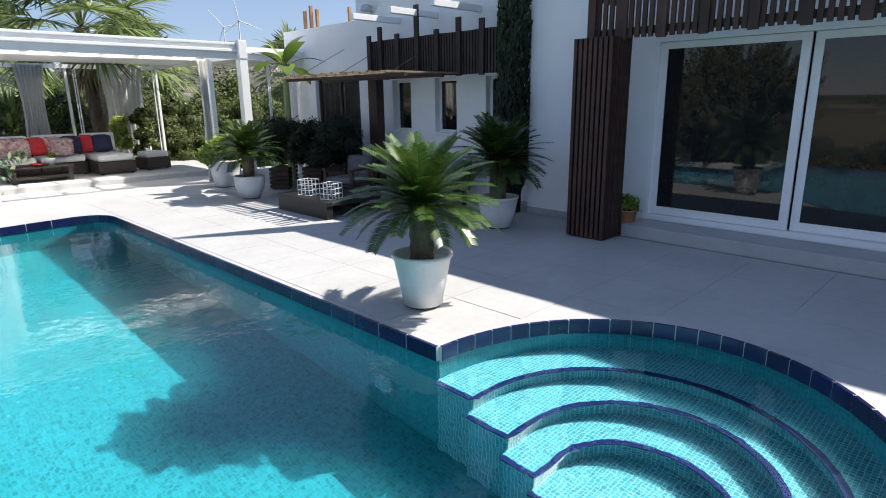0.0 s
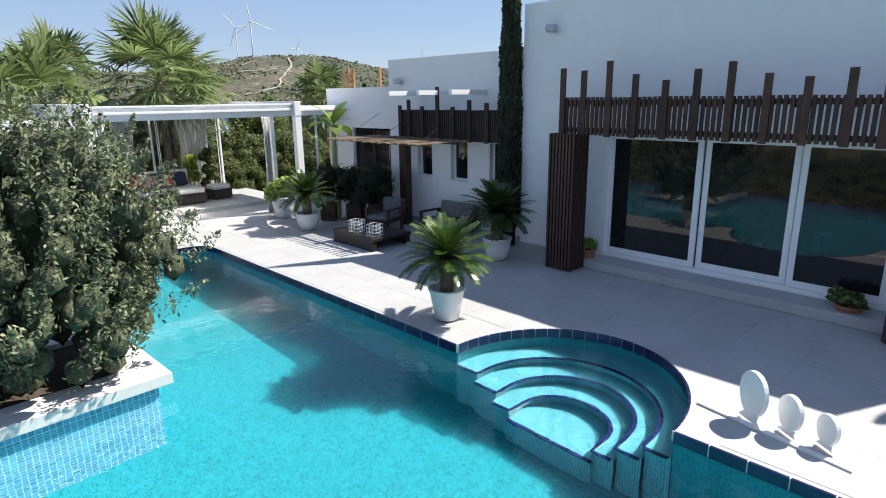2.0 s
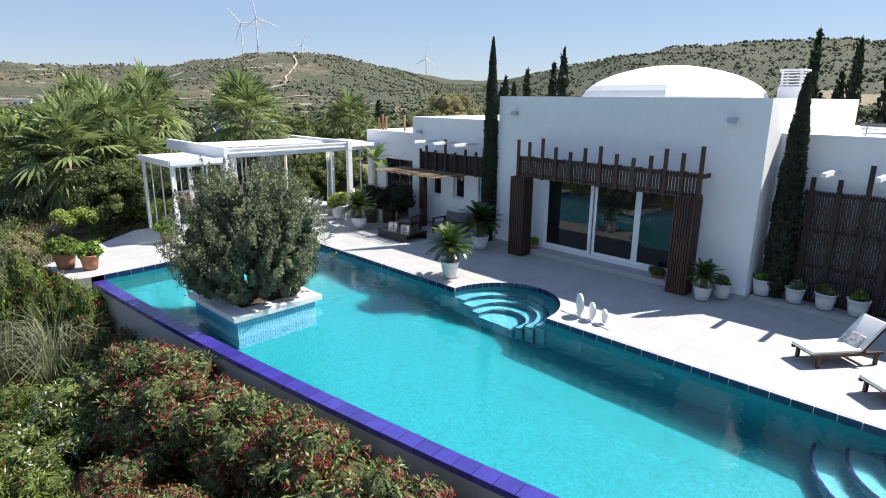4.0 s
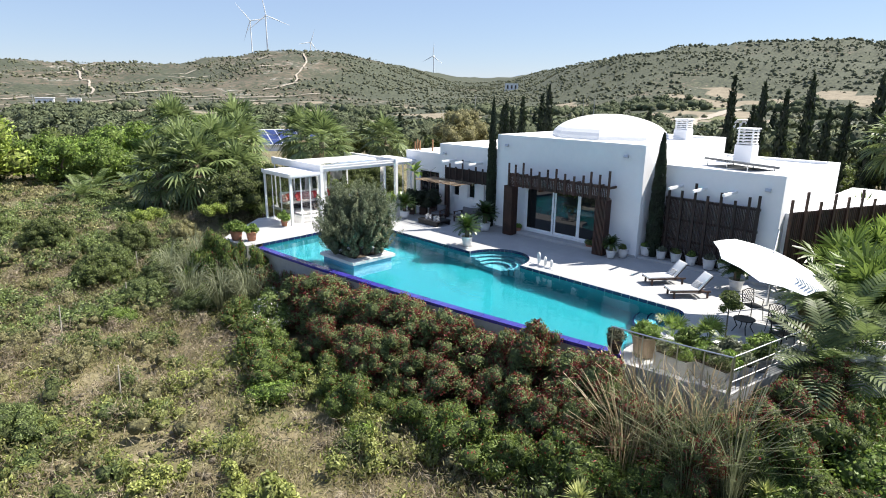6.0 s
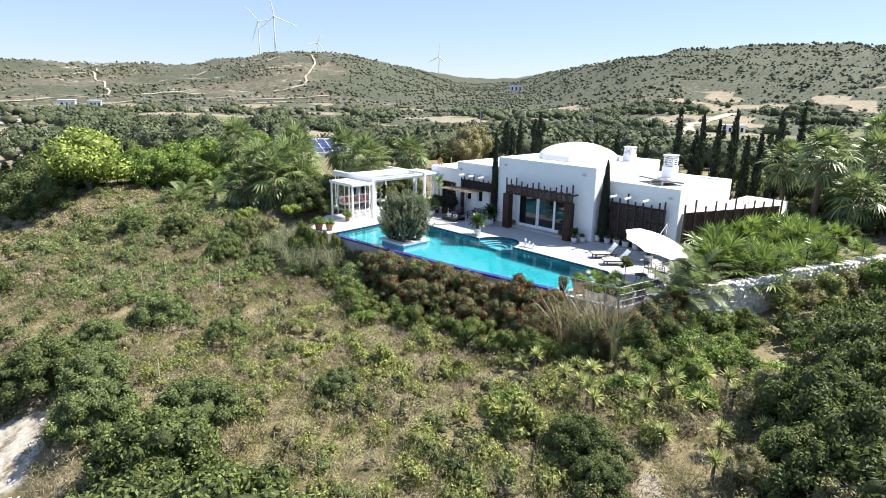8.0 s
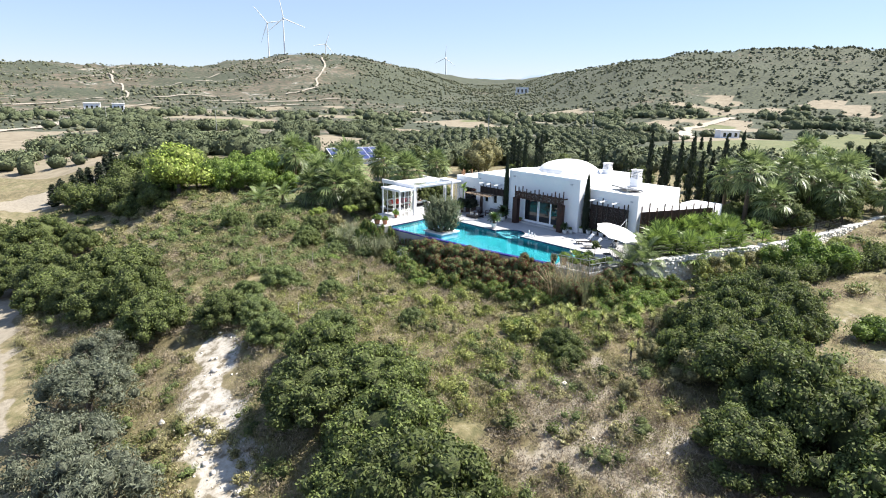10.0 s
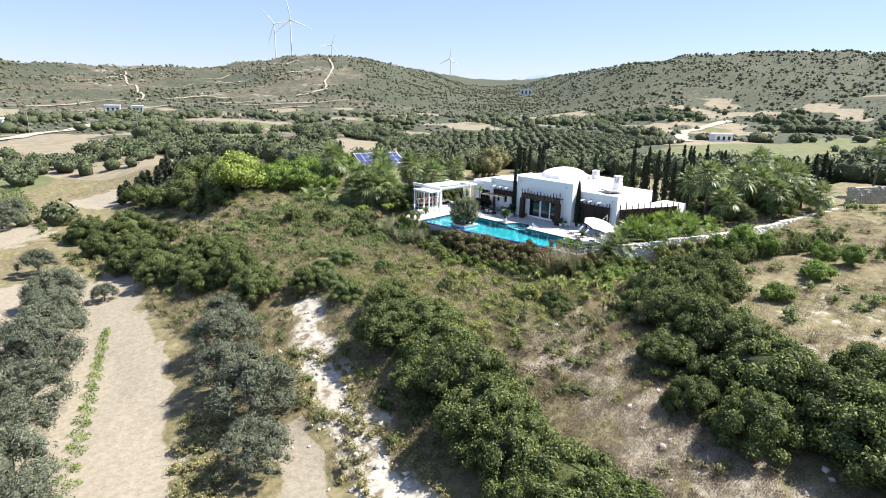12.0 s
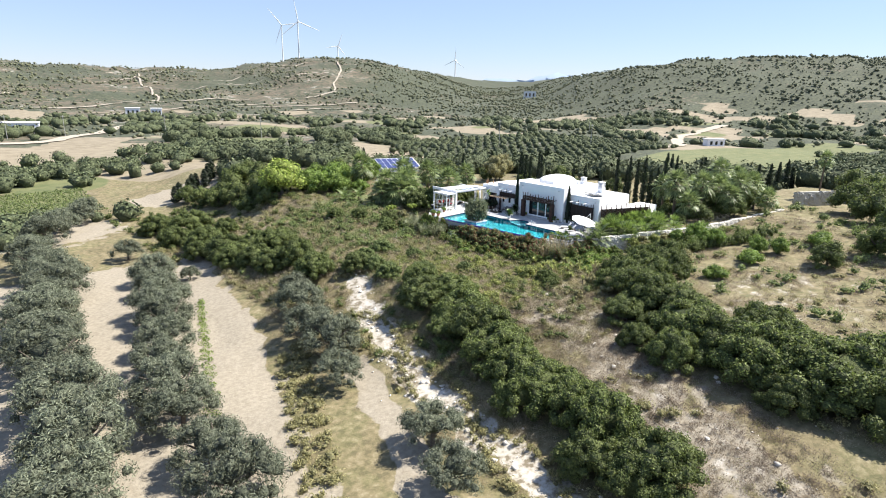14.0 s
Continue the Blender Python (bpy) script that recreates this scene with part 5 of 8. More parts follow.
spots += [(-1.4, -6.8, .85), (-0.8, -8.2, .7), (-2.4, -5.4, .8), (-2.9, 7.9, .9), (-3.7, 4.6, .95), (-3.2, 6.4, .8), (-1.7, 9.4, .7), (-4.3, 3.0, .8), (-1.9, 12.6, .75), (-1.6, 13.6, .8), (-2.4, 11.6, .7)]
plant_bush("hedge_shrub", "bright green hedge shrub with a few red shoots", "bush", "outer hedge", GREEN_HEDGE, spots)
EDGE_OLE = [bush_mesh("edge_oleander_leaves", OLEANDER, 1.25, 1.95, 4200, 0.14, 0.040, 87, 24, 0.05, (0.18, 0.36))]
spots = []
for k in range(25):
    x, y = weir(0.0 + k * 0.0405)
    spots.append((x - 0.52 + rng.uniform(-0.06, 0.03), y + rng.uniform(-0.1, 0.1), rng.uniform(0.46, 0.56)))
plant_bush("terrace_shrub", "tall grey-green shrub below the terrace wall", "bush", "terrace shrubs", [GREEN_HEDGE[1]], [(0.35, -7.6, .9), (0.6, -8.5, .9), (0.9, -9.4, .9), (1.3, -10.2, .9), (2.3, -10.7, .9), (3.5, -11.1, .9), (0.1, -6.6, .9), (4.4, -11.3, .7)], tall=1.25)
plant_bush("oleander_bush", "narrow oleander bush against the pool wall", "bush", "pool wall hedge", EDGE_OLE, spots, tall=2.3)
plant_bush("corner_shrub", "tall grey-green shrub at the deck corner", "bush", "deck corner shrubs", [GREEN_HEDGE[0]], [(-1.35, 11.0, .8), (-1.75, 12.0, .8), (-1.85, 13.0, .85), (-1.5, 13.9, .6), (-2.7, 12.6, .7), (-1.0, 10.3, .75), (-1.2, 11.7, .7), (-1.45, 12.5, .75)], tall=2.15)
WHITE_OLE = [bush_mesh("white_oleander_leaves", OLEANDER_WHITE, 1.15, 1.8, 5200, 0.16, 0.045, 80, 22, 0.05, (0.2, 0.38))]
plant_bush("white_oleander_bush", "light green oleander bush with white flowers", "bush", "overflow hedge", WHITE_OLE, [(-2.2, 6.6, 1.0), (-1.7, 7.9, 0.85), (-3.3, 5.2, 0.8)])

# ---- planting: slope shrubs, orchard and trees ----
MASTICS = [dome_mesh("mastic_leaves", MASTIC, 2.55, 2.9, 12500, 0.150, 0.080, 90 + k, 66, (0.13, 0.24), 0.77) for k in range(3)]
CENTRE_SHRUBS = [(-16.5, -3.9, 0.95), (-18.7, -7.4, 1.16), (-18.3, -12.4, 1.21), (-19.6, -16, 1.32), (-16.4, -8.6, 1.00), (-21.2, -19.3, 1.27), (-21.8, -22.3, 1.16), (-22.1, -25.2, 1.11), (-22.1, -28, 1.06), (-22.9, -30.6, 1.16), (-23.9, -24.3, 1.00), (-23.9, -35.1, 1.06), (-25.8, -34.6, 0.92), (-25.5, -31.6, 0.95), (-20.6, -13.4, 0.95)]
SOUTH_SHRUBS = [(-3.8, -21.4, 1.16), (-5.1, -23.8, 1.27), (-8.8, -23.4, 0.84), (-5.9, -26.5, 1.27), (-8.5, -29.3, 1.27), (-12.4, -26.6, 0.74), (-12.9, -30.2, 1.00), (-9.2, -32.4, 1.27), (-10.4, -34.9, 1.27), (-9.5, -37.6, 1.37), (-7.1, -36, 1.27), (-9.5, -40.2, 1.48), (-6.9, -41.9, 1.48), (-10.9, -43.6, 1.37), (-4.4, -33.4, 1.06), (-13, -38, 0.84)]
NORTH_SHRUBS = [(-25.7, 54.5, 1.26), (-21.3, 51.3, 1.26), (-24.1, 37.1, 1.26), (-24.5, 25.2, 1.16), (-22.9, 21.6, 1.16), (-19.4, 23.4, 1.26), (-20.6, 15.2, 1.16), (-22.6, 17.6, 1.16), (-23.8, 29.6, 1.26), (-26.3, 43.9, 1.16), (-21.1, 10.0, 1.05), (-19.1, 41.8, 0.95), (-17.8, 6.2, 0.73), (-20.4, 28.0, 1.05), (-25.8, 33.2, 1.05)]
SLOPE_SHRUBS = [(-12.3, 8.9, .75), (-15.3, 8.1, .6), (-14.5, -1.6, .8), (-16.4, 4.7, .7), (-17.1, 0.9, .75), (-3.4, 10.6, .5), (-3.2, 15.6, .5), (-4.6, 18.6, .55), (-4.8, 13.5, .5), (-9.6, -3.4, .42), (-10.8, 4.4, .45)]
SLOPE_DOMES = [dome_mesh("slope_shrub_leaves", SLOPE_LEAF, 2.4, 2.5, 10000, 0.135, 0.068, 96 + k, 56, (0.13, 0.24), 0.75) for k in range(2)]
for label, group, spots in (("dense dark evergreen shrub on the chalky slope", "lower slope shrubs", CENTRE_SHRUBS), ("dense dark evergreen shrub on dry ground", "southern shrubs", SOUTH_SHRUBS), ("dark evergreen shrub above the orchard", "northern shrubs", NORTH_SHRUBS), ("rounded dark green shrub among dry scrub", "scrub shrubs", SLOPE_SHRUBS)):
    plant_bush("evergreen_shrub", label, "shrub", group, SLOPE_DOMES if spots is SLOPE_SHRUBS else MASTICS, spots, stem=True)
BRIGHTS = [bush_mesh("bright_leaves", BRIGHT, 1.1, 1.3, 3000, 0.11, 0.055, 100 + k, 13) for k in range(2)]
plant_bush("green_shrub", "fresh green leafy shrub on the slope", "shrub", "fresh green shrubs", BRIGHTS, [(-3.6, 4.6, .8), (-5.8, -9.1, .95), (15.3, -18.0, 1.5), (10.9, -17.0, 1.1), (13.7, -24.8, 1.6), (7.2, -24.0, 1.2), (24.4, -28.9, 1.6), (-2.0, -11.6, .8), (0.4, -10.6, .8), (-0.9, -13.8, .8), (3.0, -13.6, .9), (-4.7, 1.6, .7), (-3.9, -1.8, .6), (-6.4, 11.4, .7), (1.5, -15.5, 1.1), (5.5, -15.8, 1.0)])
GREY_TREES = [bush_mesh("grey_shrub_leaves", GREY_SCRUB, 1.4, 2.0, 5200, 0.11, 0.026, 110 + k, 26, 0.0, (0.18, 0.34)) for k in range(2)]
plant_bush("grey_shrub", "grey-green bushy shrub below the stone wall", "shrub", "grey shrubs", GREY_TREES, [(-0.2, -15.9, 1.0), (2.6, -16.2, 1.0), (-4.3, -19.2, 1.1), (-4.4, -16.6, .8), (0.2, -18.8, 1.2), (9.3, -19.6, 1.0), (-8.0, -17.6, .6), (-0.7, 19.6, 0.85)])

OLIVE_TRUNKS = [bm_mesh("olive_trunk", limbs(bmesh.new(), 2.5, 1.8, 5, np.random.default_rng(120 + k), 0.17), BARK) for k in range(2)]
OLIVE_CROWNS = [dome_mesh("olive_leaves", OLIVE, 2.25, 3.2, 8200, 0.175, 0.043, 130 + k, 46, (0.15, 0.30), 0.52, 0.55) for k in range(3)]
ROW_A = [(-39.5, 65.0), (-42.0, 58.0), (-45.4, 44.5), (-46.0, 38.0), (-46.1, 32.0), (-47.2, 26.4), (-48.2, 20.9), (-48.6, 16.4), (-48.9, 11.6), (-49.6, 6.4), (-50.2, 1.6), (-50.8, -3.2), (-51.2, -8.0), (-51.6, -12.8), (-53.5, -17)]
ROW_B = [(-33.6, 27.8), (-35.4, 21.8), (-37.4, 15.6), (-38.5, 10.8), (-39.6, 6.2), (-40.6, 1.2), (-41.4, -3.6), (-42.2, -8.6), (-43.0, -13.6), (-43.4, -18.6), (-45.0, -24)]
ROW_0 = [(-55, 34), (-56, 28), (-57, 22), (-58, 15), (-59, 8), (-60, 1), (-61, -6)]
ROW_A = [(x + 1.6, y) for x, y in ROW_A]
for k, (x, y) in enumerate(ROW_A + ROW_B + ROW_0):
    tree("olive_tree", "grey-green olive tree in an orchard row", "tree", "orchard olives", None, x + 0.7 * math.sin(k * 5.3), y + 0.5 * math.sin(k * 2.9), (1.42 if k < len(ROW_A) else 1.14) + 0.40 * ((k * 37) % 10) / 10, OLIVE_TRUNKS[k % 2], OLIVE_CROWNS[k % 3], (k * 67) % 360)
for k, (x, y, s) in enumerate([(-26.6, 3.6, 1.2), (-28.4, -1.6, 1.2), (-28.6, -6.0, 1.35), (-31.0, -11.0, 1.0), (-30.6, -22.3, 1.05), (-24.8, 8.3, .9), (-30.3, 25.9, .6), (-33.8, 41.0, 1.0), (-34.2, 70.9, 1.3), (-32.0, 76.0, 1.2), (-32.5, -26.5, .95), (-44.0, 52, 1.1), (-52, 60, 1.1)]):
    tree("olive_tree", "single grey-green olive tree beside the track", "tree", "single olives", None, x, y, s, OLIVE_TRUNKS[k % 2], OLIVE_CROWNS[(k + 1) % 3], (k * 97) % 360)



def cypress_mesh(seed, h, r, leaves=2600):
    rng = np.random.default_rng(seed)
    u = rng.random(leaves)
    wid = r * np.clip(np.minimum(1.0, (u + 0.03) * 7) * (1 - u ** 2.6) ** 0.7, 0.03, 1) * (1 + 0.06 * np.sin(u * 37 + seed))
    a = rng.random(leaves) * 6.283
    q = wid * (0.75 + 0.3 * rng.random(leaves))
    p = np.stack([q * np.cos(a), q * np.sin(a), u * h], 1)
    nrm = np.stack([np.cos(a), np.sin(a), 0.5 + 0 * a], 1) + rng.normal(size=(leaves, 3)) * 0.35
    nrm /= np.linalg.norm(nrm, axis=1)[:, None]
    v, f = leaf_cards(p, nrm, 0.17 if leaves > 2000 else 0.55, 0.055 if leaves > 2000 else 0.2, rng, -0.9)
    return with_core("cypress_leaves", v, f, [(0, 0, h * (0.06 + 0.17 * k), r * w, r * w, h * 0.14) for k, w in enumerate((0.8, 0.86, 0.8, 0.66, 0.4))], 0.85, CYPRESS)


CYP = [cypress_mesh(140 + k, 6.4, 0.55 + 0.1 * k, 520) for k in range(2)] + [cypress_mesh(143, 6.4, 0.6, 12000)]
CYP_TRUNK = bm_mesh("cypress_trunk", rod((0, 0, -0.3), (0, 0, 1.2), 0.09, 0.07), BARK)


def cypress(x, y, h, wide=1.0, k=0, z=None, label="slim dark green cypress"):
    t = thing("cypress_tree", label, "tree", "cypresses", (x, y, land(x, y) if z is None else z), (k * 71) % 360)
    a = under_thing("trunk", CYP_TRUNK, t)
    b = under_thing("crown", CYP[2 if z is not None else k % 2], t)
    b.matrix_basis = Matrix.Diagonal((wide, wide, h / 6.4, 1))


cypress(10.45, 6.86, 6.5, 0.43, 2, 0.0, "tall slim cypress against the villa wall")
cypress(11.05, -1.86, 5.25, 0.52, 2, 0.0, "slim cypress in the corner of the villa")
FAR_CYPRESS = [(42, 33), (44.5, 34.2), (50, 36.5), (52.5, 37), (57, 39), (60, 40.6), (69, 14.6), (72.6, 13.2), (80, 12.0), (83, 12.5), (66, -5.6), (68, -7.0), (70, -7.8), (72, -8.6), (75, -8.7), (33.7, 42.6), (17.5, 60.0), (20.8, 61.7), (36.0, 36.5), (38, 30), (64, 11.0), (86, 9)]
for k, (x, y) in enumerate(FAR_CYPRESS):
    cypress(x, y, 4.6 + 1.9 * ((k * 29) % 7) / 7, 0.95, k)
BACK_ROW = [(30.7, 3.2, 8.2), (31.8, 1.6, 7.8), (31.6, 0.1, 7.5), (31.2, -1.4, 8.3), (31.0, -2.6, 6.2), (30.2, -5.2, 8.1), (31.5, -6.3, 8.1), (32.2, 2.3, 6.3), (31.4, -3.5, 6.6), (28.6, 21.6, 6.3), (25.6, 15.4, 7.0), (24.7, 14.1, 7.5), (27.2, 18.6, 6.6), (29.6, 8.6, 6.2), (28.8, 10.4, 5.8), (30.4, 6.0, 5.4), (27.6, 20.0, 5.8)]
for k, (x, y, h) in enumerate(BACK_ROW):
    cypress(x, y, h, 0.72, k)
for k in range(16):
    cypress(-16 + k * 1.5, 76 + 0.9 * k + 1.2 * math.sin(k * 2.1), 3.4 + 0.9 * ((k * 5) % 4) / 3, 1.5, k, None, "cypress in a clipped garden row")

# palms round the villa
for k, (x, y, h, s) in enumerate([(8.1, 18.95, 4.4, 1.2), (2.3, 24.6, 3.1, 1.25), (4.3, 26.0, 3.4, 1.3), (0.6, 26.4, 2.6, 1.15), (12.6, 29.5, 4.0, 1.2), (14.0, 31.5, 3.6, 1.1), (6.2, 27.2, 3.1, 1.3), (18.5, 26.0, 3.4, 1.1), (7.0, 42.0, 4.6, 1.4), (7.6, 30.0, 3.9, 1.3), (3.0, 28.8, 3.4, 1.3), (4.6, 24.2, 1.9, 1.1)]):
    fan_palm(x, y, h, s, 0 if k == 0 else 1 + k % 2)
for k, (x, y, h, s) in enumerate([(39.5, -14.5, 3.2, 1.03), (43, -11, 4.0, 0.97), (36.0, -13.5, 3.3, 1.03), (40, -8, 3.2, 0.97), (32.0, -9.0, 3.2, 1.03), (25.5, -9.6, 4.9, 1.11), (28.5, -12.0, 4.3, 1.11), (24.0, -12.4, 2.7, 0.97), (31.0, -13.2, 3.5, 1.11), (33.4, -15.0, 4.0, 1.03), (29.6, -15.4, 2.9, 0.97), (37.0, -10.5, 5.5, 1.03), (34.5, -18.5, 2.2, 0.88), (27.0, -7.0, 4.0, 0.97)]):
    fan_palm(x, y, h, s, 1 + k % 2)
fan_palm(53.5, -19.6, 6.6, 0.7, 1, None, "tall bare palm trunk with a small head")
rng = random.Random(9)
for k in range(44):
    u, w = rng.random(), rng.random()
    x = 7.4 + 13.5 * u
    north = -9.5 + 0.16 * (x - 5)
    y = north + w * (-9.9 - 0.40 * (x - 5) - north)
    low_palm(x, y, rng.uniform(0.9, 1.5), k)
DATE = [feather_crown("date_crown", DATE_LEAF, 150 + k, 17, 1.75, 5, 80, 1.35, 19, 0.32, 0.055) for k in range(2)]
for k, (x, y, s, z) in enumerate([(4.4, -10.0, 1.15, -0.6), (6.6, -9.9, 1.15, -0.1), (5.5, -10.6, 1.0, -0.5), (-2.6, 33.0, 1.1, None), (-1.0, 35.5, 1.1, None), (0.8, 33.8, 1.0, None), (7.6, -9.6, 1.0, 0.0)]):
    p = thing("date_palm", "young feather palm with arching fronds", "palm", "feather palms", (x, y, land(x, y) if z is None else z), k * 70)
    part("trunk", trunk_bm(0.7, 0.16, 0.13), PALM_BARK, p, "", True)
    ob = under_thing("crown", DATE[k % 2], p)
    ob.matrix_basis = Matrix.Translation((0, 0, 0.65)) @ Matrix.Scale(s, 4)

YUCCAS = [rosette("yucca_head", YUCCA, 160 + k, 84, 0.50, 0.055, 0.80) for k in range(2)]
YSKIRT = rosette("yucca_skirt", PALM_DRY, 163, 30, 0.26, 0.04, 0.62)
YSTEM = bm_mesh("yucca_stem", rod((0, 0, -0.2), (0.02, 0, 0.82), 0.065, 0.05), BARK)
for k, (x, y) in enumerate([(-3.2, -7.3), (-2.6, -7.4), (-2.8, -9.2), (-3.6, -10.4), (-4.3, -11.5), (1.5, -9.3), (-0.9, -10.6), (-2.2, -11.4), (-1.2, -12.8), (-1.8, -13.2), (-1.7, -14.0), (0.9, -12.5), (0.2, -13.4), (0.1, -14.2), (1.5, -15.2), (-4.5, -14.1), (-3.4, -15.4), (-1.9, -16.1), (-2.5, -12.5), (-3.4, -13.0), (-1.8, -9.0), (-4.9, -15.9), (-0.3, -14.6), (-3.9, -10.9), (-2.0, -10.0), (0.2, -10.2)]):
    t = thing("yucca_plant", "pale yellow-green yucca head on a short stem", "plant", "slope yuccas", (x, y, land(x, y)), k * 40)
    tall = 0.80 + 0.4 * ((k * 3) % 5) / 5
    for name, me in (("stem", YSTEM), ("dry_skirt", YSKIRT), ("leaves", YUCCAS[k % 2])):
        under_thing(name, me, t).matrix_basis = Matrix.Rotation(math.radians(8 * math.sin(k * 1.9)), 4, "X") @ Matrix.Diagonal((0.92, 0.92, tall, 1))

# leafy weeds and shrubs round the yuccas, and the dark thicket south of the stone wall
OCHRE_BUSH = [bush_mesh("ochre_leaves", OCHRE_LEAF, 0.85, 0.95, 1500, 0.105, 0.055, 262 + k, 14, 0.05, (0.16, 0.30)) for k in range(2)]
plant_bush("yellow_shrub", "yellow-green leafy bush among dry scrub", "shrub", "yellow-green bushes", OCHRE_BUSH, [(-8.4, -0.2, 0.8), (-10.5, -0.2, 0.75), (-7.2, -2.7, 1.3), (-4.3, -2.8, 1.0), (-6.8, -10.0, 1.7), (-7.4, -4.7, 0.7), (-9.2, -3.2, 0.55), (-7.2, -1.3, 0.9), (-8.2, -7.1, 0.5), (-5.0, -5.4, 0.8), (-9.1, -0.3, 0.7)])
plant_bush("evergreen_shrub", "dark green shrub among the yuccas", "shrub", "yucca bed shrubs", MASTICS, [(0.9, -11.0, .34), (2.6, -12.0, .42), (-6.4, -12.4, .5), (-7.2, -13.6, .42)])
plant_bush("thicket_shrub", "tall dark evergreen shrub below the stone wall", "shrub", "southern thicket", MASTICS, [(-0.7, -17.5, .80), (1.6, -18.4, .95), (4.0, -17.7, .85), (-3.4, -17.9, .60), (-2.1, -19.4, .85), (6.6, -18.6, .9), (4.6, -20.2, .9), (0.6, -20.6, .95)], stem=True, tall=1.25)
plant_bush("dry_shrub", "rust-brown dry shrub below the stone wall", "shrub", "", [bush_mesh("rust_leaves", foliage("rust leaf", (0.16, 0.070, 0.035), (0.42, 0.19, 0.095)), 0.8, 1.3, 1300, 0.10, 0.04, 268, 14, 0.1, (0.16, 0.3))], [(5.5, -15.4, 1.0)])

# garden behind the pavilion: lime-green tree, leafy trees and hedges
LIME_CROWN = bush_mesh("lime_leaves", LIME, 2.8, 3.9, 6000, 0.22, 0.10, 170, 24, 0.6, (0.24, 0.38))
LEAFY = [bush_mesh("leafy_crown", BRIGHT, 2.4, 3.6, 5000, 0.20, 0.10, 171 + k, 22, 0.3, (0.24, 0.38)) for k in range(2)]
DARKLEAF = [bush_mesh("dark_leafy_crown", MASTIC, 2.5, 3.6, 4200, 0.23, 0.12, 175 + k, 20, 0.2, (0.26, 0.40)) for k in range(2)]
tree("lime_tree", "bright yellow-green rounded tree", "tree", "", None, -7.0, 46.3, 1.8, OLIVE_TRUNKS[0], LIME_CROWN, 20)
for k, (x, y, s) in enumerate([(-2.0, 47, 1.2), (-1.5, 43, 1.1), (1.0, 40.5, 1.1), (-6.0, 49.5, 1.2), (6.5, 50.5, 1.3), (12.0, 47, 1.2), (2.5, 44, 1.4), (5.5, 47, 1.4), (0.0, 48, 1.1), (8.8, 44.5, 1.1), (-3.4, 50, 1.0), (3.8, 53, 1.2), (4.0, 38, .8)]):
    tree("garden_tree", "fresh green leafy garden tree", "tree", "garden trees", None, x, y, s, OLIVE_TRUNKS[k % 2], LEAFY[k % 2], k * 50)
for k, (x, y, s) in enumerate([(-11.4, 54, 1.3), (-10.8, 58, 1.3), (-12.4, 62, 1.3), (-13.6, 67, 1.2), (-9.4, 63, 1.4), (-6.6, 66, 1.4), (-4.4, 60, 1.4), (-3.0, 70, 1.3), (-14.5, 73, 1.1), (-8.5, 50.5, 1.0), (-12.4, 49, .9), (-10.2, 45.5, .9), (-9.0, 52, 1.1), (-5.6, 56, 1.2), (1.0, 60, 1.2), (12, 58, 1.2), (20, 36, 1.1), (24, 32, 1.1), (27, 40, 1.2), (33, 34, 1.0), (46, 26, 1.0), (34, 14, .9), (38, 8, 1.0), (28, 20, 1.0), (44, 3, 1.0), (40, -4, 1.0), (47, -6, 1.1), (36, -2, .9), (52, -10, 1.0), (24.5, -13.8, .8), (27.5, -10.4, .7), (30.5, -11.0, .8), (34.0, -12.2, .8), (29.5, -16.4, .8), (36.5, -16.2, .9), (40.5, -12.4, .9), (43.3, -27.0, 1.5), (50, -30, 1.5), (38, -31, 1.4), (46, -36, 1.5), (31, -34, 1.2), (57, -26, 1.4), (62, -22, 1.4), (23.6, -34.6, 1.1), (17.2, -31.5, .9), (55, -38, 1.6), (64, -32, 1.5), (36, -40, 1.4)]):
    tree("dark_tree", "dark green rounded tree", "tree", "dark trees", None, x, y, s, OLIVE_TRUNKS[k % 2], DARKLEAF[k % 2], k * 50)
plant_bush("evergreen_shrub", "rounded dark green shrub at the garden edge", "shrub", "garden edge shrubs", MASTICS, [(-3.4, 19.4, .62), (-5.4, 17.2, .55), (-2.2, 16.9, .5), (-6.6, 22.4, .55), (-8.4, 26.0, .6)])
plant_bush("garden_shrub", "dark green shrub in the side garden", "shrub", "side garden shrubs", MASTICS, [(20.5, -10.4, .5), (22.2, -9.0, .55), (23.6, -7.2, .55), (22.0, -12.2, .5), (24.8, -11.2, .55), (26.2, -8.4, .6), (27.0, -13.2, .6), (29.0, -9.4, .6), (31.8, -11.6, .65), (33.0, -8.0, .7), (30.4, -14.4, .6), (35.5, -14.6, .7)])
plant_bush("green_shrub", "rounded fresh green shrub below the stone wall", "shrub", "shrubs below the wall", LEAFY, [(14.6, -15.9, .45), (16.0, -17.6, .72), (16.6, -19.6, .62), (17.6, -24.2, .60), (18.8, -26.2, .62), (20.2, -23.0, .45)], -0.3)
HIGH = bush_mesh("willow_crown", GREY_SCRUB, 2.6, 5.5, 5200, 0.24, 0.06, 181, 24, 0.8, (0.24, 0.38), 0.6)
for k, (x, y) in enumerate([(32.0, 31.5), (35.5, 33.5)]):
    tree("willow_tree", "tall feathery grey-green tree", "tree", "feathery trees", None, x, y, 1.1, OLIVE_TRUNKS[0], HIGH, k * 90)

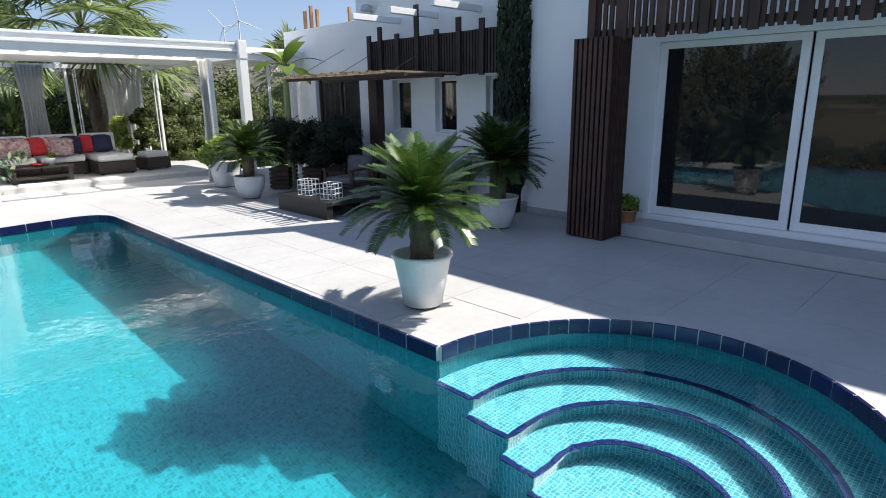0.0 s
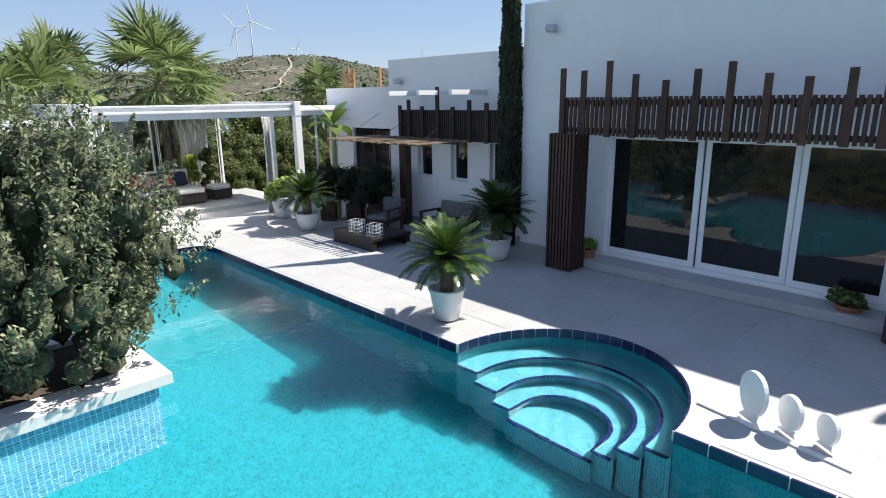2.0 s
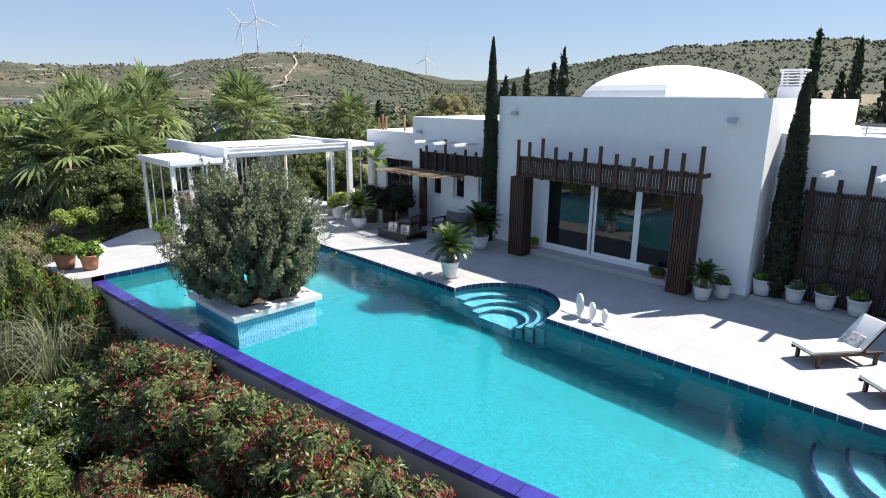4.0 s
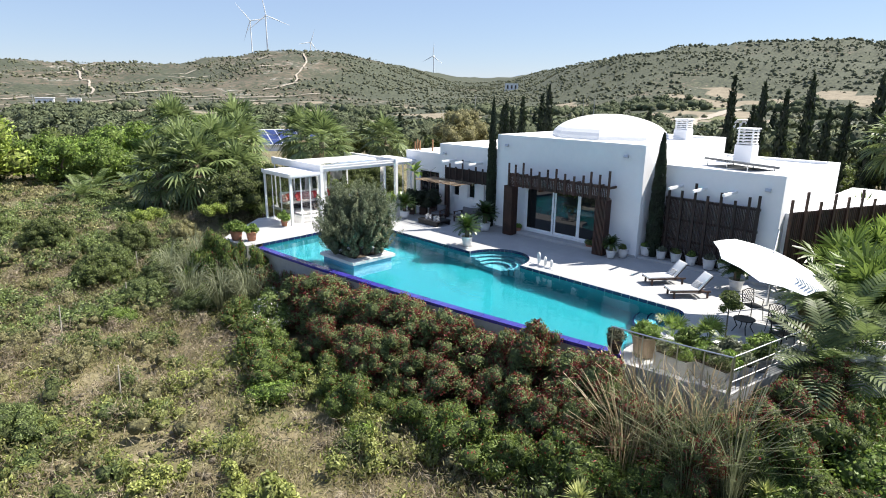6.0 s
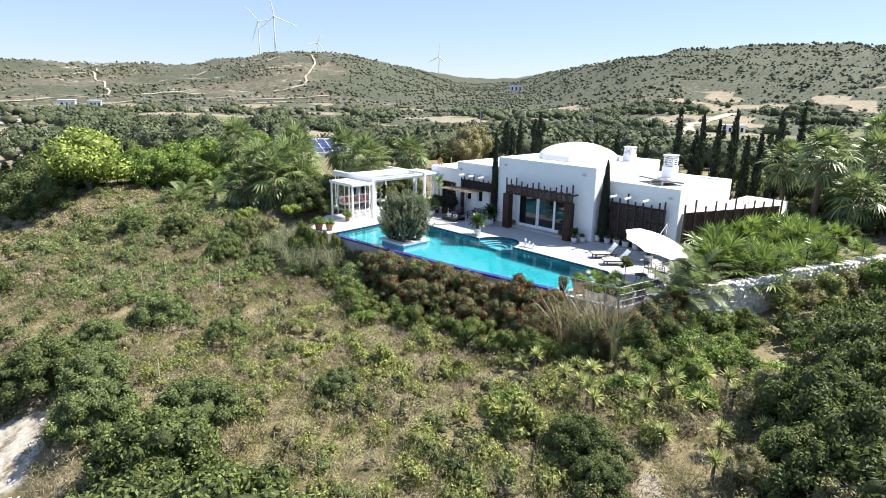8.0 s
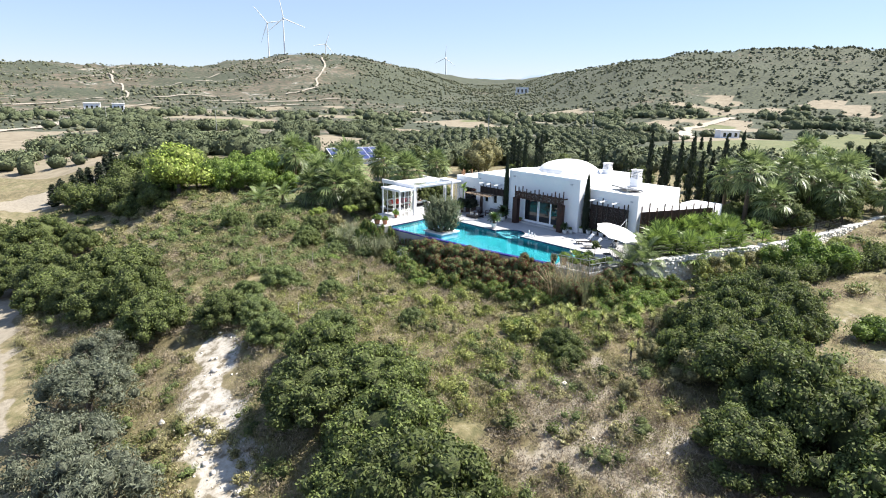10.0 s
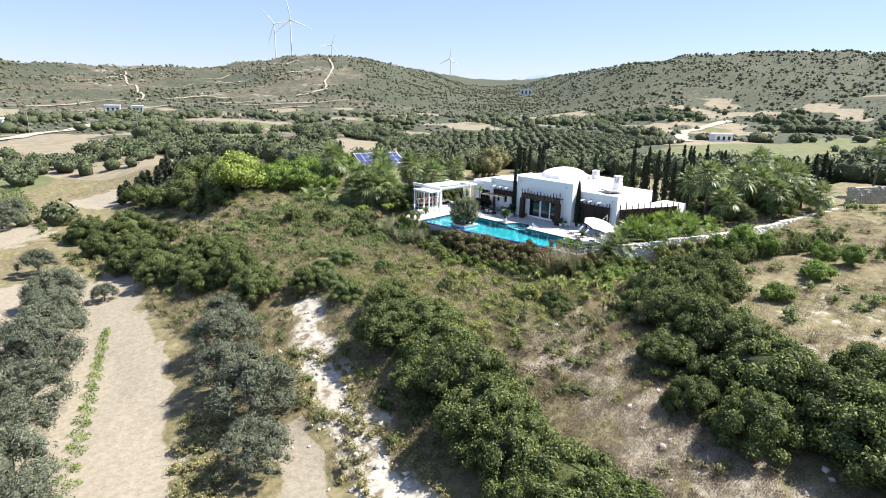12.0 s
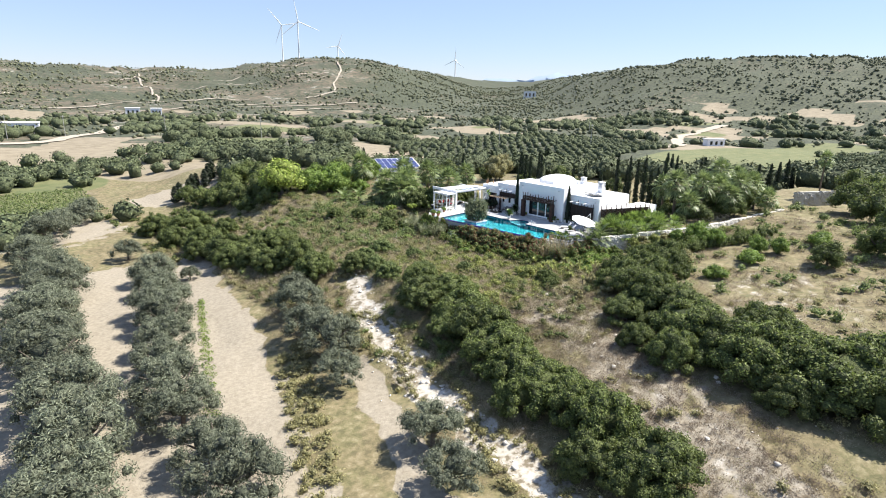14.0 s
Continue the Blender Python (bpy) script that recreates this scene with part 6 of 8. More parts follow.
YELLOW_HEDGE = bush_mesh("hedge_leaves", LIME, 0.6, 0.75, 1500, 0.09, 0.05, 190, 8)
for k, (x, y) in enumerate([(0.6 + 0.75 * k, 19.6 + 0.05 * k) for k in range(7)] + [(-2.7, 20.3), (-1.9, 20.6)] + [(20.6 + 1.0 * k, -4.5 - 0.5 * k) for k in range(5)]):
    b = thing("hedge_bush", "clipped yellow-green hedge bush", "hedge", "yellow hedge", (x, y, max(land(x, y), -0.2) if y > 0 else 0.2), k * 33)
    under_thing("foliage", YELLOW_HEDGE, b)


# ---- scrub, grass and far vegetation as uncounted stuff ----
def scatter_tufts(name, label, mat, spots, leaves, length, width, seed, up=0.9, fat=1.0):
    """Low tufts of thin leaves over the land, in one mesh. spots: x, y, radius, height."""
    rng = np.random.default_rng(seed)
    s = np.repeat(np.asarray(spots, dtype=float), leaves, axis=0)
    n = len(s)
    a, q = rng.random(n) * 6.283, np.sqrt(rng.random(n))
    h = rng.random(n) * np.sqrt(np.clip(1 - q ** 2 * 0.8, 0, 1))
    x, y = s[:, 0] + np.cos(a) * q * s[:, 2], s[:, 1] + np.sin(a) * q * s[:, 2]
    z = ground_z(x, y) + h * s[:, 3] * fat + 0.02
    nrm = np.stack([np.cos(a) * q, np.sin(a) * q, 0.5 + 0 * a], 1) + rng.normal(size=(n, 3)) * 0.5
    nrm /= np.linalg.norm(nrm, axis=1)[:, None]
    v, f = leaf_cards(np.stack([x, y, z], 1), nrm, length, width, rng, -up)
    ob = new(name, raw_mesh(name, v, f, mat))
    return tagged(ob, label, "scrub", kind="stuff")


def inside_built(x, y):
    return ((x > weir(np.clip((y + 5.9) / 17, 0, 1))[0] - 0.5) & (y > -6.5) & (y < 17) & (x < 19)) | ((x > 1.0) & (y > -10.5) & (y < -5) & (x < 22))


def spread(n, seed, x0, x1, y0, y1, rmin, rmax, hmin, hmax, keep):
    rng = np.random.default_rng(seed)
    x, y = rng.uniform(x0, x1, n), rng.uniform(y0, y1, n)
    ok = keep(x, y) & ~inside_built(x, y)
    x, y = x[ok], y[ok]
    return np.stack([x, y, rng.uniform(rmin, rmax, len(x)), rng.uniform(hmin, hmax, len(x))], 1)


def bare(x, y):
    """Ground that stays open: orchard soil, the chalk wash, tracks."""
    o = (x < -29.5 + 0.36 * (y - 8) * (y < 8)) & (y < 38)
    w = near_line(x, y, WASH) < 1.3
    t = (near_line(x, y, TRACK) < 3.3) | (near_line(x, y, PATHWAY) < 1.6)
    return o | w | t


hill_side = lambda x, y: ~bare(x, y) & (wave(x, y, 11, 41, 2) > -0.55)
scatter_tufts("dry_scrub", "brown dry thorny scrub tufts on the slope", DRY_SCRUB, spread(3000, 201, -30, 3, -30, 28, 0.35, 0.95, 0.35, 0.75, hill_side), 70, 0.27, 0.021, 202)
scatter_tufts("green_scrub", "olive-green low scrub on the slope", GREY_SCRUB, spread(2300, 203, -28, 3, -24, 28, 0.35, 0.9, 0.35, 0.8, hill_side), 74, 0.16, 0.031, 204)
scatter_tufts("yellow_scrub", "yellow-green leafy weeds on the slope", OCHRE_LEAF, spread(300, 205, -15, 0, -13, 12, 0.25, 0.55, 0.3, 0.55, hill_side), 80, 0.13, 0.040, 206)
scatter_tufts("bright_scrub", "fresh green leafy weeds on the slope", SLOPE_LEAF, spread(480, 207, -26, 3, -18, 24, 0.3, 0.7, 0.3, 0.7, hill_side), 90, 0.11, 0.036, 208)
south = lambda x, y: ~bare(x, y) & (wave(x, y, 8, 43, 2) > -0.25)
scatter_tufts("dry_grass_field", "sparse dry grass tufts on the southern slope", DRY_SCRUB, spread(2800, 209, -32, 40, -50, -15, 0.25, 0.7, 0.15, 0.35, south), 52, 0.22, 0.016, 210)
scatter_tufts("grey_weeds", "grey-green low weeds on the southern slope", GREY_SCRUB, spread(900, 211, -32, 45, -50, -13, 0.2, 0.6, 0.15, 0.35, south), 55, 0.12, 0.026, 212)
strip_ground = lambda x, y: near_line(x, y, DRY_STRIP) < 4.8
scatter_tufts("strip_heath", "low brown heath tufts on the pale strip", HEATH, spread(3600, 244, -27, -6, -48, -14, 0.22, 0.55, 0.18, 0.42, strip_ground), 40, 0.18, 0.028, 245)
scatter_tufts("southern_heath", "brown heath tufts on the southern ground", HEATH, spread(1500, 246, -4, 36, -44, -17, 0.25, 0.7, 0.15, 0.4, south), 40, 0.20, 0.028, 247)
north = lambda x, y: ~bare(x, y) & (wave(x, y, 10, 45, 2) > -0.3)
scatter_tufts("north_scrub", "dry scrub on the bank above the orchard", DRY_SCRUB, spread(800, 213, -30, -2, 24, 60, 0.3, 0.8, 0.2, 0.5, north), 60, 0.2, 0.025, 214)
scatter_tufts("north_weeds", "green weeds on the bank above the orchard", GREY_SCRUB, spread(800, 215, -30, 14, 18, 60, 0.3, 0.8, 0.25, 0.6, north), 60, 0.16, 0.032, 216)
row = np.array([(-32.2 - 0.26 * k + 0.35 * math.sin(k * 3.1), 17 - 0.8 * k, 0.35 + 0.2 * math.sin(k) ** 2, 0.35) for k in range(34)])
scatter_tufts("vine_row", "low green vine row between the orchard tracks", BRIGHT, row, 110, 0.14, 0.07, 217)


# tall dry grasses at the corner of the terrace
GRASS_SPOTS = [(0.0, -9.6), (-0.6, -7.4), (0.3, -6.9), (0.6, -7.6), (-0.1, -7.9), (0.8, -8.4), (0.3, -8.9), (1.0, -9.2), (-0.3, -8.8), (0.9, -7.0)]
for k, (x, y) in enumerate(GRASS_SPOTS):
    rng2 = np.random.default_rng(230 + k)
    pieces = []
    for j in range(190):
        a, lean = rng2.random() * 6.283, rng2.uniform(0.1, 0.8)
        h = rng2.uniform(1.3, 2.3) if j % 3 else rng2.uniform(2.2, 3.0)
        o = np.array([math.cos(a), math.sin(a), 0])
        b = o * rng2.uniform(0, 0.22)
        pieces.append(ribbon([b, b + o * lean * h * 0.25 + np.array([0, 0, h * 0.6]), b + o * lean * h * 0.8 + np.array([0, 0, h * (1 - 0.25 * lean)])], [0.010, 0.010, 0.018 if j % 3 == 0 else 0.003], np.array([-o[1], o[0], 0])))
    t = thing("tall_grass", "clump of tall dry plume grass below the terrace", "grass", "plume grasses", (x, y, land(x, y)))
    under_thing("blades", gather("grass_blades", pieces, DRY_GRASS if k % 2 else REED), t)
for k, (x, y) in enumerate([(-1.9, 9.2), (-1.6, 10.3), (-2.8, 9.8), (-1.7, 14.6), (-0.6, 15.6), (-2.6, 13.9), (-1.3, 11.5), (-1.2, 16.6), (-3.4, 11.6), (-2.9, 15.4)]):
    rng2 = np.random.default_rng(250 + k)
    pieces = []
    for j in range(160):
        a, lean, h = rng2.random() * 6.283, rng2.uniform(0.2, 0.9), rng2.uniform(1.8, 2.9)
        o = np.array([math.cos(a), math.sin(a), 0])
        pieces.append(ribbon([o * 0.1, o * lean * h * 0.35 + np.array([0, 0, h * 0.6]), o * lean * h * 0.9 + np.array([0, 0, h * (1 - 0.6 * lean)])], [0.02, 0.02, 0.003], np.array([-o[1], o[0], 0])))
    t = thing("tall_grass", "arching grey-green ornamental grass beside the pool", "grass", "ornamental grasses", (x, y, land(x, y)))
    under_thing("blades", gather("grass_blades", pieces, REED), t)


# rounded shrubs that cover the slope between the larger bushes
def scatter_bushes(name, label, mat, spots, leaves, length, width, seed):
    rng = np.random.default_rng(seed)
    sp = np.asarray(spots, dtype=float)
    n = len(sp)
    z = ground_z(sp[:, 0], sp[:, 1])
    lobes = 3
    a = rng.random((n, lobes)) * 6.283
    off = sp[:, 2:3] * rng.uniform(0.1, 0.6, (n, lobes))
    c = np.stack([sp[:, 0:1] + off * np.cos(a), sp[:, 1:2] + off * np.sin(a), z[:, None] + sp[:, 3:4] * rng.uniform(0.3, 0.55, (n, lobes)), sp[:, 2:3] * rng.uniform(0.45, 0.75, (n, lobes)), sp[:, 2:3] * rng.uniform(0.45, 0.75, (n, lobes)), sp[:, 3:4] * rng.uniform(0.4, 0.55, (n, lobes))], -1).reshape(-1, 6)
    pick = np.repeat(np.arange(n * lobes), leaves // lobes)
    d = rng.normal(size=(len(pick), 3))
    d[:, 2] += 0.35
    d /= np.linalg.norm(d, axis=1)[:, None]
    p = c[pick, :3] + d * c[pick, 3:] * rng.uniform(0.75, 1.12, (len(pick), 1))
    nrm = d + rng.normal(size=d.shape) * 0.5
    nrm /= np.linalg.norm(nrm, axis=1)[:, None]
    v, f = leaf_cards(p, nrm, length, width, rng, -0.4)
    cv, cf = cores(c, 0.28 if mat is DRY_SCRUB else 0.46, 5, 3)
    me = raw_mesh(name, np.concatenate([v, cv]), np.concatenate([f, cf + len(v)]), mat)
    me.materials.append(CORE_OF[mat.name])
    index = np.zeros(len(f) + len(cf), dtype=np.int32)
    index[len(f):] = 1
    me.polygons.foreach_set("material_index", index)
    return tagged(new(name, me), label, "scrub", kind="stuff")


bank = np.array([(-30.6 - 0.31 * (k % 44) + 1.2 * math.sin(k * 2.3), -2 - 0.75 * (k % 44), 0.5 + 0.45 * math.sin(k * 1.7) ** 2, 0.55) for k in range(150)])
scatter_bushes("bank_scrub", "brownish scrub on the bank beside the gravel path", GREY_SCRUB, bank, 110, 0.20, 0.05, 218)
wash_side = np.array([(-23.4 - 0.16 * (k % 40) + 1.6 * math.sin(k * 2.9), -2 - 0.85 * (k % 40), 0.35 + 0.4 * math.sin(k * 1.3) ** 2, 0.5) for k in range(120)])
scatter_bushes("wash_scrub", "mixed scrub along the chalk wash", GREY_SCRUB, wash_side, 110, 0.19, 0.055, 219)
wall_foot = np.array([(6 + 0.32 * (k % 60) + 0.5 * math.sin(k * 3.3), -13.4 - 0.135 * (k % 60) - 2.2 * abs(math.sin(k * 1.9)), 0.5 + 0.5 * math.sin(k) ** 2, 0.8 + 0.9 * math.sin(k * 2.2) ** 2) for k in range(150)])
scatter_bushes("wall_foot_scrub", "dark scrub at the foot of the stone wall", MASTIC, wall_foot, 120, 0.17, 0.07, 220)
plant_bush("corner_bush", "mixed green bush below the terrace corner", "shrub", "terrace corner bushes", [BRIGHTS[0], GREEN_HEDGE[0], BRIGHTS[1]], [(-0.4 + 1.15 * (k % 7) + 0.4 * math.sin(k * 3.7), -11.3 - 1.25 * (k // 7) - 0.5 * abs(math.sin(k * 1.7)), 0.65 + 0.4 * math.sin(k * 2.6) ** 2) for k in range(14)])
open_slope = lambda x, y: ~bare(x, y)
scatter_bushes("dry_bushes", "rounded brown dry bushes on the slope", DRY_SCRUB, spread(700, 221, -28, 2, -18, 26, 0.3, 0.75, 0.35, 0.75, open_slope), 150, 0.24, 0.014, 222)
scatter_bushes("olive_green_bushes", "rounded olive-green bushes on the slope", GREY_SCRUB, spread(520, 223, -28, 2, -20, 28, 0.35, 0.95, 0.4, 0.95, open_slope), 170, 0.12, 0.036, 224)
scatter_bushes("leafy_bushes", "fresh green leafy bushes on the slope", SLOPE_LEAF, spread(190, 225, -27, 2, -20, 26, 0.35, 0.95, 0.4, 1.0, open_slope), 210, 0.11, 0.045, 226)
scatter_bushes("dark_bushes", "dark green bushes on the slope", MASTIC, spread(130, 227, -28, 2, -22, 28, 0.45, 1.1, 0.5, 1.1, open_slope), 240, 0.11, 0.05, 228)
scatter_bushes("yellow_green_bushes", "yellow-green leafy bushes on the slope", OCHRE_LEAF, spread(150, 229, -15, -1, -14, 5, 0.4, 0.9, 0.45, 0.9, open_slope), 200, 0.13, 0.045, 230)
scatter_bushes("garden_edge_bushes", "fresh green bushes along the garden edge", SLOPE_LEAF, spread(260, 248, -15, 0, 12, 34, 0.45, 1.05, 0.5, 1.1, open_slope), 150, 0.15, 0.06, 249)
scatter_bushes("knoll_bushes", "grey-green bushes on the knoll beside the garden", GREY_SCRUB, spread(330, 235, -30, -3, 22, 48, 0.35, 1.0, 0.4, 0.9, open_slope), 110, 0.19, 0.065, 236)
scatter_bushes("knoll_dry_bushes", "dry brown bushes on the knoll beside the garden", DRY_SCRUB, spread(260, 237, -30, -3, 22, 48, 0.3, 0.8, 0.3, 0.7, open_slope), 96, 0.22, 0.04, 238)
scatter_bushes("bank_bushes", "mixed bushes on the banks and the southern ground", GREY_SCRUB, spread(520, 231, -30, 40, -48, -13, 0.3, 0.9, 0.25, 0.7, lambda x, y: ~bare(x, y) & (wave(x, y, 8, 43, 2) > 0.0)), 110, 0.18, 0.06, 232)
scatter_bushes("southern_green_bushes", "green bushes on the southern ground", SLOPE_LEAF, spread(110, 241, 2, 44, -44, -17, 0.5, 1.3, 0.5, 1.2, open_slope), 120, 0.20, 0.09, 242)
scatter_bushes("north_bushes", "dark bushes on the bank above the orchard", MASTIC, spread(560, 233, -30, 12, 20, 72, 0.5, 1.4, 0.5, 1.2, lambda x, y: ~bare(x, y) & (wave(x, y, 10, 45, 2) > -0.1)), 110, 0.24, 0.11, 234)

# ---- valley and hills ----
def in_fields(x, y):
    return (np.hypot((x + 20) * 0.85, y - 172) < 31) | (np.hypot((x - 180) * 0.45, y - 35) < 34) | (np.hypot((x + 38) * 1.1, (y - 92) * 0.75) < 12) | (np.hypot((x - 42) * 0.6, y - 176) < 12) | (np.hypot((x + 14) * 0.7, y - 82) < 8)


rng = np.random.default_rng(300)
N = 42000
a, r = np.radians(rng.uniform(0, 84, N)), 230 + 870 * np.sqrt(rng.random(N))
x, y = -52 + r * np.sin(a), -47 + r * np.cos(a)
dens = 0.35 + 0.6 * wave(x, y, 150, 301, 3) + 0.45 * ramp01((np.degrees(a) - 30) / 16)
keep = (rng.random(N) < dens) & ~in_fields(x, y) & ~((wave(x, y, 120, 31, 2) > 0.36) & (r < 560))
x, y, r = x[keep], y[keep], r[keep]
far_trees("hill_shrubs", "dark green shrubs dotting the valley and hills", HILL_SHRUB, x, y, 0.6 + 1.5 * rng.random(len(x)) ** 2.4, 302, 5, 2, 0.75)
# olive grove in rows beyond the villa
rx, ry = np.meshgrid(np.arange(70, 190, 4.6), np.arange(28, 150, 4.6))
rx, ry = rx.ravel() + rng.uniform(-0.7, 0.7, rx.size), ry.ravel() + rng.uniform(-0.7, 0.7, rx.size)
keep = (ry > 0.55 * rx - 35) & (ry < 1.5 * rx + 12) & (np.hypot((rx - 180) * 0.45, ry - 35) > 36)
far_trees("olive_grove", "rows of small olive trees in the valley", FAR_TREE, rx[keep], ry[keep], rng.uniform(1.3, 1.8, keep.sum()), 304, 6, 3, 0.85, 22)
# groves and single trees on the valley floor
N = 5200
a, r = np.radians(rng.uniform(0, 82, N)), 128 + 330 * rng.random(N)
mx, my = -52 + r * np.sin(a), -47 + r * np.cos(a)
keep = (wave(mx, my, 70, 47, 2) + 0.25 * wave(mx, my, 20, 48, 2) > 0.26) & ~((wave(mx, my, 120, 31, 2) > 0.2) & (r > 180)) & ~in_fields(mx, my) & ~((mx > 66) & (mx < 192) & (my > 24) & (my < 152) & (my > 0.55 * mx - 35) & (my < 1.5 * mx + 12)) & (np.abs(near_line(mx, my, [(178, 74), (205, 82), (235, 96), (262, 108), (298, 118)])) > 7) & (near_line(mx, my, [(-60, 200), (-12, 222), (20, 280), (60, 330)]) > 7)
mx, my, r = mx[keep], my[keep], r[keep]
size = rng.uniform(1.5, 3.6, len(mx)) ** 1.0
near = r < 270
far_trees("valley_trees", "clumps of dark trees in the valley", FAR_TREE, mx[near], my[near], size[near], 305, 6, 4, 0.85, 110)
far_trees("distant_trees", "distant dark trees in the valley", FAR_TREE, mx[~near], my[~near], size[~near] * 1.1, 306, 7, 4, 0.8, 26)
# dense bands of trees round the orchard and behind the garden
bands = [([(-52, 118), (-27, 123), (-8, 118), (14, 132), (34, 146)], 11, 120), ([(-36, 150), (-4, 140), (26, 158)], 5, 34), ([(40, 205), (90, 215), (140, 200)], 9, 90), ([(-46, 62), (-40, 74), (-28, 70)], 4, 16), ([(100, -30), (150, -8), (210, 4)], 12, 150), ([(60, -28), (90, -22), (120, -20)], 9, 60), ([(250, 170), (310, 190), (360, 150)], 16, 130), ([(190, 2), (260, 0), (330, 40)], 12, 110), ([(20, 72), (40, 66), (62, 58)], 8, 50)]
bx, by = [], []
for line, wide, count in bands:
    for k in range(count):
        j = rng.integers(len(line) - 1)
        u = rng.random()
        bx.append(line[j][0] + (line[j + 1][0] - line[j][0]) * u + rng.normal() * wide * 0.6)
        by.append(line[j][1] + (line[j + 1][1] - line[j][1]) * u + rng.normal() * wide * 0.6)
bx, by = np.array(bx), np.array(by)
far_trees("tree_bands", "dense bands of dark rounded trees in the valley", FAR_TREE, bx, by, rng.uniform(1.3, 2.7, len(bx)), 307, 6, 4, 0.85, 120)
crop = np.array([(-48 + 1.3 * (k % 16) + 0.3 * math.sin(k), 80 + 1.6 * (k // 16), 0.7, 0.5) for k in range(240)])
scatter_tufts("crop_rows", "bright green crop rows beside the orchard", SLOPE_LEAF, crop, 26, 0.45, 0.16, 308)

# ---- pavilion ----
pav = thing("garden_pavilion", "white flat-roofed glazed garden pavilion", "pavilion")
part("roof", box(4.57, 9.42, 15.2, 17.3, 2.66, 2.90, 0.012), WHITE_PAINT, pav)
for k in range(8):
    x = 4.62 + 0.68 * k
    part("rafter", box(x - 0.03, x + 0.03, 13.62, 15.198, 2.74, 2.86, 0.004), WHITE_PAINT, pav)
    if k < 7:
        lid = part("roof_pane", box(x + 0.005, x + 0.675, 13.62, 15.198, 2.864, 2.874), PANE, pav, "clear glass roof pane")
        lid.visible_shadow = False
part("head_rail", box(4.58, 9.42, 18.38, 18.5, 2.58, 2.68, 0.006), WHITE_PAINT, pav)
part("roof", box(2.62, 4.37, 13.48, 16.4, 2.44, 2.64, 0.012), WHITE_PAINT, pav, "lower white roof over the glazed bay")
part("eave_trim", box(2.58, 4.37, 13.43, 13.478, 2.50, 2.67, 0.008), WHITE_PAINT, pav)
part("eave_trim", box(2.57, 2.618, 13.43, 16.4, 2.50, 2.67, 0.008), WHITE_PAINT, pav)
part("roof", box(9.63, 11.2, 13.7, 16.4, 2.66, 2.86, 0.012), WHITE_PAINT, pav)
for x in (4.38, 9.43):
    part("portal_beam", box(x, x + 0.19, 13.42, 18.7, 2.62, 3.0, 0.01), WHITE_PAINT, pav)
    part("post", box(x + 0.005, x + 0.185, 13.43, 13.61, 0.0, 2.62, 0.008), WHITE_PAINT, pav)
    part("slim_post", box(x + 0.065, x + 0.125, 18.5, 18.56, 0.0, 2.62, 0.006), WHITE_PAINT, pav)
part("fascia", box(4.58, 9.42, 13.55, 13.618, 2.62, 2.93, 0.006), WHITE_PAINT, pav)
part("gutter", box(4.58, 9.42, 13.48, 13.548, 2.76, 2.82, 0.01), WHITE_PAINT, pav)
part("drip_edge", box(4.58, 9.42, 13.50, 13.548, 2.90, 2.95, 0.008), WHITE_PAINT, pav)
part("fascia", box(9.63, 11.0, 13.62, 13.698, 2.62, 2.88, 0.006), WHITE_PAINT, pav)
part("gutter", box(9.63, 11.0, 13.56, 13.618, 2.74, 2.80, 0.01), WHITE_PAINT, pav)
for x, y in ((8.85, 13.72), (2.66, 13.55), (2.66, 16.25), (4.2, 16.25), (10.9, 13.8)):
    part("slim_post", box(x, x + 0.10, y, y + 0.10, 0.0, 2.45 if x < 4.3 else 2.67, 0.006), WHITE_PAINT, pav)
for x in (5.6, 7.3, 9.0):
    part("slim_post", box(x, x + 0.06, 18.4, 18.46, 0.1, 2.67, 0.004), WHITE_PAINT, pav)


def pane(x0, y0, x1, y1, z0, z1, frame=True):
    """A frameless upright sheet of glass with a thin edge profile."""
    d = Vector((x1 - x0, y1 - y0, 0))
    ang = math.degrees(math.atan2(d.y, d.x))
    g = part("glass_pane", box(0, d.length, -0.005, 0.005, z0, z1), PANE, pav, "clear glass pane")
    g.matrix_basis = pose(x0, y0, 0, 0, 0, ang)
    g.visible_shadow = False
    if frame:
        e = part("edge_profile", add_box(box(-0.012, 0.012, -0.014, 0.014, z0, z1), d.length - 0.012, d.length + 0.012, -0.014, 0.014, z0, z1), WHITE_PAINT, g)


for k in range(3):
    pane(2.71, 13.7 + 0.92 * k, 2.71, 14.58 + 0.92 * k, 0.05, 2.44)
    pane(2.80 + 0.53 * k, 13.6, 3.29 + 0.53 * k, 13.6, 0.05, 2.44)
for k in range(2):
    pane(9.7 + 0.6 * k, 13.8, 10.26 + 0.6 * k, 13.8, 0.05, 2.64)
for k in range(5):
    pane(4.7 + 0.95 * k, 18.44, 5.6 + 0.95 * k, 18.44, 0.12, 2.64)
# stacked folding panes beside the bay
for k in range(6):
    pane(4.64 + 0.055 * k, 13.7, 4.70 + 0.055 * k, 14.3, 0.06, 2.6)

floor2 = tagged(mesh_ob("floor", box(4.3, 10.2, 15.42, 18.9, -0.05, 0.11, 0.01), STONE_DECK), "pale stone raised pavilion floor", "floor", kind="structure")


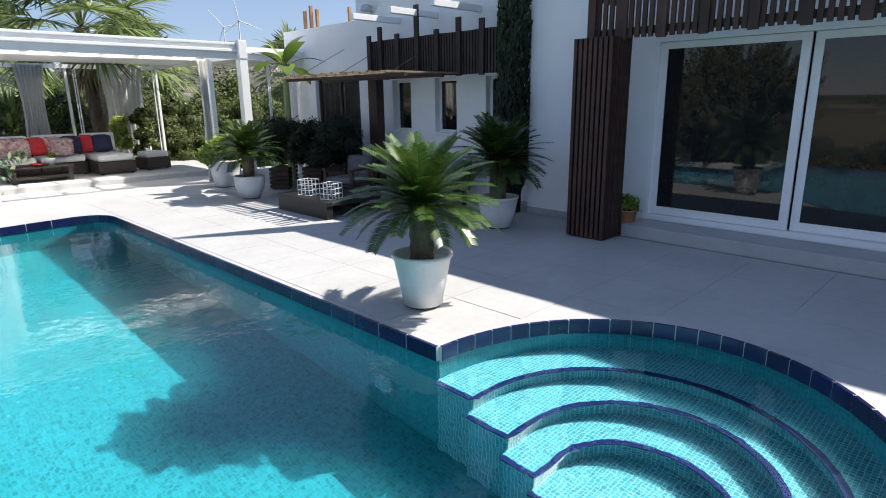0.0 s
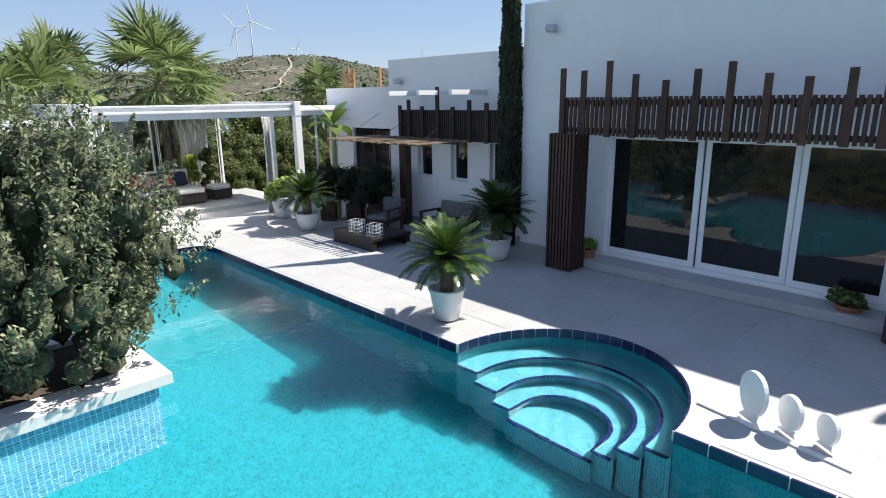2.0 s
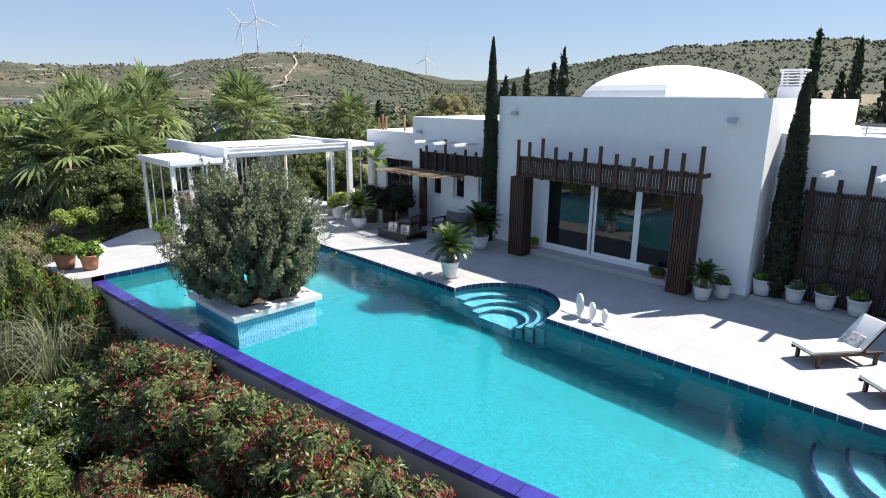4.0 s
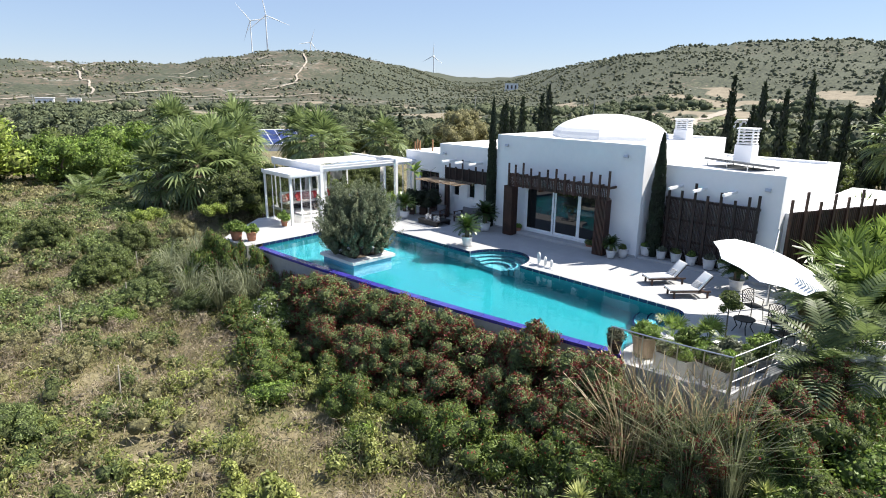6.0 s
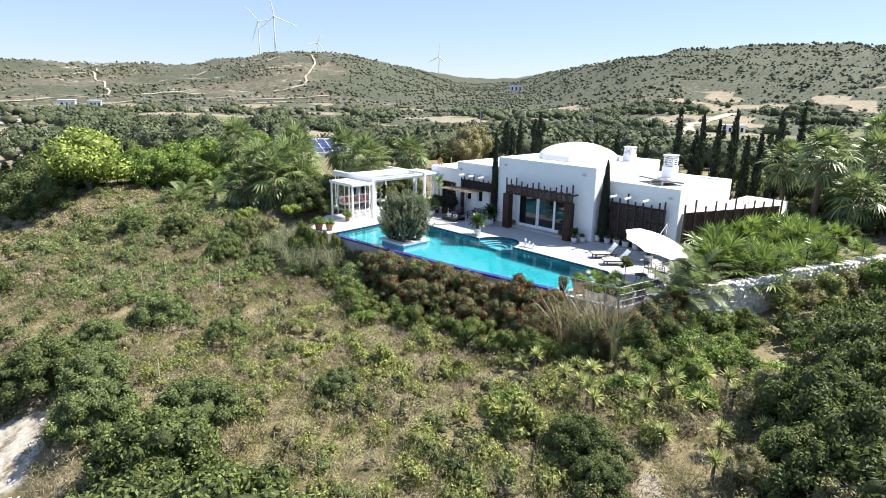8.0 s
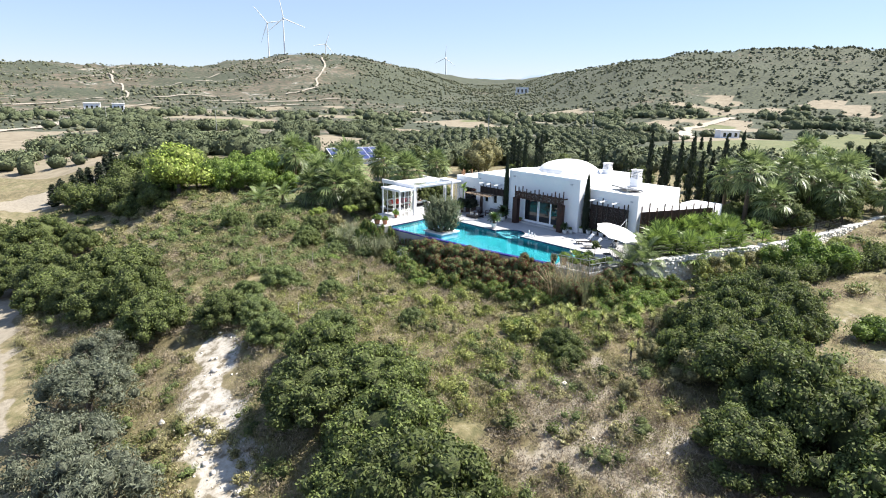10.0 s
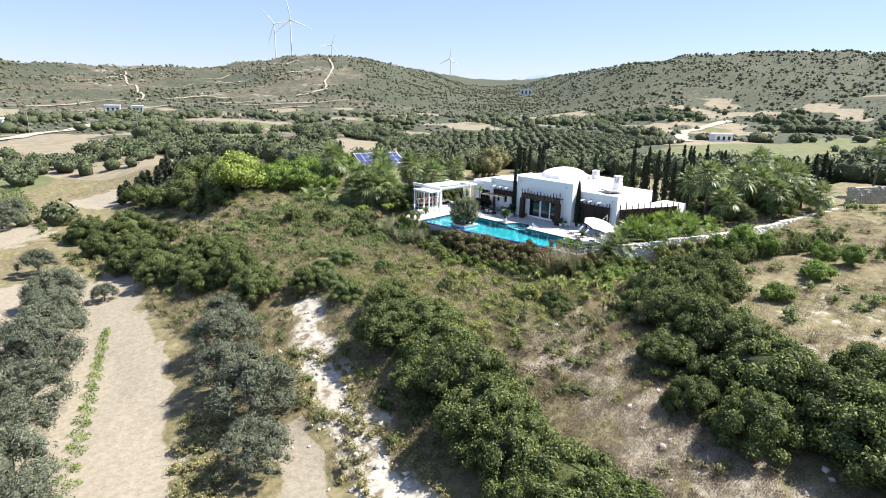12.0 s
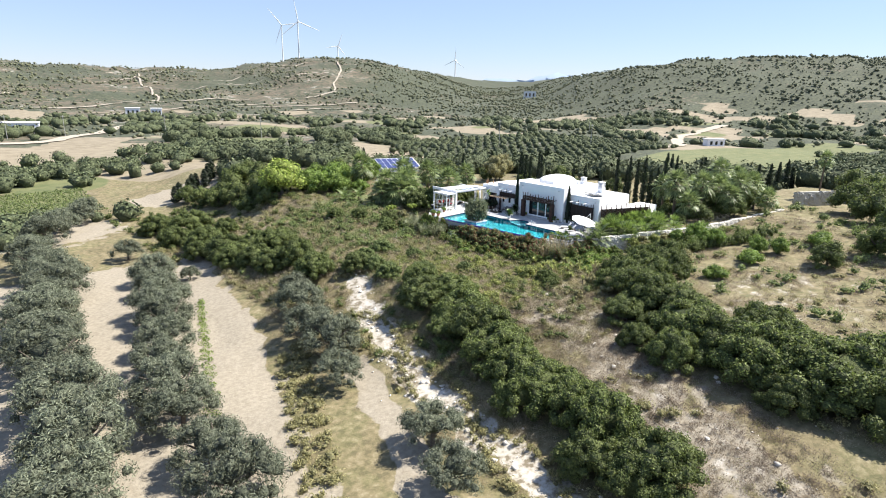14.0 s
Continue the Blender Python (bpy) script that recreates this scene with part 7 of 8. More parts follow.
def curtain(x, y, w, h, z=0.12, turn=0):
    c = bmesh.new()
    n = 26
    rows = []
    for j in range(7):
        u = j / 6
        gatherness = 1.0 - 0.45 * math.sin(math.pi * min(1, u * 1.2)) * 0.6
        rows.append([c.verts.new(((k / n - 0.5) * w * gatherness, 0.045 * math.sin(k * 1.9 + 0.4 * j), h * (1 - u))) for k in range(n + 1)])
    for a, b in zip(rows, rows[1:]):
        for k in range(n):
            c.faces.new((a[k], a[k + 1], b[k + 1], b[k]))
    ext = bmesh.ops.extrude_face_region(c, geom=c.faces[:])
    bmesh.ops.translate(c, vec=(0, 0.006, 0), verts=[e for e in ext["geom"] if isinstance(e, bmesh.types.BMVert)])
    ob = mesh_ob("curtain", c, CURTAIN, True)
    ob.matrix_basis = pose(x, y, z, 0, 0, turn)
    tagged(ob, "white sheer curtain tied beside a post", "curtain", "pavilion curtains")


curtain(6.55, 18.32, 0.62, 2.52)
curtain(8.55, 18.30, 1.1, 2.52)
curtain(8.9, 14.0, 0.30, 2.6, 0.02)
curtain(4.98, 14.6, 0.35, 2.6, 0.02, 70)


# ---- pavilion furniture ----
def pillow(bm_mat, parent, x, y, z, s=0.42, lean=62, turn=0, name="pillow"):
    b = bmesh.new()
    bmesh.ops.create_uvsphere(b, u_segments=14, v_segments=9, radius=0.5)
    for v in b.verts:
        q = v.co
        r = max(abs(q.x), abs(q.y)) / (math.hypot(q.x, q.y) + 1e-6)
        q.x, q.y, q.z = q.x / max(0.72, r) * s * 1.02, q.y / max(0.72, r) * s * 1.02, q.z * s * 0.42
    ob = mesh_ob(name, b, bm_mat, True)
    ob.matrix_basis = pose(x, y, z, lean, 0, turn)
    return ob


def sofa_unit(x, y, w, d, turn=0, back=True, label="dark wicker sofa unit with off-white cushions"):
    s = thing("wicker_sofa", label, "sofa", "pavilion sofas", (x, y, 0.11), turn)
    part("base", box(-w / 2, w / 2, -d / 2, d / 2, 0.03, 0.30, 0.02), WICKER, s)
    part("seat_cushion", box(-w / 2 + 0.03, w / 2 - 0.03, -d / 2 + 0.02, d / 2 - 0.06, 0.301, 0.45, 0.05), CUSHION, s, "", True)
    if back:
        part("backrest", box(-w / 2, w / 2, d / 2 - 0.10, d / 2, 0.30, 0.70, 0.03), WICKER, s)
        part("back_cushion", box(-w / 2 + 0.03, w / 2 - 0.03, d / 2 - 0.32, d / 2 - 0.11, 0.451, 0.92, 0.07), CUSHION, s, "", True)
    for sx in (-1, 1):
        for sy in (-1, 1):
            part("foot", box(sx * (w / 2 - 0.08) - 0.03, sx * (w / 2 - 0.08) + 0.03, sy * (d / 2 - 0.08) - 0.03, sy * (d / 2 - 0.08) + 0.03, 0, 0.03), DARK_WOOD, s)


for k in range(1, 4):
    sofa_unit(3.75 + 0.98 * k, 17.45, 0.96, 0.92)
sofa_unit(7.62, 17.15, 0.82, 1.55, 0, True, "dark wicker chaise sofa end with white cushion")
sofa_unit(8.6, 16.9, 0.62, 0.55, 10, False, "small wicker footstool with white cushion")
CLOTHS = [PATTERN, RED_CLOTH, PATTERN, RED_CLOTH, PATTERN, RED_CLOTH, PATTERN, PATTERN, RED_CLOTH, PATTERN, NAVY_CLOTH, RED_CLOTH, NAVY_CLOTH]
CLOTHS += [PATTERN, RED_CLOTH, PATTERN, PATTERN]
for k, c in enumerate(CLOTHS):
    if k < 3:
        continue
    names = {id(RED_CLOTH): "plain red scatter cushion on the sofa", id(PATTERN): "patterned scatter cushion on the sofa", id(NAVY_CLOTH): "navy blue scatter cushion on the sofa"}
    ob = pillow(c, None, 3.6 + 0.33 * k if k < 13 else 4.2 + 0.83 * (k - 13), (17.22 if k < 13 else 17.02) + 0.05 * math.sin(k * 3), 0.80 if k < 13 else 0.77, 0.44, 64, 22 * math.sin(k * 5), "scatter_cushion")
    tagged(ob, names[id(c)], "cushion", "sofa cushions")

table = thing("coffee_table", "low dark wicker coffee table with a glass top", "table", at=(6.05, 16.35, 0.11))
part("lower_shelf", box(-0.55, 0.55, -0.3, 0.3, 0.08, 0.14, 0.01), WICKER, table)
part("tabletop", box(-0.6, 0.6, -0.35, 0.35, 0.30, 0.34, 0.01), WICKER, table)
for sx in (-0.52, 0.52):
    for sy in (-0.27, 0.27):
        part("leg", box(sx - 0.04, sx + 0.04, sy - 0.04, sy + 0.04, 0, 0.30), WICKER, table)
vase = thing("flower_pot", "small white pot with yellow-green flowers on the table", "flower pot", at=(6.3, 16.35, 0.45))
part("pot", lathe([(0.06, 0), (0.085, 0.12), (0.08, 0.14), (0.07, 0.135)]), WHITE_POT, vase, "", True)
under_thing("flowers", bush_mesh("posy", LIME, 0.11, 0.16, 260, 0.04, 0.03, 31, 6), vase, (0, 0, 0.13))
bowl = thing("red_bowl", "shallow red bowl on the coffee table", "bowl", at=(6.0, 16.15, 0.45))
part("bowl", lathe([(0.05, 0), (0.14, 0.05), (0.15, 0.06), (0.13, 0.055)]), RED_CLOTH, bowl, "", True)


# ---- potted plants ----
def pot(parent, r, h, mat, taper=0.74, bulge=0.0):
    prof = [(r * taper, 0.02), (r * (taper + (1 - taper) * 0.5 + bulge), h * 0.5), (r * (1.0 + bulge * 0.4), h * 0.93), (r * 1.06, h * 0.94), (r * 1.06, h), (r * 0.94, h), (r * 0.92, h * 0.90)]
    part("pot", lathe(prof, 28), mat, parent, "", True)
    part("soil", lathe([(r * 0.915, h * 0.86), (r * 0.915, h * 0.895)], 20), SOIL, parent)
    part("foot", lathe([(r * taper * 0.9, 0.0), (r * taper * 0.9, 0.021)], 16), SOIL, parent)


SAGOS = [feather_crown("sago_crown", SAGO, 400 + k, 62, 0.74, 4, 82, 1.05, 40, 0.10, 0.015) for k in range(2)]


def sago(x, y, r, h, size, k, mat=WHITE_POT, bulge=0.0, label="sago palm in a white tapered pot on the deck", z=0.0):
    t = thing("potted_sago", label, "potted plant", "potted sago palms", (x, y, z), k * 80)
    pot(t, r, h, mat, 0.68, bulge)
    part("trunk", trunk_bm(0.50 * size, 0.105 * size, 0.115 * size, 0, 6), PALM_BARK, t, "", True).matrix_basis = pose(0, 0, h * 0.88)
    ob = under_thing("crown", SAGOS[k % 2], t)
    ob.matrix_basis = Matrix.Translation((0, 0, h * 0.9 + 0.44 * size)) @ Matrix.Scale(size, 4)


sago(6.54, 4.74, 0.25, 0.47, 0.95, 0)
sago(9.42, 6.28, 0.27, 0.44, 1.05, 1, WHITE_POT, 0.06, "sago palm in a rounded white pot by the wall")
sago(8.33, 11.30, 0.26, 0.42, 0.95, 2, WHITE_POT, 0.16, "sago palm in a round-bellied white urn")
sago(9.75, -0.68, 0.21, 0.36, 0.62, 3, WHITE_POT, 0.0, "small sago palm in a white pot by the column")
sago(9.38, -5.94, 0.26, 0.42, 0.95, 4, WHITE_POT, 0.0, "spiky palm in a white pot beside the loungers")


def leafy_pot(x, y, r, h, mat, leaf_mat, lr, lh, n, seed, label, group="potted shrubs", z=0.0, ll=0.09, lw=0.05):
    t = thing("potted_shrub", label, "potted plant", group, (x, y, z), seed * 31)
    pot(t, r, h, mat)
    under_thing("foliage", bush_mesh("pot_leaves", leaf_mat, lr, lh, n, ll, lw, seed, 11), t, (0, 0, h * 0.85))


leafy_pot(8.74, 13.15, 0.32, 0.56, WHITE_POT, LIME, 0.50, 0.66, 2400, 41, "lime-green leafy shrub in a white pot", ll=0.11, lw=0.07)
leafy_pot(10.25, 4.80, 0.14, 0.32, TERRACOTTA, BRIGHT, 0.22, 0.26, 420, 42, "small flowering plant in a terracotta pot by the doors")
leafy_pot(10.28, 0.72, 0.17, 0.24, TERRACOTTA, MASTIC, 0.26, 0.26, 420, 43, "dark plant in a low terracotta bowl by the doors")
for k, (x, y, r) in enumerate([(10.25, -0.95, .17), (10.95, -1.62, .18), (10.9, -2.34, .16), (10.92, -2.96, .17), (10.95, -3.58, .17), (10.9, -4.32, .19), (10.95, -4.86, .17), (10.9, -6.62, .26)]):
    leafy_pot(x, y, r * 1.3, r * 2.3, WHITE_POT, (MASTIC, BRIGHT, OLIVE)[k % 3], r * 1.35, r * 1.7, 520, 50 + k, "green plant in a white pot along the wing wall", "wall pots", 0.0 if k == 0 else 0.10)
tagged(mesh_ob("plinth", box(10.55, 11.49, -6.9, -1.45, 0.0, 0.10, 0.01), STONE_DECK), "low pale stone plinth along the wing", "plinth", kind="structure")
leafy_pot(1.86, -6.42, 0.33, 0.62, material("sandy terracotta", (0.36, 0.25, 0.17), (0.48, 0.36, 0.26), 3, 0.85, bump=0.1), BRIGHT, 0.40, 0.42, 1900, 61, "large pale terracotta pot with bright green grass", ll=0.2, lw=0.025)
leafy_pot(1.45, -5.80, 0.20, 0.34, IRON, OLIVE, 0.30, 0.50, 800, 62, "dark pot with a grey-green shrub at the pool corner", ll=0.12, lw=0.03)
leafy_pot(-0.75, 12.55, 0.28, 0.45, TERRACOTTA, BRIGHT, 0.48, 0.62, 1700, 63, "terracotta pot with a bushy green plant")
leafy_pot(-0.28, 12.0, 0.24, 0.42, TERRACOTTA, BRIGHT, 0.36, 0.5, 1200, 64, "terracotta pot with a green plant beside the pool")
leafy_pot(2.35, 13.75, 0.17, 0.32, TERRACOTTA, BRIGHT, 0.34, 0.62, 800, 65, "terracotta pot with a tall green plant at the pavilion", ll=0.22, lw=0.05)
for k, (x, y) in enumerate([(9.45, 12.0), (9.9, 11.5), (10.3, 11.1), (9.8, 10.55)]):
    t = thing("planter_box", "dark slatted wooden planter with dense shrubs", "planter", "lounge planters", (x, y, 0), 40)
    for j in range(5):
        part("slat", box(-0.3, 0.3, -0.2, 0.2, 0.03 + 0.085 * j, 0.095 + 0.085 * j, 0.006), DARK_WOOD, t)
    part("liner", box(-0.27, 0.27, -0.17, 0.17, 0.0, 0.44), SOIL, t)
    under_thing("foliage", bush_mesh("planter_leaves", CYPRESS, 0.62, 1.15, 3400, 0.13, 0.020, 66 + k, 14), t, (0, 0, 0.4))

banana = thing("banana_plant", "banana plant with broad light green leaves", "plant", at=(9.55, 11.85, 0.35))
part("stem", rod((0, 0, -0.35), (0.03, 0.02, 2.05), 0.085, 0.055), material("banana stem", (0.18, 0.22, 0.09), (0.30, 0.33, 0.16), 8, 0.6), banana)
pieces = []
for k in range(9):
    yaw, rise = k * 2.4, math.radians(86 - 9 * k)
    out = np.array([math.cos(yaw), math.sin(yaw), 0])
    sd = np.array([-math.sin(yaw), math.cos(yaw), 0])
    pts, p, ang = [np.array([0.03, 0.02, 2.0])], np.array([0.03, 0.02, 2.0]), rise
    for j in range(7):
        p = p + (out * math.cos(ang) + np.array([0, 0, math.sin(ang)])) * 0.13
        ang -= 0.20
        pts.append(p)
    pieces.append(ribbon(pts, [0.02, 0.05, 0.24, 0.31, 0.32, 0.28, 0.17, 0.01], sd))
under_thing("leaves", gather("banana_leaves", pieces, BRIGHT), banana)

# plants round the pavilion's far side
SPIKY = rosette("spiky_head", PALM_LEAF, 410, 60, 0.95, 0.06, 0.3)
for k, (x, y, s, z) in enumerate([(5.0, 19.6, 1.5, 0.3), (5.9, 19.9, 1.2, 0.1), (7.6, 19.4, 0.9, 0.0), (8.2, 19.5, 1.0, 0.0), (4.2, 20.2, 1.4, 0.2), (6.4, 20.6, 1.6, 0.8), (3.6, 18.6, 0.8, -0.2)]):
    t = thing("spiky_plant", "spiky dark green dracaena behind the pavilion", "plant", "spiky plants", (x, y, z - 0.3), k * 50)
    part("stem", rod((0, 0, -0.6), (0, 0, 0.5), 0.07, 0.05), BARK, t)
    under_thing("leaves", SPIKY, t).matrix_basis = Matrix.Scale(s, 4)
plant_bush("dark_hedge_shrub", "dense dark shrub behind the pavilion", "shrub", "pavilion hedge", MASTICS, [(3.6, 21.4, .75), (5.6, 21.8, .8), (7.6, 21.6, .8), (9.6, 21.2, .8), (11.2, 20.6, .8), (12.7, 19.2, .75), (10.2, 23.4, .9), (13.8, 21.8, .9)], -0.3)
plant_bush("pavilion_shrub", "leafy shrub behind the pavilion glass", "shrub", "pavilion shrubs", BRIGHTS + MASTICS[:1], [(4.4, 20.6, .8), (6.4, 21.2, .9), (8.4, 21.4, .75), (10.4, 20.8, .8), (12.0, 20.0, .8), (7.4, 19.8, .6), (5.4, 19.6, .7), (9.3, 19.6, .9), (10.4, 19.4, .5), (11.3, 18.9, .6), (8.6, 20.4, .7), (3.2, 21.0, .8), (12.4, 17.2, .6), (10.9, 21.5, .6), (5.4, 22.0, .9), (7.0, 22.6, .6)], -0.3)
leafy_pot(8.25, 17.95, 0.2, 0.3, TERRACOTTA, LIME, 0.36, 1.15, 1300, 71, "yellow-green conifer in a terracotta pot by the sofa", ll=0.14, lw=0.03, z=0.11)
leafy_pot(8.75, 17.75, 0.2, 0.3, TERRACOTTA, MASTIC, 0.4, 1.3, 1500, 72, "tall dark leafy plant beside the sofa", ll=0.14, lw=0.07, z=0.11)

# ---- shaded lounge by the wing ----
shade = thing("stick_canopy", "flat canopy of thin dark sticks over the lounge", "canopy")
for y in (8.3, 9.7, 11.0):
    part("wire", rod((9.22, y, 2.12), (10.4, y, 2.70), 0.005, seg=5), IRON, shade)
    part("bracket", box(10.02, 10.41, y - 0.02, y + 0.02, 2.09, 2.13), DARK_WOOD, shade)
for x in (9.22, 10.0):
    part("beam", box(x - 0.03, x + 0.03, 7.9, 11.2, 2.08, 2.13), DARK_WOOD, shade)
me = None
for k in range(22):
    m = pose(9.75, 7.95 + 0.15 * k, 2.145, 0, 1.2 * math.sin(k * 3), 2.5 * math.sin(k * 7))
    if me is None:
        ob = part("stick", box(-0.88, 0.62, -0.022, 0.022, -0.012, 0.012), material("weathered cane", (0.11, 0.075, 0.050), (0.28, 0.21, 0.14), 9, 0.8, spread=0.3), shade, "weathered pale cane")
        ob.matrix_basis, me = m, ob.data
    else:
        shared("stick", me, shade, m)
bench = thing("low_table", "wide low dark wooden lounge table", "table", at=(8.60, 9.17, 0))
part("tabletop", box(-0.52, 0.52, -0.72, 0.72, 0.20, 0.27, 0.008), BLACK_WOOD, bench)
for sx in (-0.46, 0.46):
    part("leg_board", box(sx - 0.05, sx + 0.05, -0.70, 0.70, 0, 0.20), BLACK_WOOD, bench)


def wire_lantern(x, y, z, s):
    l = thing("wire_lantern", "small white wire cube lantern on the table", "lantern", "wire lanterns", (x, y, z), 15)
    for a in (-1, 1):
        for j in range(4):
            q = -s / 2 + s * j / 3
            part("wire", rod((q, a * s / 2, 0), (q, a * s / 2, s), 0.005, seg=5), WHITE_PAINT, l)
            part("wire", rod((a * s / 2, q, 0), (a * s / 2, q, s), 0.005, seg=5), WHITE_PAINT, l)
            part("wire", rod((-s / 2, a * s / 2, s * j / 3), (s / 2, a * s / 2, s * j / 3), 0.005, seg=5), WHITE_PAINT, l)
            part("wire", rod((a * s / 2, -s / 2, s * j / 3), (a * s / 2, s / 2, s * j / 3), 0.005, seg=5), WHITE_PAINT, l)


wire_lantern(8.35, 9.35, 0.271, 0.24)
wire_lantern(8.35, 8.72, 0.271, 0.24)


def lounge_chair(x, y, turn, w=0.66):
    c = thing("lounge_chair", "dark wooden lounge chair with grey cushions", "chair", "lounge chairs", (x, y, 0), turn)
    part("seat", box(-w / 2, w / 2, -0.33, 0.33, 0.24, 0.29, 0.008), DARK_WOOD, c)
    part("seat_cushion", box(-w / 2 + 0.04, w / 2 - 0.04, -0.31, 0.27, 0.291, 0.40, 0.04), CUSHION_GREY, c, "", True)
    part("backrest", box(-w / 2, w / 2, 0.30, 0.36, 0.29, 0.78, 0.008, pose(0, 0, 0, -8, 0, 0)), DARK_WOOD, c)
    part("back_cushion", box(-w / 2 + 0.07, w / 2 - 0.07, 0.16, 0.28, 0.42, 0.80, 0.05, pose(0, 0.02, 0, -10, 0, 0)), CUSHION_GREY, c, "grey cushion", True)
    for sx in (-1, 1):
        part("armrest", box(sx * (w / 2 - 0.03) - 0.035, sx * (w / 2 - 0.03) + 0.035, -0.33, 0.33, 0.52, 0.56, 0.006), DARK_WOOD, c)
        for sy in (-0.28, 0.28):
            part("leg", box(sx * (w / 2 - 0.03) - 0.03, sx * (w / 2 - 0.03) + 0.03, sy - 0.03, sy + 0.03, 0, 0.52), DARK_WOOD, c)


lounge_chair(9.55, 9.9, -75)
lounge_chair(10.1, 8.35, -90, 1.15)

# ---- sun deck ----
def lounger(x, y, turn):
    s = thing("sun_lounger", "dark wooden sun lounger with white cushion and towel", "lounger", "sun loungers", (x, y, 0), turn)
    s.matrix_basis = pose(x, y, 0, 0, 0, turn) @ Matrix.Scale(0.84, 4)
    part("frame", add_box(box(-0.95, 0.75, -0.33, -0.27, 0.24, 0.31, 0.006), -0.95, 0.75, 0.27, 0.33, 0.24, 0.31, 0.006), DARK_WOOD, s)
    for k in range(9):
        part("slat", box(-0.92 + 0.17 * k, -0.82 + 0.17 * k, -0.268, 0.268, 0.27, 0.29), DARK_WOOD, s)
    for lx in (-0.78, 0.62):
        for ly in (-0.30, 0.30):
            part("leg", box(lx - 0.035, lx + 0.035, ly - 0.03, ly + 0.03, 0, 0.24), DARK_WOOD, s)
    part("mattress", box(-0.97, 0.25, -0.31, 0.31, 0.311, 0.39, 0.03), CANVAS, s, "white lounger cushion", True)
    m = Matrix.Translation((0.25, 0, 0.32)) @ pose(0, 0, 0, 0, -50, 0)
    part("backrest_frame", box(0, 0.78, -0.32, 0.32, -0.03, 0.0, 0.006, m), DARK_WOOD, s)
    part("back_cushion", box(0.0, 0.80, -0.31, 0.31, 0.002, 0.08, 0.03, m), CANVAS, s, "white lounger cushion", True)
    part("towel", box(-0.18, 0.30, -0.22, 0.22, 0.085, 0.15, 0.03, m), TOWEL, s, "grey and white patterned towel", True)


lounger(8.28, -3.86, -36)
lounger(7.52, -5.10, -40)

par = thing("parasol", "large tilted white canvas parasol", "parasol", at=(6.4, -7.75, 0))
tilt = Matrix.Translation((0, 0, 1.96)) @ pose(0, 0, 0, 17.5, -3, 12)
can = bmesh.new()
top = can.verts.new((0, 0, 0.34))
outer = []
for k in range(8):
    a = k * math.pi / 4
    r = 1.62
    outer.append(can.verts.new((r * math.cos(a), r * math.sin(a), -0.04)))
mids = []
for k in range(8):
    a = (k + 0.5) * math.pi / 4
    mids.append(can.verts.new((1.47 * math.cos(a), 1.47 * math.sin(a), 0.0)))
for k in range(8):
    can.faces.new((top, outer[k], mids[k]))
    can.faces.new((top, mids[k], outer[(k + 1) % 8]))
ext = bmesh.ops.extrude_face_region(can, geom=can.faces[:])
bmesh.ops.translate(can, vec=(0, 0, -0.012), verts=[e for e in ext["geom"] if isinstance(e, bmesh.types.BMVert)])
bmesh.ops.recalc_face_normals(can, faces=can.faces)
bmesh.ops.transform(can, matrix=tilt, verts=can.verts)
part("canopy", can, CANVAS, par)
hubp = tilt @ Vector((0, 0, 0.3))
part("pole", rod((1.9, 0.4, 0.08), (1.9, 0.4, 2.65), 0.035), STEEL, par, "grey metal side pole")
part("arm", rod((1.9, 0.4, 2.6), hubp, 0.025), STEEL, par)
part("base_plate", box(1.55, 2.25, 0.05, 0.75, 0.0, 0.08, 0.01), CONCRETE, par)
for k in range(8):
    a = k * math.pi / 4
    part("rib", rod(tilt @ Vector((0, 0, 0.30)), tilt @ Vector((1.58 * math.cos(a), 1.58 * math.sin(a), -0.065)), 0.010, seg=5), STEEL, par)


def iron_chair(x, y, turn):
    c = thing("iron_chair", "black wrought iron garden chair with lattice back", "chair", "garden chairs", (x, y, 0), turn)
    seat = box(-0.22, 0.22, -0.22, 0.22, 0.42, 0.445, 0.01)
    part("seat", seat, IRON, c)
    for sx in (-0.2, 0.2):
        part("leg", rod((sx, -0.2, 0.42), (sx * 1.15, -0.25, 0), 0.014, 0.011), IRON, c)
        part("leg", rod((sx, 0.2, 0.42), (sx * 1.15, 0.27, 0), 0.014, 0.011), IRON, c)
        part("armrest", add_rod(rod((sx * 1.12, 0.2, 0.66), (sx * 1.12, -0.18, 0.66), 0.013), (sx * 1.12, -0.18, 0.66), (sx, -0.16, 0.44), 0.012), IRON, c)
    back = bmesh.new()
    for k in range(7):
        q = -0.21 + 0.07 * k
        add_rod(back, (q, 0.21, 0.47), (max(-0.21, min(0.21, q + 0.21)), 0.27, 0.47 + 0.38 * min(1, (0.21 - q) / 0.21)), 0.008, seg=5)
        add_rod(back, (q, 0.21, 0.47), (max(-0.21, min(0.21, q - 0.21)), 0.27, 0.47 + 0.38 * min(1, (q + 0.21) / 0.21)), 0.008, seg=5)
    for a, b in (((-0.21, 0.20, 0.44), (-0.21, 0.27, 0.84)), ((0.21, 0.20, 0.44), (0.21, 0.27, 0.84)), ((-0.21, 0.27, 0.84), (0, 0.28, 0.90)), ((0, 0.28, 0.90), (0.21, 0.27, 0.84))):
        add_rod(back, a, b, 0.014, seg=6)
    part("backrest", back, IRON, c)


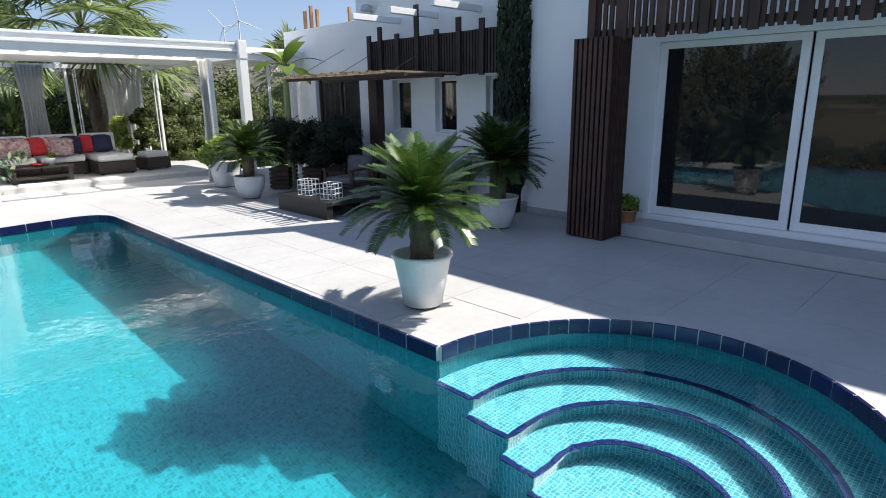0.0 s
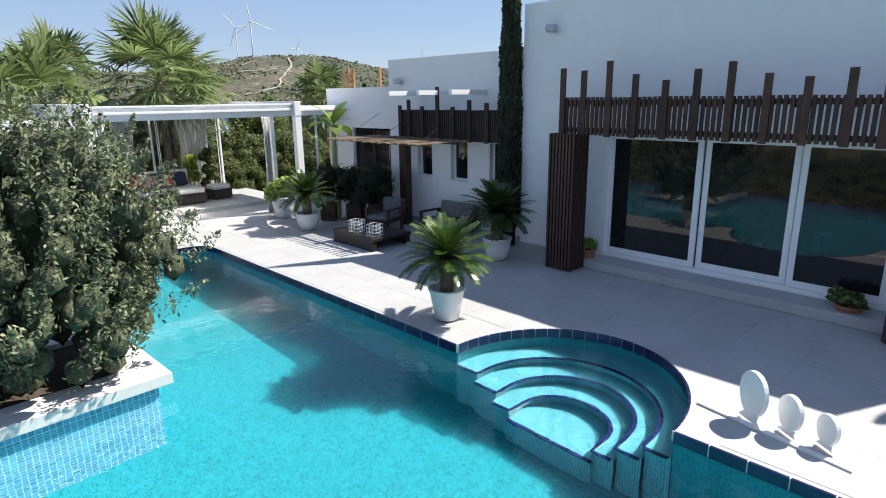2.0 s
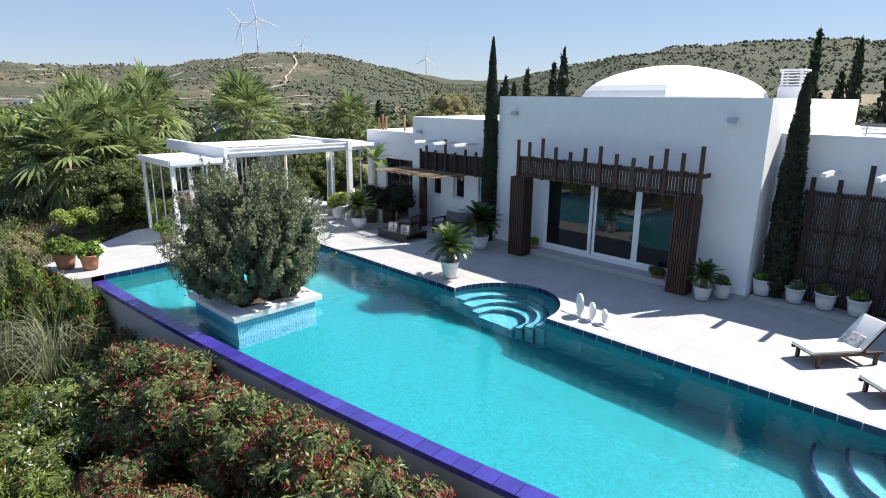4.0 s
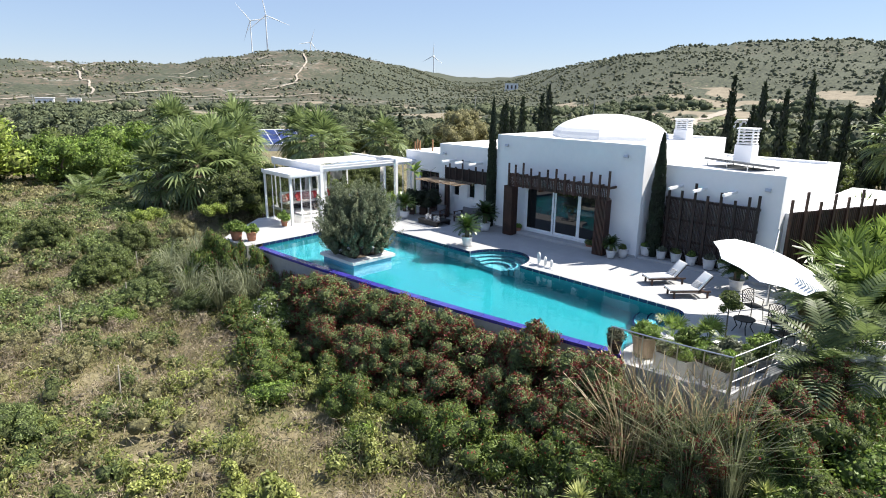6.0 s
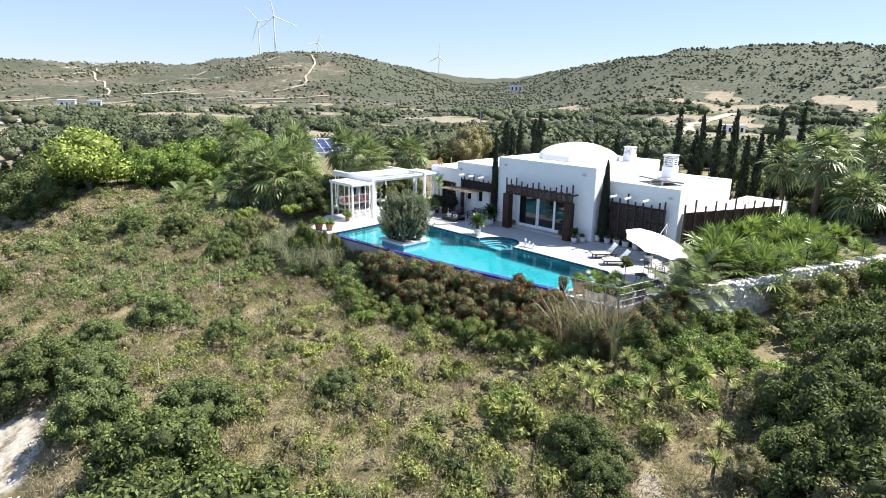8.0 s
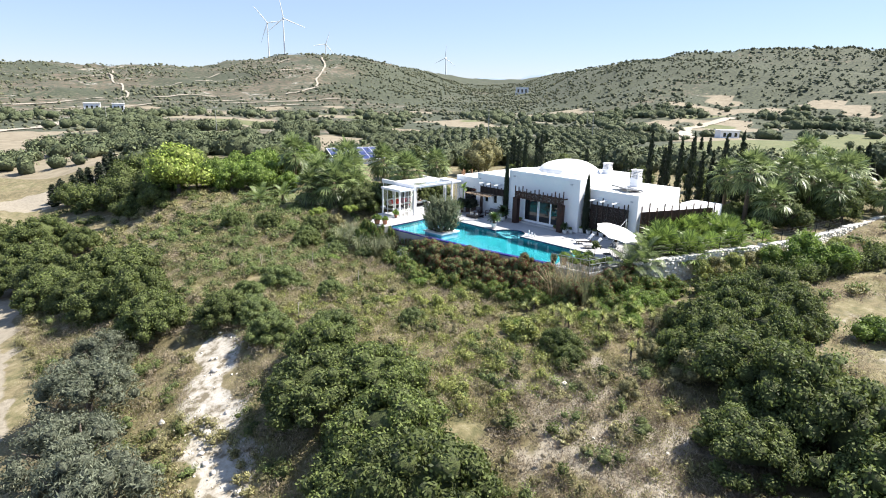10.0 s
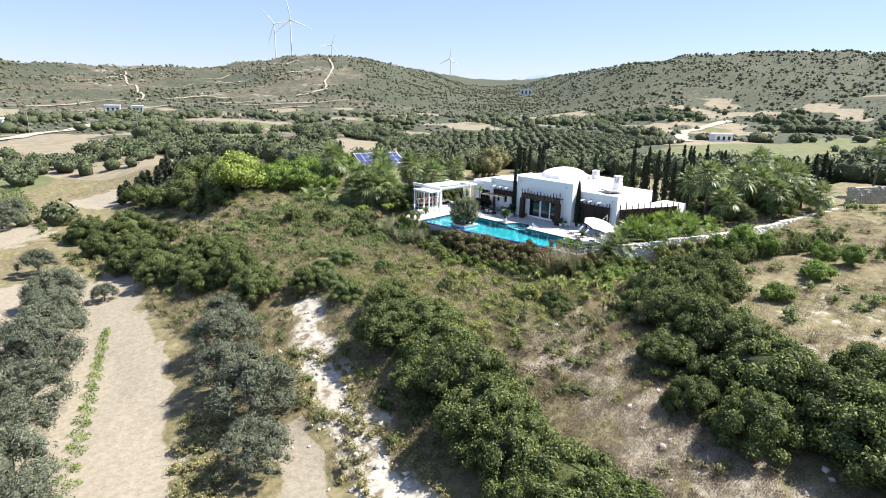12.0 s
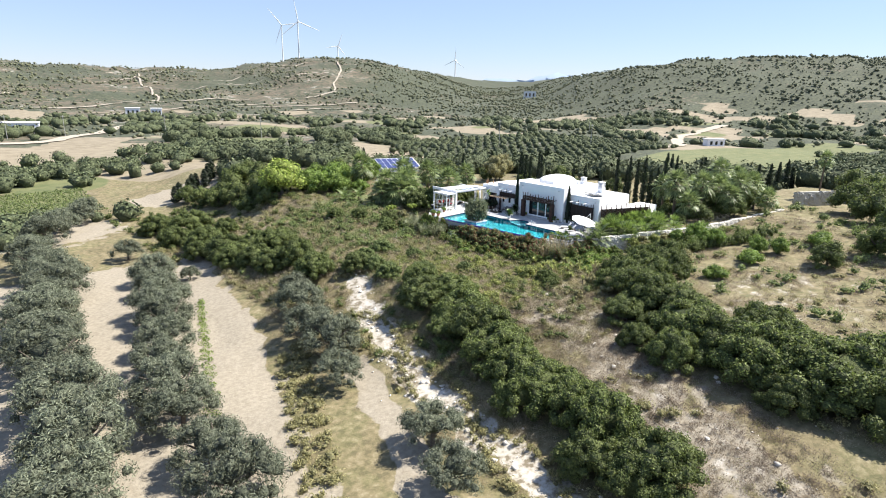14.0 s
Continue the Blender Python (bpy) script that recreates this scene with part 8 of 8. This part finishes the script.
iron_chair(6.9, -7.35, -30)
iron_chair(6.0, -8.35, -60)
iron_chair(5.1, -8.75, -120)
side = thing("iron_table", "low black wrought iron table with curved legs", "table", at=(5.55, -7.6, 0))
part("tabletop", lathe([(0.28, 0.40), (0.30, 0.41), (0.30, 0.425), (0.28, 0.43)], 26), IRON, side)
for k in range(4):
    a = k * math.pi / 2 + 0.6
    part("leg", add_rod(rod((0.28 * math.cos(a), 0.28 * math.sin(a), 0.41), (0.18 * math.cos(a), 0.18 * math.sin(a), 0.2), 0.014), (0.18 * math.cos(a), 0.18 * math.sin(a), 0.2), (0.30 * math.cos(a), 0.30 * math.sin(a), 0), 0.014), IRON, side)

topiary = thing("topiary_tree", "small round-headed standard tree in a white trough", "potted plant", at=(3.5, -7.85, 0))
part("trough", box(-0.45, 0.45, -0.28, 0.28, 0, 0.34, 0.02), WHITE_POT, topiary)
part("stem", rod((0, 0, 0.3), (0.04, 0.03, 1.35), 0.022, 0.018), BARK, topiary)
under_thing("crown", bush_mesh("ball_leaves", MASTIC, 0.36, 0.62, 1500, 0.07, 0.04, 75, 12), topiary, (0.04, 0.03, 1.22))
for k, (x, y, mt, h) in enumerate([(2.6, -7.3, BRIGHT, .6), (2.9, -8.2, OLIVE, .5), (2.2, -8.5, BRIGHT, .5), (3.3, -8.85, MASTIC, .5), (4.0, -8.6, BRIGHT, .4), (2.2, -7.9, BRIGHT, .5)]):
    leafy_pot(x, y, 0.24, 0.36, (WHITE_POT, CONCRETE)[k % 2], mt, 0.42, h, 900, 80 + k, "mixed green plants in a pale planter by the railing", "railing planters", ll=0.13, lw=0.045)
for k, (x, y) in enumerate([(2.75, -6.75), (3.1, -7.6)]):
    t = thing("potted_palm", "small fan palm in a white pot by the railing", "potted plant", "railing palms", (x, y, 0), 60 * k)
    pot(t, 0.2, 0.36, WHITE_POT)
    ob = under_thing("crown", LOW_FANS[k], t)
    ob.matrix_basis = Matrix.Translation((0, 0, 0.4)) @ Matrix.Scale(0.55, 4)

for k, (x, y, turn) in enumerate([(1.62, -7.35, 84), (1.80, -8.25, 80), (2.7, -8.72, 12)]):
    t = thing("trough_planter", "grey rendered trough with mixed green plants by the railing", "planter", "railing troughs", (x, y, 0), turn)
    part("body", box(-0.44, 0.44, -0.17, 0.17, 0.0, 0.40, 0.012), CONCRETE, t)
    part("soil", box(-0.41, 0.41, -0.14, 0.14, 0.40, 0.412), SOIL, t)
    for j in range(3):
        under_thing("foliage", bush_mesh("trough_leaves", (BRIGHT, SLOPE_LEAF, REED)[(j + k) % 3], 0.24, 0.42 + 0.12 * (j % 2), 700, 0.12, 0.028, 900 + 3 * k + j, 8), t, (-0.28 + 0.28 * j, 0, 0.38))

rail = thing("glass_railing", "glass terrace railing with steel handrail", "railing")
RAIL = [(1.0, -5.95), (1.08, -6.75), (1.2, -7.6), (1.30, -8.2), (1.42, -8.8)]
for a, b in zip(RAIL, RAIL[1:]):
    part("handrail", rod((*a, 0.92), (*b, 0.92), 0.02), STEEL, rail)
    d = Vector((b[0] - a[0], b[1] - a[1], 0))
    g = part("glass_panel", box(0.05, d.length - 0.05, -0.005, 0.005, 0.08, 0.88), PANE, rail)
    g.matrix_basis = pose(a[0], a[1], 0, 0, 0, math.degrees(math.atan2(d.y, d.x)))
    g.visible_shadow = False
for a in RAIL:
    part("post", rod((*a, -0.02), (*a, 0.92), 0.02), STEEL, rail)
for z in (0.3, 0.6, 0.95):
    part("rail", rod((1.44, -8.83, z), (4.4, -9.37, z - 0.02), 0.016), STEEL, rail)
for u in (0, 0.5, 1):
    part("post", rod((1.44 + 2.96 * u, -8.83 - 0.54 * u, -0.02), (1.44 + 2.96 * u, -8.83 - 0.54 * u, 0.96), 0.018), STEEL, rail)

# white fish sculptures on a thin rail
fish_set = thing("fish_sculpture", "three flat white fish sculptures on a thin base", "sculpture", at=(6.62, 0.62, 0))
part("base", box(-0.028, 0.028, -0.78, 0.62, 0.0, 0.02), WHITE_POT, fish_set).matrix_basis = pose(-0.06, 0, 0, 0, 0, -10)
for k, (y, h) in enumerate(((0.10, 0.52), (-0.22, 0.40), (-0.52, 0.33))):
    b = bmesh.new()
    outline = []
    for j in range(28):
        a = 6.283 * j / 28
        r = 1.0
        outline.append((0.33 * h * math.cos(a) * (1 + 0.12 * math.sin(a)), h * 0.56 + 0.44 * h * math.sin(a)))
    tail = [(-0.30 * h, 0.02), (0.30 * h, 0.02), (0.12 * h, 0.20 * h), (-0.12 * h, 0.20 * h)]
    for line, tk in ((outline, 0.022), (tail, 0.018)):
        lo = [b.verts.new((-tk, p[0], p[1])) for p in line]
        hi = [b.verts.new((tk, p[0], p[1])) for p in line]
        b.faces.new(lo[::-1])
        b.faces.new(hi)
        for j in range(len(line)):
            n = (j + 1) % len(line)
            b.faces.new((lo[j], lo[n], hi[n], hi[j]))
    part("fish", b, WHITE_POT, fish_set).matrix_basis = pose(0, y, 0.015, 0, 0, -35)

# ---- stone retaining wall ----
WALL = [(4.9, -10.35), (7.6, -11.5), (11.5, -12.9), (16.9, -15.1), (22.0, -16.6), (30.0, -18.0), (39.0, -19.4)]
wall = tagged(new("wall_stone"), "pale dry rubble stone retaining wall", "wall", kind="structure")


def along_wall(s):
    for (ax, ay), (bx, by) in zip(WALL, WALL[1:]):
        d = math.hypot(bx - ax, by - ay)
        if s <= d or (bx, by) == WALL[-1]:
            u = min(1, s / d)
            return ax + (bx - ax) * u, ay + (by - ay) * u, math.degrees(math.atan2(by - ay, bx - ax))
        s -= d


def stone_bm(rng, l, h, d):
    b = box(-l / 2, l / 2, -d / 2, d / 2, -h / 2, h / 2)
    for v in b.verts:
        v.co += Vector((rng.uniform(-0.22, 0.22) * l, rng.uniform(-0.12, 0.12) * d, rng.uniform(-0.22, 0.22) * h))
    return b


rng = random.Random(77)
stones = [bm_mesh("stone", stone_bm(rng, 0.32, 0.18, 0.40), RUBBLE) for _ in range(9)]
core = bmesh.new()
total = sum(math.hypot(b[0] - a[0], b[1] - a[1]) for a, b in zip(WALL, WALL[1:]))
s = 0.0
while s < total - 0.5:
    x, y, ang = along_wall(s + 0.5)
    top = 0.56 + 0.03 * s
    add_box(core, -0.53, 0.53, -0.17, 0.17, -2.6, top - 0.1, 0.0, pose(x, y, 0, 0, 0, ang))
    s += 1.0
part("core", core, RUBBLE, wall)
placed, row_z = 0, 0
rest_v, rest_f = [], []
z = -1.9
while z < 3.0:
    s = rng.uniform(0, 0.2)
    while s < total:
        x, y, ang = along_wall(s)
        top = 0.56 + 0.03 * s
        if z < top and z > land(x, y) - 0.5:
            m = pose(x, y, z, rng.uniform(-3, 3), rng.uniform(-5, 5), ang + rng.uniform(-3, 3)) @ Matrix.Diagonal((rng.uniform(0.7, 1.25), rng.uniform(0.95, 1.15), rng.uniform(0.8, 1.2), 1))
            if s < 8.5 and placed < 290:
                shared("stone", rng.choice(stones), wall, m)
                placed += 1
            else:
                base = len(rest_v)
                src = rng.choice(stones)
                rest_v += [tuple(m @ v.co) for v in src.vertices]
                rest_f += [tuple(base + i for i in p.vertices) for p in src.polygons]
        s += rng.uniform(0.25, 0.36)
    z += 0.165
ob = new("stones", raw_mesh("stones", rest_v, rest_f, RUBBLE))
ob.parent = wall
tagged(ob, "pale rubble stones", kind="stuff")
# end of the wall turns towards the terrace
for k in range(44):
    shared("stone", stones[k % 9], wall, pose(4.75 + rng.uniform(-0.1, 0.25), -10.25 + 0.35 * (k % 4) - 0.1, -1.7 + 0.21 * (k // 4), rng.uniform(-6, 6), 0, 100 + rng.uniform(-10, 10)) @ Matrix.Diagonal((rng.uniform(0.8, 1.2), 1, rng.uniform(0.8, 1.2), 1)))
# wire fence along the top of the wall
netting = thing("wire_fence", "black wire fence with thin posts on the stone wall", "fence")
stops = [along_wall(1.2 + 2.1 * k) for k in range(11)]
for k, (x, y, ang) in enumerate(stops):
    part("post", rod((x, y, 0.3), (x, y, 1.62 + 0.06 * k), 0.022, seg=6), IRON, netting)
for k, ((ax, ay, _), (bx, by, _)) in enumerate(zip(stops, stops[1:])):
    for j in range(5):
        lift = 0.72 + 0.21 * j
        part("wire", rod((ax, ay, lift + 0.06 * k), (bx, by, lift + 0.06 * (k + 1)), 0.006, seg=4), IRON, netting)
# climbing shrubs over the wall
plant_bush("wall_shrub", "brownish green climber hanging over the stone wall", "shrub", "wall climbers", [bush_mesh("climber_leaves", OCHRE_LEAF, 1.35, 1.9, 5200, 0.10, 0.04, 118, 30, 0.0, (0.16, 0.32)), bush_mesh("climber_leaves", GREY_SCRUB, 1.35, 1.8, 5200, 0.11, 0.03, 119, 30, 0.0, (0.16, 0.32))], [(9.3, -13.0, .8), (10.6, -13.5, .9), (12.2, -14.1, 1.0), (13.6, -14.7, .9), (15.0, -15.2, 1.0), (16.6, -15.9, 1.0), (18.6, -16.7, 1.0), (20.6, -17.3, 1.0), (23.0, -17.8, 1.0), (26.0, -18.2, 1.0)], -0.9)
far_wall = thing("garden_wall", "high pale rubble stone wall at the garden end", "wall")
b = bmesh.new()
rng = random.Random(5)
for k in range(170):
    u, zz = rng.random(), rng.random()
    add = stone_bm(rng, 0.5, 0.3, 0.6)
    bmesh.ops.transform(add, matrix=pose(44.0 + 6.5 * u, -19.2 - 3.4 * u, 0.6 + 3.0 * zz, rng.uniform(-8, 8), rng.uniform(-8, 8), -28), verts=add.verts)
    tmp = bpy.data.meshes.new("tmp")
    add.to_mesh(tmp)
    add.free()
    b.from_mesh(tmp)
    bpy.data.meshes.remove(tmp)
part("stonework", b, RUBBLE, far_wall)
part("core", box(-3.7, 3.7, -0.2, 0.2, -1.2, 2.6), RUBBLE, far_wall).matrix_basis = pose(47.2, -20.9, 1.0, 0, 0, -28)

# loose white limestone in the wash and on the slope
rng = random.Random(15)
stone_small = [bm_mesh("rock", stone_bm(rng, 0.5, 0.3, 0.4), ROCK) for _ in range(5)]
rv, rf = [], []
for k in range(300):
    t = rng.random()
    if k < 240:
        j = rng.randrange(len(WASH) - 1)
        x = WASH[j][0] + (WASH[j + 1][0] - WASH[j][0]) * t + rng.gauss(0, 1.3)
        y = WASH[j][1] + (WASH[j + 1][1] - WASH[j][1]) * t + rng.gauss(0, 1.3)
    else:
        x, y = -10.5 - 8 * t + rng.gauss(0, 2.5), -16 - 24 * t + rng.gauss(0, 2.5)
    src = rng.choice(stone_small)
    m = pose(x, y, land(x, y) + 0.02, rng.uniform(-20, 20), rng.uniform(-20, 20), rng.uniform(0, 360)) @ Matrix.Scale(0.14 + 0.62 * rng.random() ** 3, 4)
    base = len(rv)
    rv += [tuple(m @ v.co) for v in src.vertices]
    rf += [tuple(base + i for i in p.vertices) for p in src.polygons]
tagged(new("loose_rocks", raw_mesh("loose_rocks", rv, rf, ROCK)), "loose white limestone rocks on the slope", "rocks", kind="stuff")

# ---- distance ----
pv = thing("solar_house", "white outbuilding with a sloping solar panel roof", "building", at=(23.8, 58.8, -1.15), turn=-13.9)
part("wall", box(0.2, 9.3, 0.3, 4.6, -2.2, 0.9), PLASTER, pv)
slope = pose(0, 0, 0.99, 19.5, 0, 0)
part("roof", box(0.0, 9.7, 0.0, 5.1, 0, 0.08, 0, slope), WHITE_PAINT, pv)
for i in range(7):
    for j in range(3):
        part("solar_panel", box(0.1 + 1.36 * i, 1.34 + 1.36 * i, 0.1 + 1.64 * j, 1.62 + 1.64 * j, 0.084, 0.12, 0, slope), PV_CELL, pv)


def turbine(x, y, hub, length, turn, spin, k):
    z = land(x, y) - 3
    t = thing("wind_turbine", "distant white three-bladed wind turbine", "wind turbine", "wind turbines", (x, y, z), turn)
    h = hub - z
    part("tower", rod((0, 0, 0), (0, 0, h), 1.7, 1.0, 14), WHITE_PAINT, t)
    part("nacelle", box(-1.6, 1.6, -3.5, 3.2, h - 1.6, h + 1.6, 0.3), WHITE_PAINT, t)
    part("hub", rod((0, -5.0, h), (0, -3.4, h), 0.9, 1.4, 10), WHITE_PAINT, t)
    for j in range(3):
        a = math.radians(spin + 120 * j)
        b = bmesh.new()
        add_rod(b, (0, 0, 1.0), (0.25, 0, length * 0.3), 0.7, 1.0, 8)
        add_rod(b, (0.25, 0, length * 0.3), (0, 0, length), 1.0, 0.2, 8)
        part("blade", b, WHITE_PAINT, t).matrix_basis = Matrix.Translation((0, -4.3, h)) @ Matrix.Rotation(a, 4, "Y")


turbine(551, 1074, 145, 46, -20, -10, 0)
turbine(625, 1290, 158, 46, -25, -40, 1)
turbine(735, 1223, 116, 30, -20, 20, 2)
turbine(962, 1052, 91, 30, -65, 5, 3)


def strip(name, label, pts, width, mat, lift=0.12):
    """A track draped over the land."""
    dense = []
    for (ax, ay), (bx, by) in zip(pts, pts[1:]):
        n = max(2, int(math.hypot(bx - ax, by - ay) / 4))
        dense += [(ax + (bx - ax) * k / n, ay + (by - ay) * k / n) for k in range(n)]
    dense.append(pts[-1])
    dense = [(x + 2.0 * math.sin(k * 0.35), y + 2.0 * math.cos(k * 0.3)) for k, (x, y) in enumerate(dense)]
    v, f = [], []
    for k, (x, y) in enumerate(dense):
        a, b = dense[max(0, k - 1)], dense[min(len(dense) - 1, k + 1)]
        d = Vector((b[0] - a[0], b[1] - a[1])).normalized()
        w = width * (0.85 + 0.3 * math.sin(k * 1.3) ** 2) / 2
        for sgn in (-1, 1):
            px, py = x - d.y * w * sgn, y + d.x * w * sgn
            v.append((px, py, land(px, py) + lift))
    for k in range(len(dense) - 1):
        f.append((2 * k, 2 * k + 2, 2 * k + 3, 2 * k + 1))
    return tagged(new(name, raw_mesh(name, v, f, mat)), label, "road", kind="structure")


PALE_ROAD = material("pale dirt road", (0.27, 0.235, 0.185), (0.40, 0.355, 0.295), 0.4, 0.95)
strip("road", "pale dirt road in the valley", [(178, 74), (205, 82), (235, 96), (262, 108), (298, 118), (330, 113)], 6, PALE_ROAD, 0.3)
strip("road", "pale dirt track up the hill", [(270, 480), (300, 530), (330, 570), (352, 600), (376, 640), (400, 690)], 1.9, PALE_ROAD, 1.2)
strip("road", "pale dirt track up the far hillside", [(112, 520), (128, 585), (136, 640), (142, 700), (165, 770)], 1.9, PALE_ROAD, 1.2)
strip("road", "pale road beside the straw field", [(-60, 200), (-12, 222), (20, 280), (60, 330), (110, 350)], 6, PALE_ROAD, 0.3)
strip("road", "light terrace bank on the slope", [(0, 462), (36, 480), (72, 502), (132, 508), (190, 500)], 2.5, PALE_ROAD, 1.0)
strip("road", "light terrace bank on the slope", [(150, 440), (200, 436), (260, 425)], 2.2, PALE_ROAD, 1.0)
strip("road", "light terrace bank on the slope", [(40, 400), (90, 395), (150, 380)], 2.2, PALE_ROAD, 0.6)


# dry stone terrace banks that follow the hillside
bank_rng = random.Random(61)
for k in range(16):
    a0, far_off, turn_by = bank_rng.uniform(2, 30), bank_rng.uniform(440, 860), bank_rng.uniform(2.0, 5.0)
    line = [(-52 + (far_off + 6 * j) * math.sin(math.radians(a0 + turn_by * j / 4)), -47 + (far_off + 6 * j) * math.cos(math.radians(a0 + turn_by * j / 4))) for j in range(5)]
    strip("terrace_bank", "pale dry stone terrace bank on the hillside", line, bank_rng.uniform(1.4, 3.0), PALE_ROAD, 0.9)
# far mountains beyond the saddle, aerial haze painted in as pale blue-grey
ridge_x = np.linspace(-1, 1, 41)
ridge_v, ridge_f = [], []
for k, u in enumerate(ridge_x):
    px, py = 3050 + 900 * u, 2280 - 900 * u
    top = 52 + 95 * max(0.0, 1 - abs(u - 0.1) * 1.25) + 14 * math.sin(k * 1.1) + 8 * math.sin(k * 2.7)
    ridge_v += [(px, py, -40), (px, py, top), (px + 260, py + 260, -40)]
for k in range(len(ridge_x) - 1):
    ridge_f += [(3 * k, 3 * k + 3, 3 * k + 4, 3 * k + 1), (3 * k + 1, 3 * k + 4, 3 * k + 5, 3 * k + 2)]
tagged(new("backdrop", raw_mesh("backdrop", ridge_v, ridge_f, material("far rock with painted haze", (0.27, 0.35, 0.46), (0.34, 0.42, 0.52), 0.004, 1.0))), "mountains beyond the hills with haze painted into their colour", "mountains", kind="structure")


def farmhouse(x, y, w, d, h, turn, label):
    z = land(x, y)
    f = thing("farmhouse", label, "house", "distant houses", (x, y, z), turn)
    part("wall", box(-w / 2, w / 2, -d / 2, d / 2, -2, h), PLASTER, f)
    part("roof", box(-w / 2 - 0.3, w / 2 + 0.3, -d / 2 - 0.3, d / 2 + 0.3, h + 0.002, h + 0.35), ROOF_WHITE, f)
    for k in range(3):
        part("window", box(-w * 0.36 + k * w * 0.3, -w * 0.22 + k * w * 0.3, -d / 2 - 0.05, -d / 2 + 0.2, h * 0.2, h * 0.75), DARK_PANE, f)


farmhouse(60, 400, 9, 8, 5.5, -15, "white two-part farmhouse in the valley")
farmhouse(74, 396, 7, 7, 5.0, -15, "small white farmhouse in the valley")
farmhouse(560, 470, 16, 10, 8, -50, "distant white house on the ridge")
farmhouse(-20, 262, 14, 8, 4, -10, "pale farm building beside the road")
farmhouse(226, 74, 8, 5, 3, -40, "low farm shed beside the valley road")
# thin roadside poles in the valley
for k, (x, y) in enumerate([(-28, 230), (-8, 236), (24, 212), (150, 90), (128, 120), (52, 182), (250, 160)]):
    p = thing("utility_pole", "thin pale utility pole in the valley", "pole", "utility poles", (x, y, land(x, y)))
    part("pole", rod((0, 0, -0.5), (0, 0, 9), 0.14, 0.09), CONCRETE, p)
    part("crossarm", box(-0.8, 0.8, -0.06, 0.06, 8.3, 8.45), CONCRETE, p)
# thin pale stakes in the scrub
STAKE = material("bleached stake wood", (0.38, 0.34, 0.28), (0.56, 0.52, 0.45), 9, 0.9)
for k, (x, y) in enumerate([(-3.8, 17.4), (-8.3, 11.3), (-11.8, 13.2), (-8.0, 5.1), (-14.5, 2.4), (-10.0, 14.9), (-5.5, 13.4)]):
    lean = 0.08 * math.sin(k * 2.3)
    tagged(mesh_ob("garden_stake", rod((x, y, land(x, y) - 0.2), (x + lean, y - lean, land(x, y) + 1.15 + 0.15 * (k % 3)), 0.024, 0.018, 7), STAKE), "thin bleached wooden stake standing in the scrub", "stake", "slope stakes")
# bare wooden posts standing on the low wing's roof
TIMBER = material("weathered timber", (0.22, 0.11, 0.05), (0.36, 0.20, 0.10), 8, 0.8)
for x, y, h in ((11.62, 14.22, 0.62), (11.74, 14.14, 0.74), (11.86, 14.06, 0.66), (12.5, 13.6, 0.72)):
    tagged(mesh_ob("timber_post", box(x, x + 0.07, y, y + 0.07, 3.232, 3.232 + h, 0.005), TIMBER), "bare orange-brown timber post on the wing roof", "post", "timber posts")

# ---- deck tiles, laid one by one ----
deck_tile = None
SIZE = 0.78
count = 0
for i in range(-1, 8):
    for j in range(-13, 20):
        x, y = 6.06 + SIZE * (i + 0.5), SIZE * (j + 0.5)
        if i < 0 or count >= 300:
            continue
        x0, x1, y0, y1 = x - SIZE / 2, x + SIZE / 2, y - SIZE / 2, y + SIZE / 2
        if x1 > 10.55 and y1 > -1.4 or x1 > 11.45:
            continue
        if any(x0 - 0.05 < ax < x1 + 0.05 and y0 - 0.05 < ay < y1 + 0.05 for ax, ay in ARC) or math.hypot((x - 6.0) / 1.6, (y - 2.585) / 1.415) < 1.0:
            continue
        if y0 < -9.0 + 0.49 * max(0, x1 - 7.6) or y1 > 15.3:
            continue
        if deck_tile is None:
            ob = part("tile", box(-SIZE / 2 + 0.002, SIZE / 2 - 0.002, -SIZE / 2 + 0.002, SIZE / 2 - 0.002, -0.02, 0.0), STONE_DECK, deck)
            deck_tile = ob.data
            ob.matrix_basis = pose(x, y, 0)
        else:
            shared("tile", deck_tile, deck, pose(x, y, 0))
        count += 1
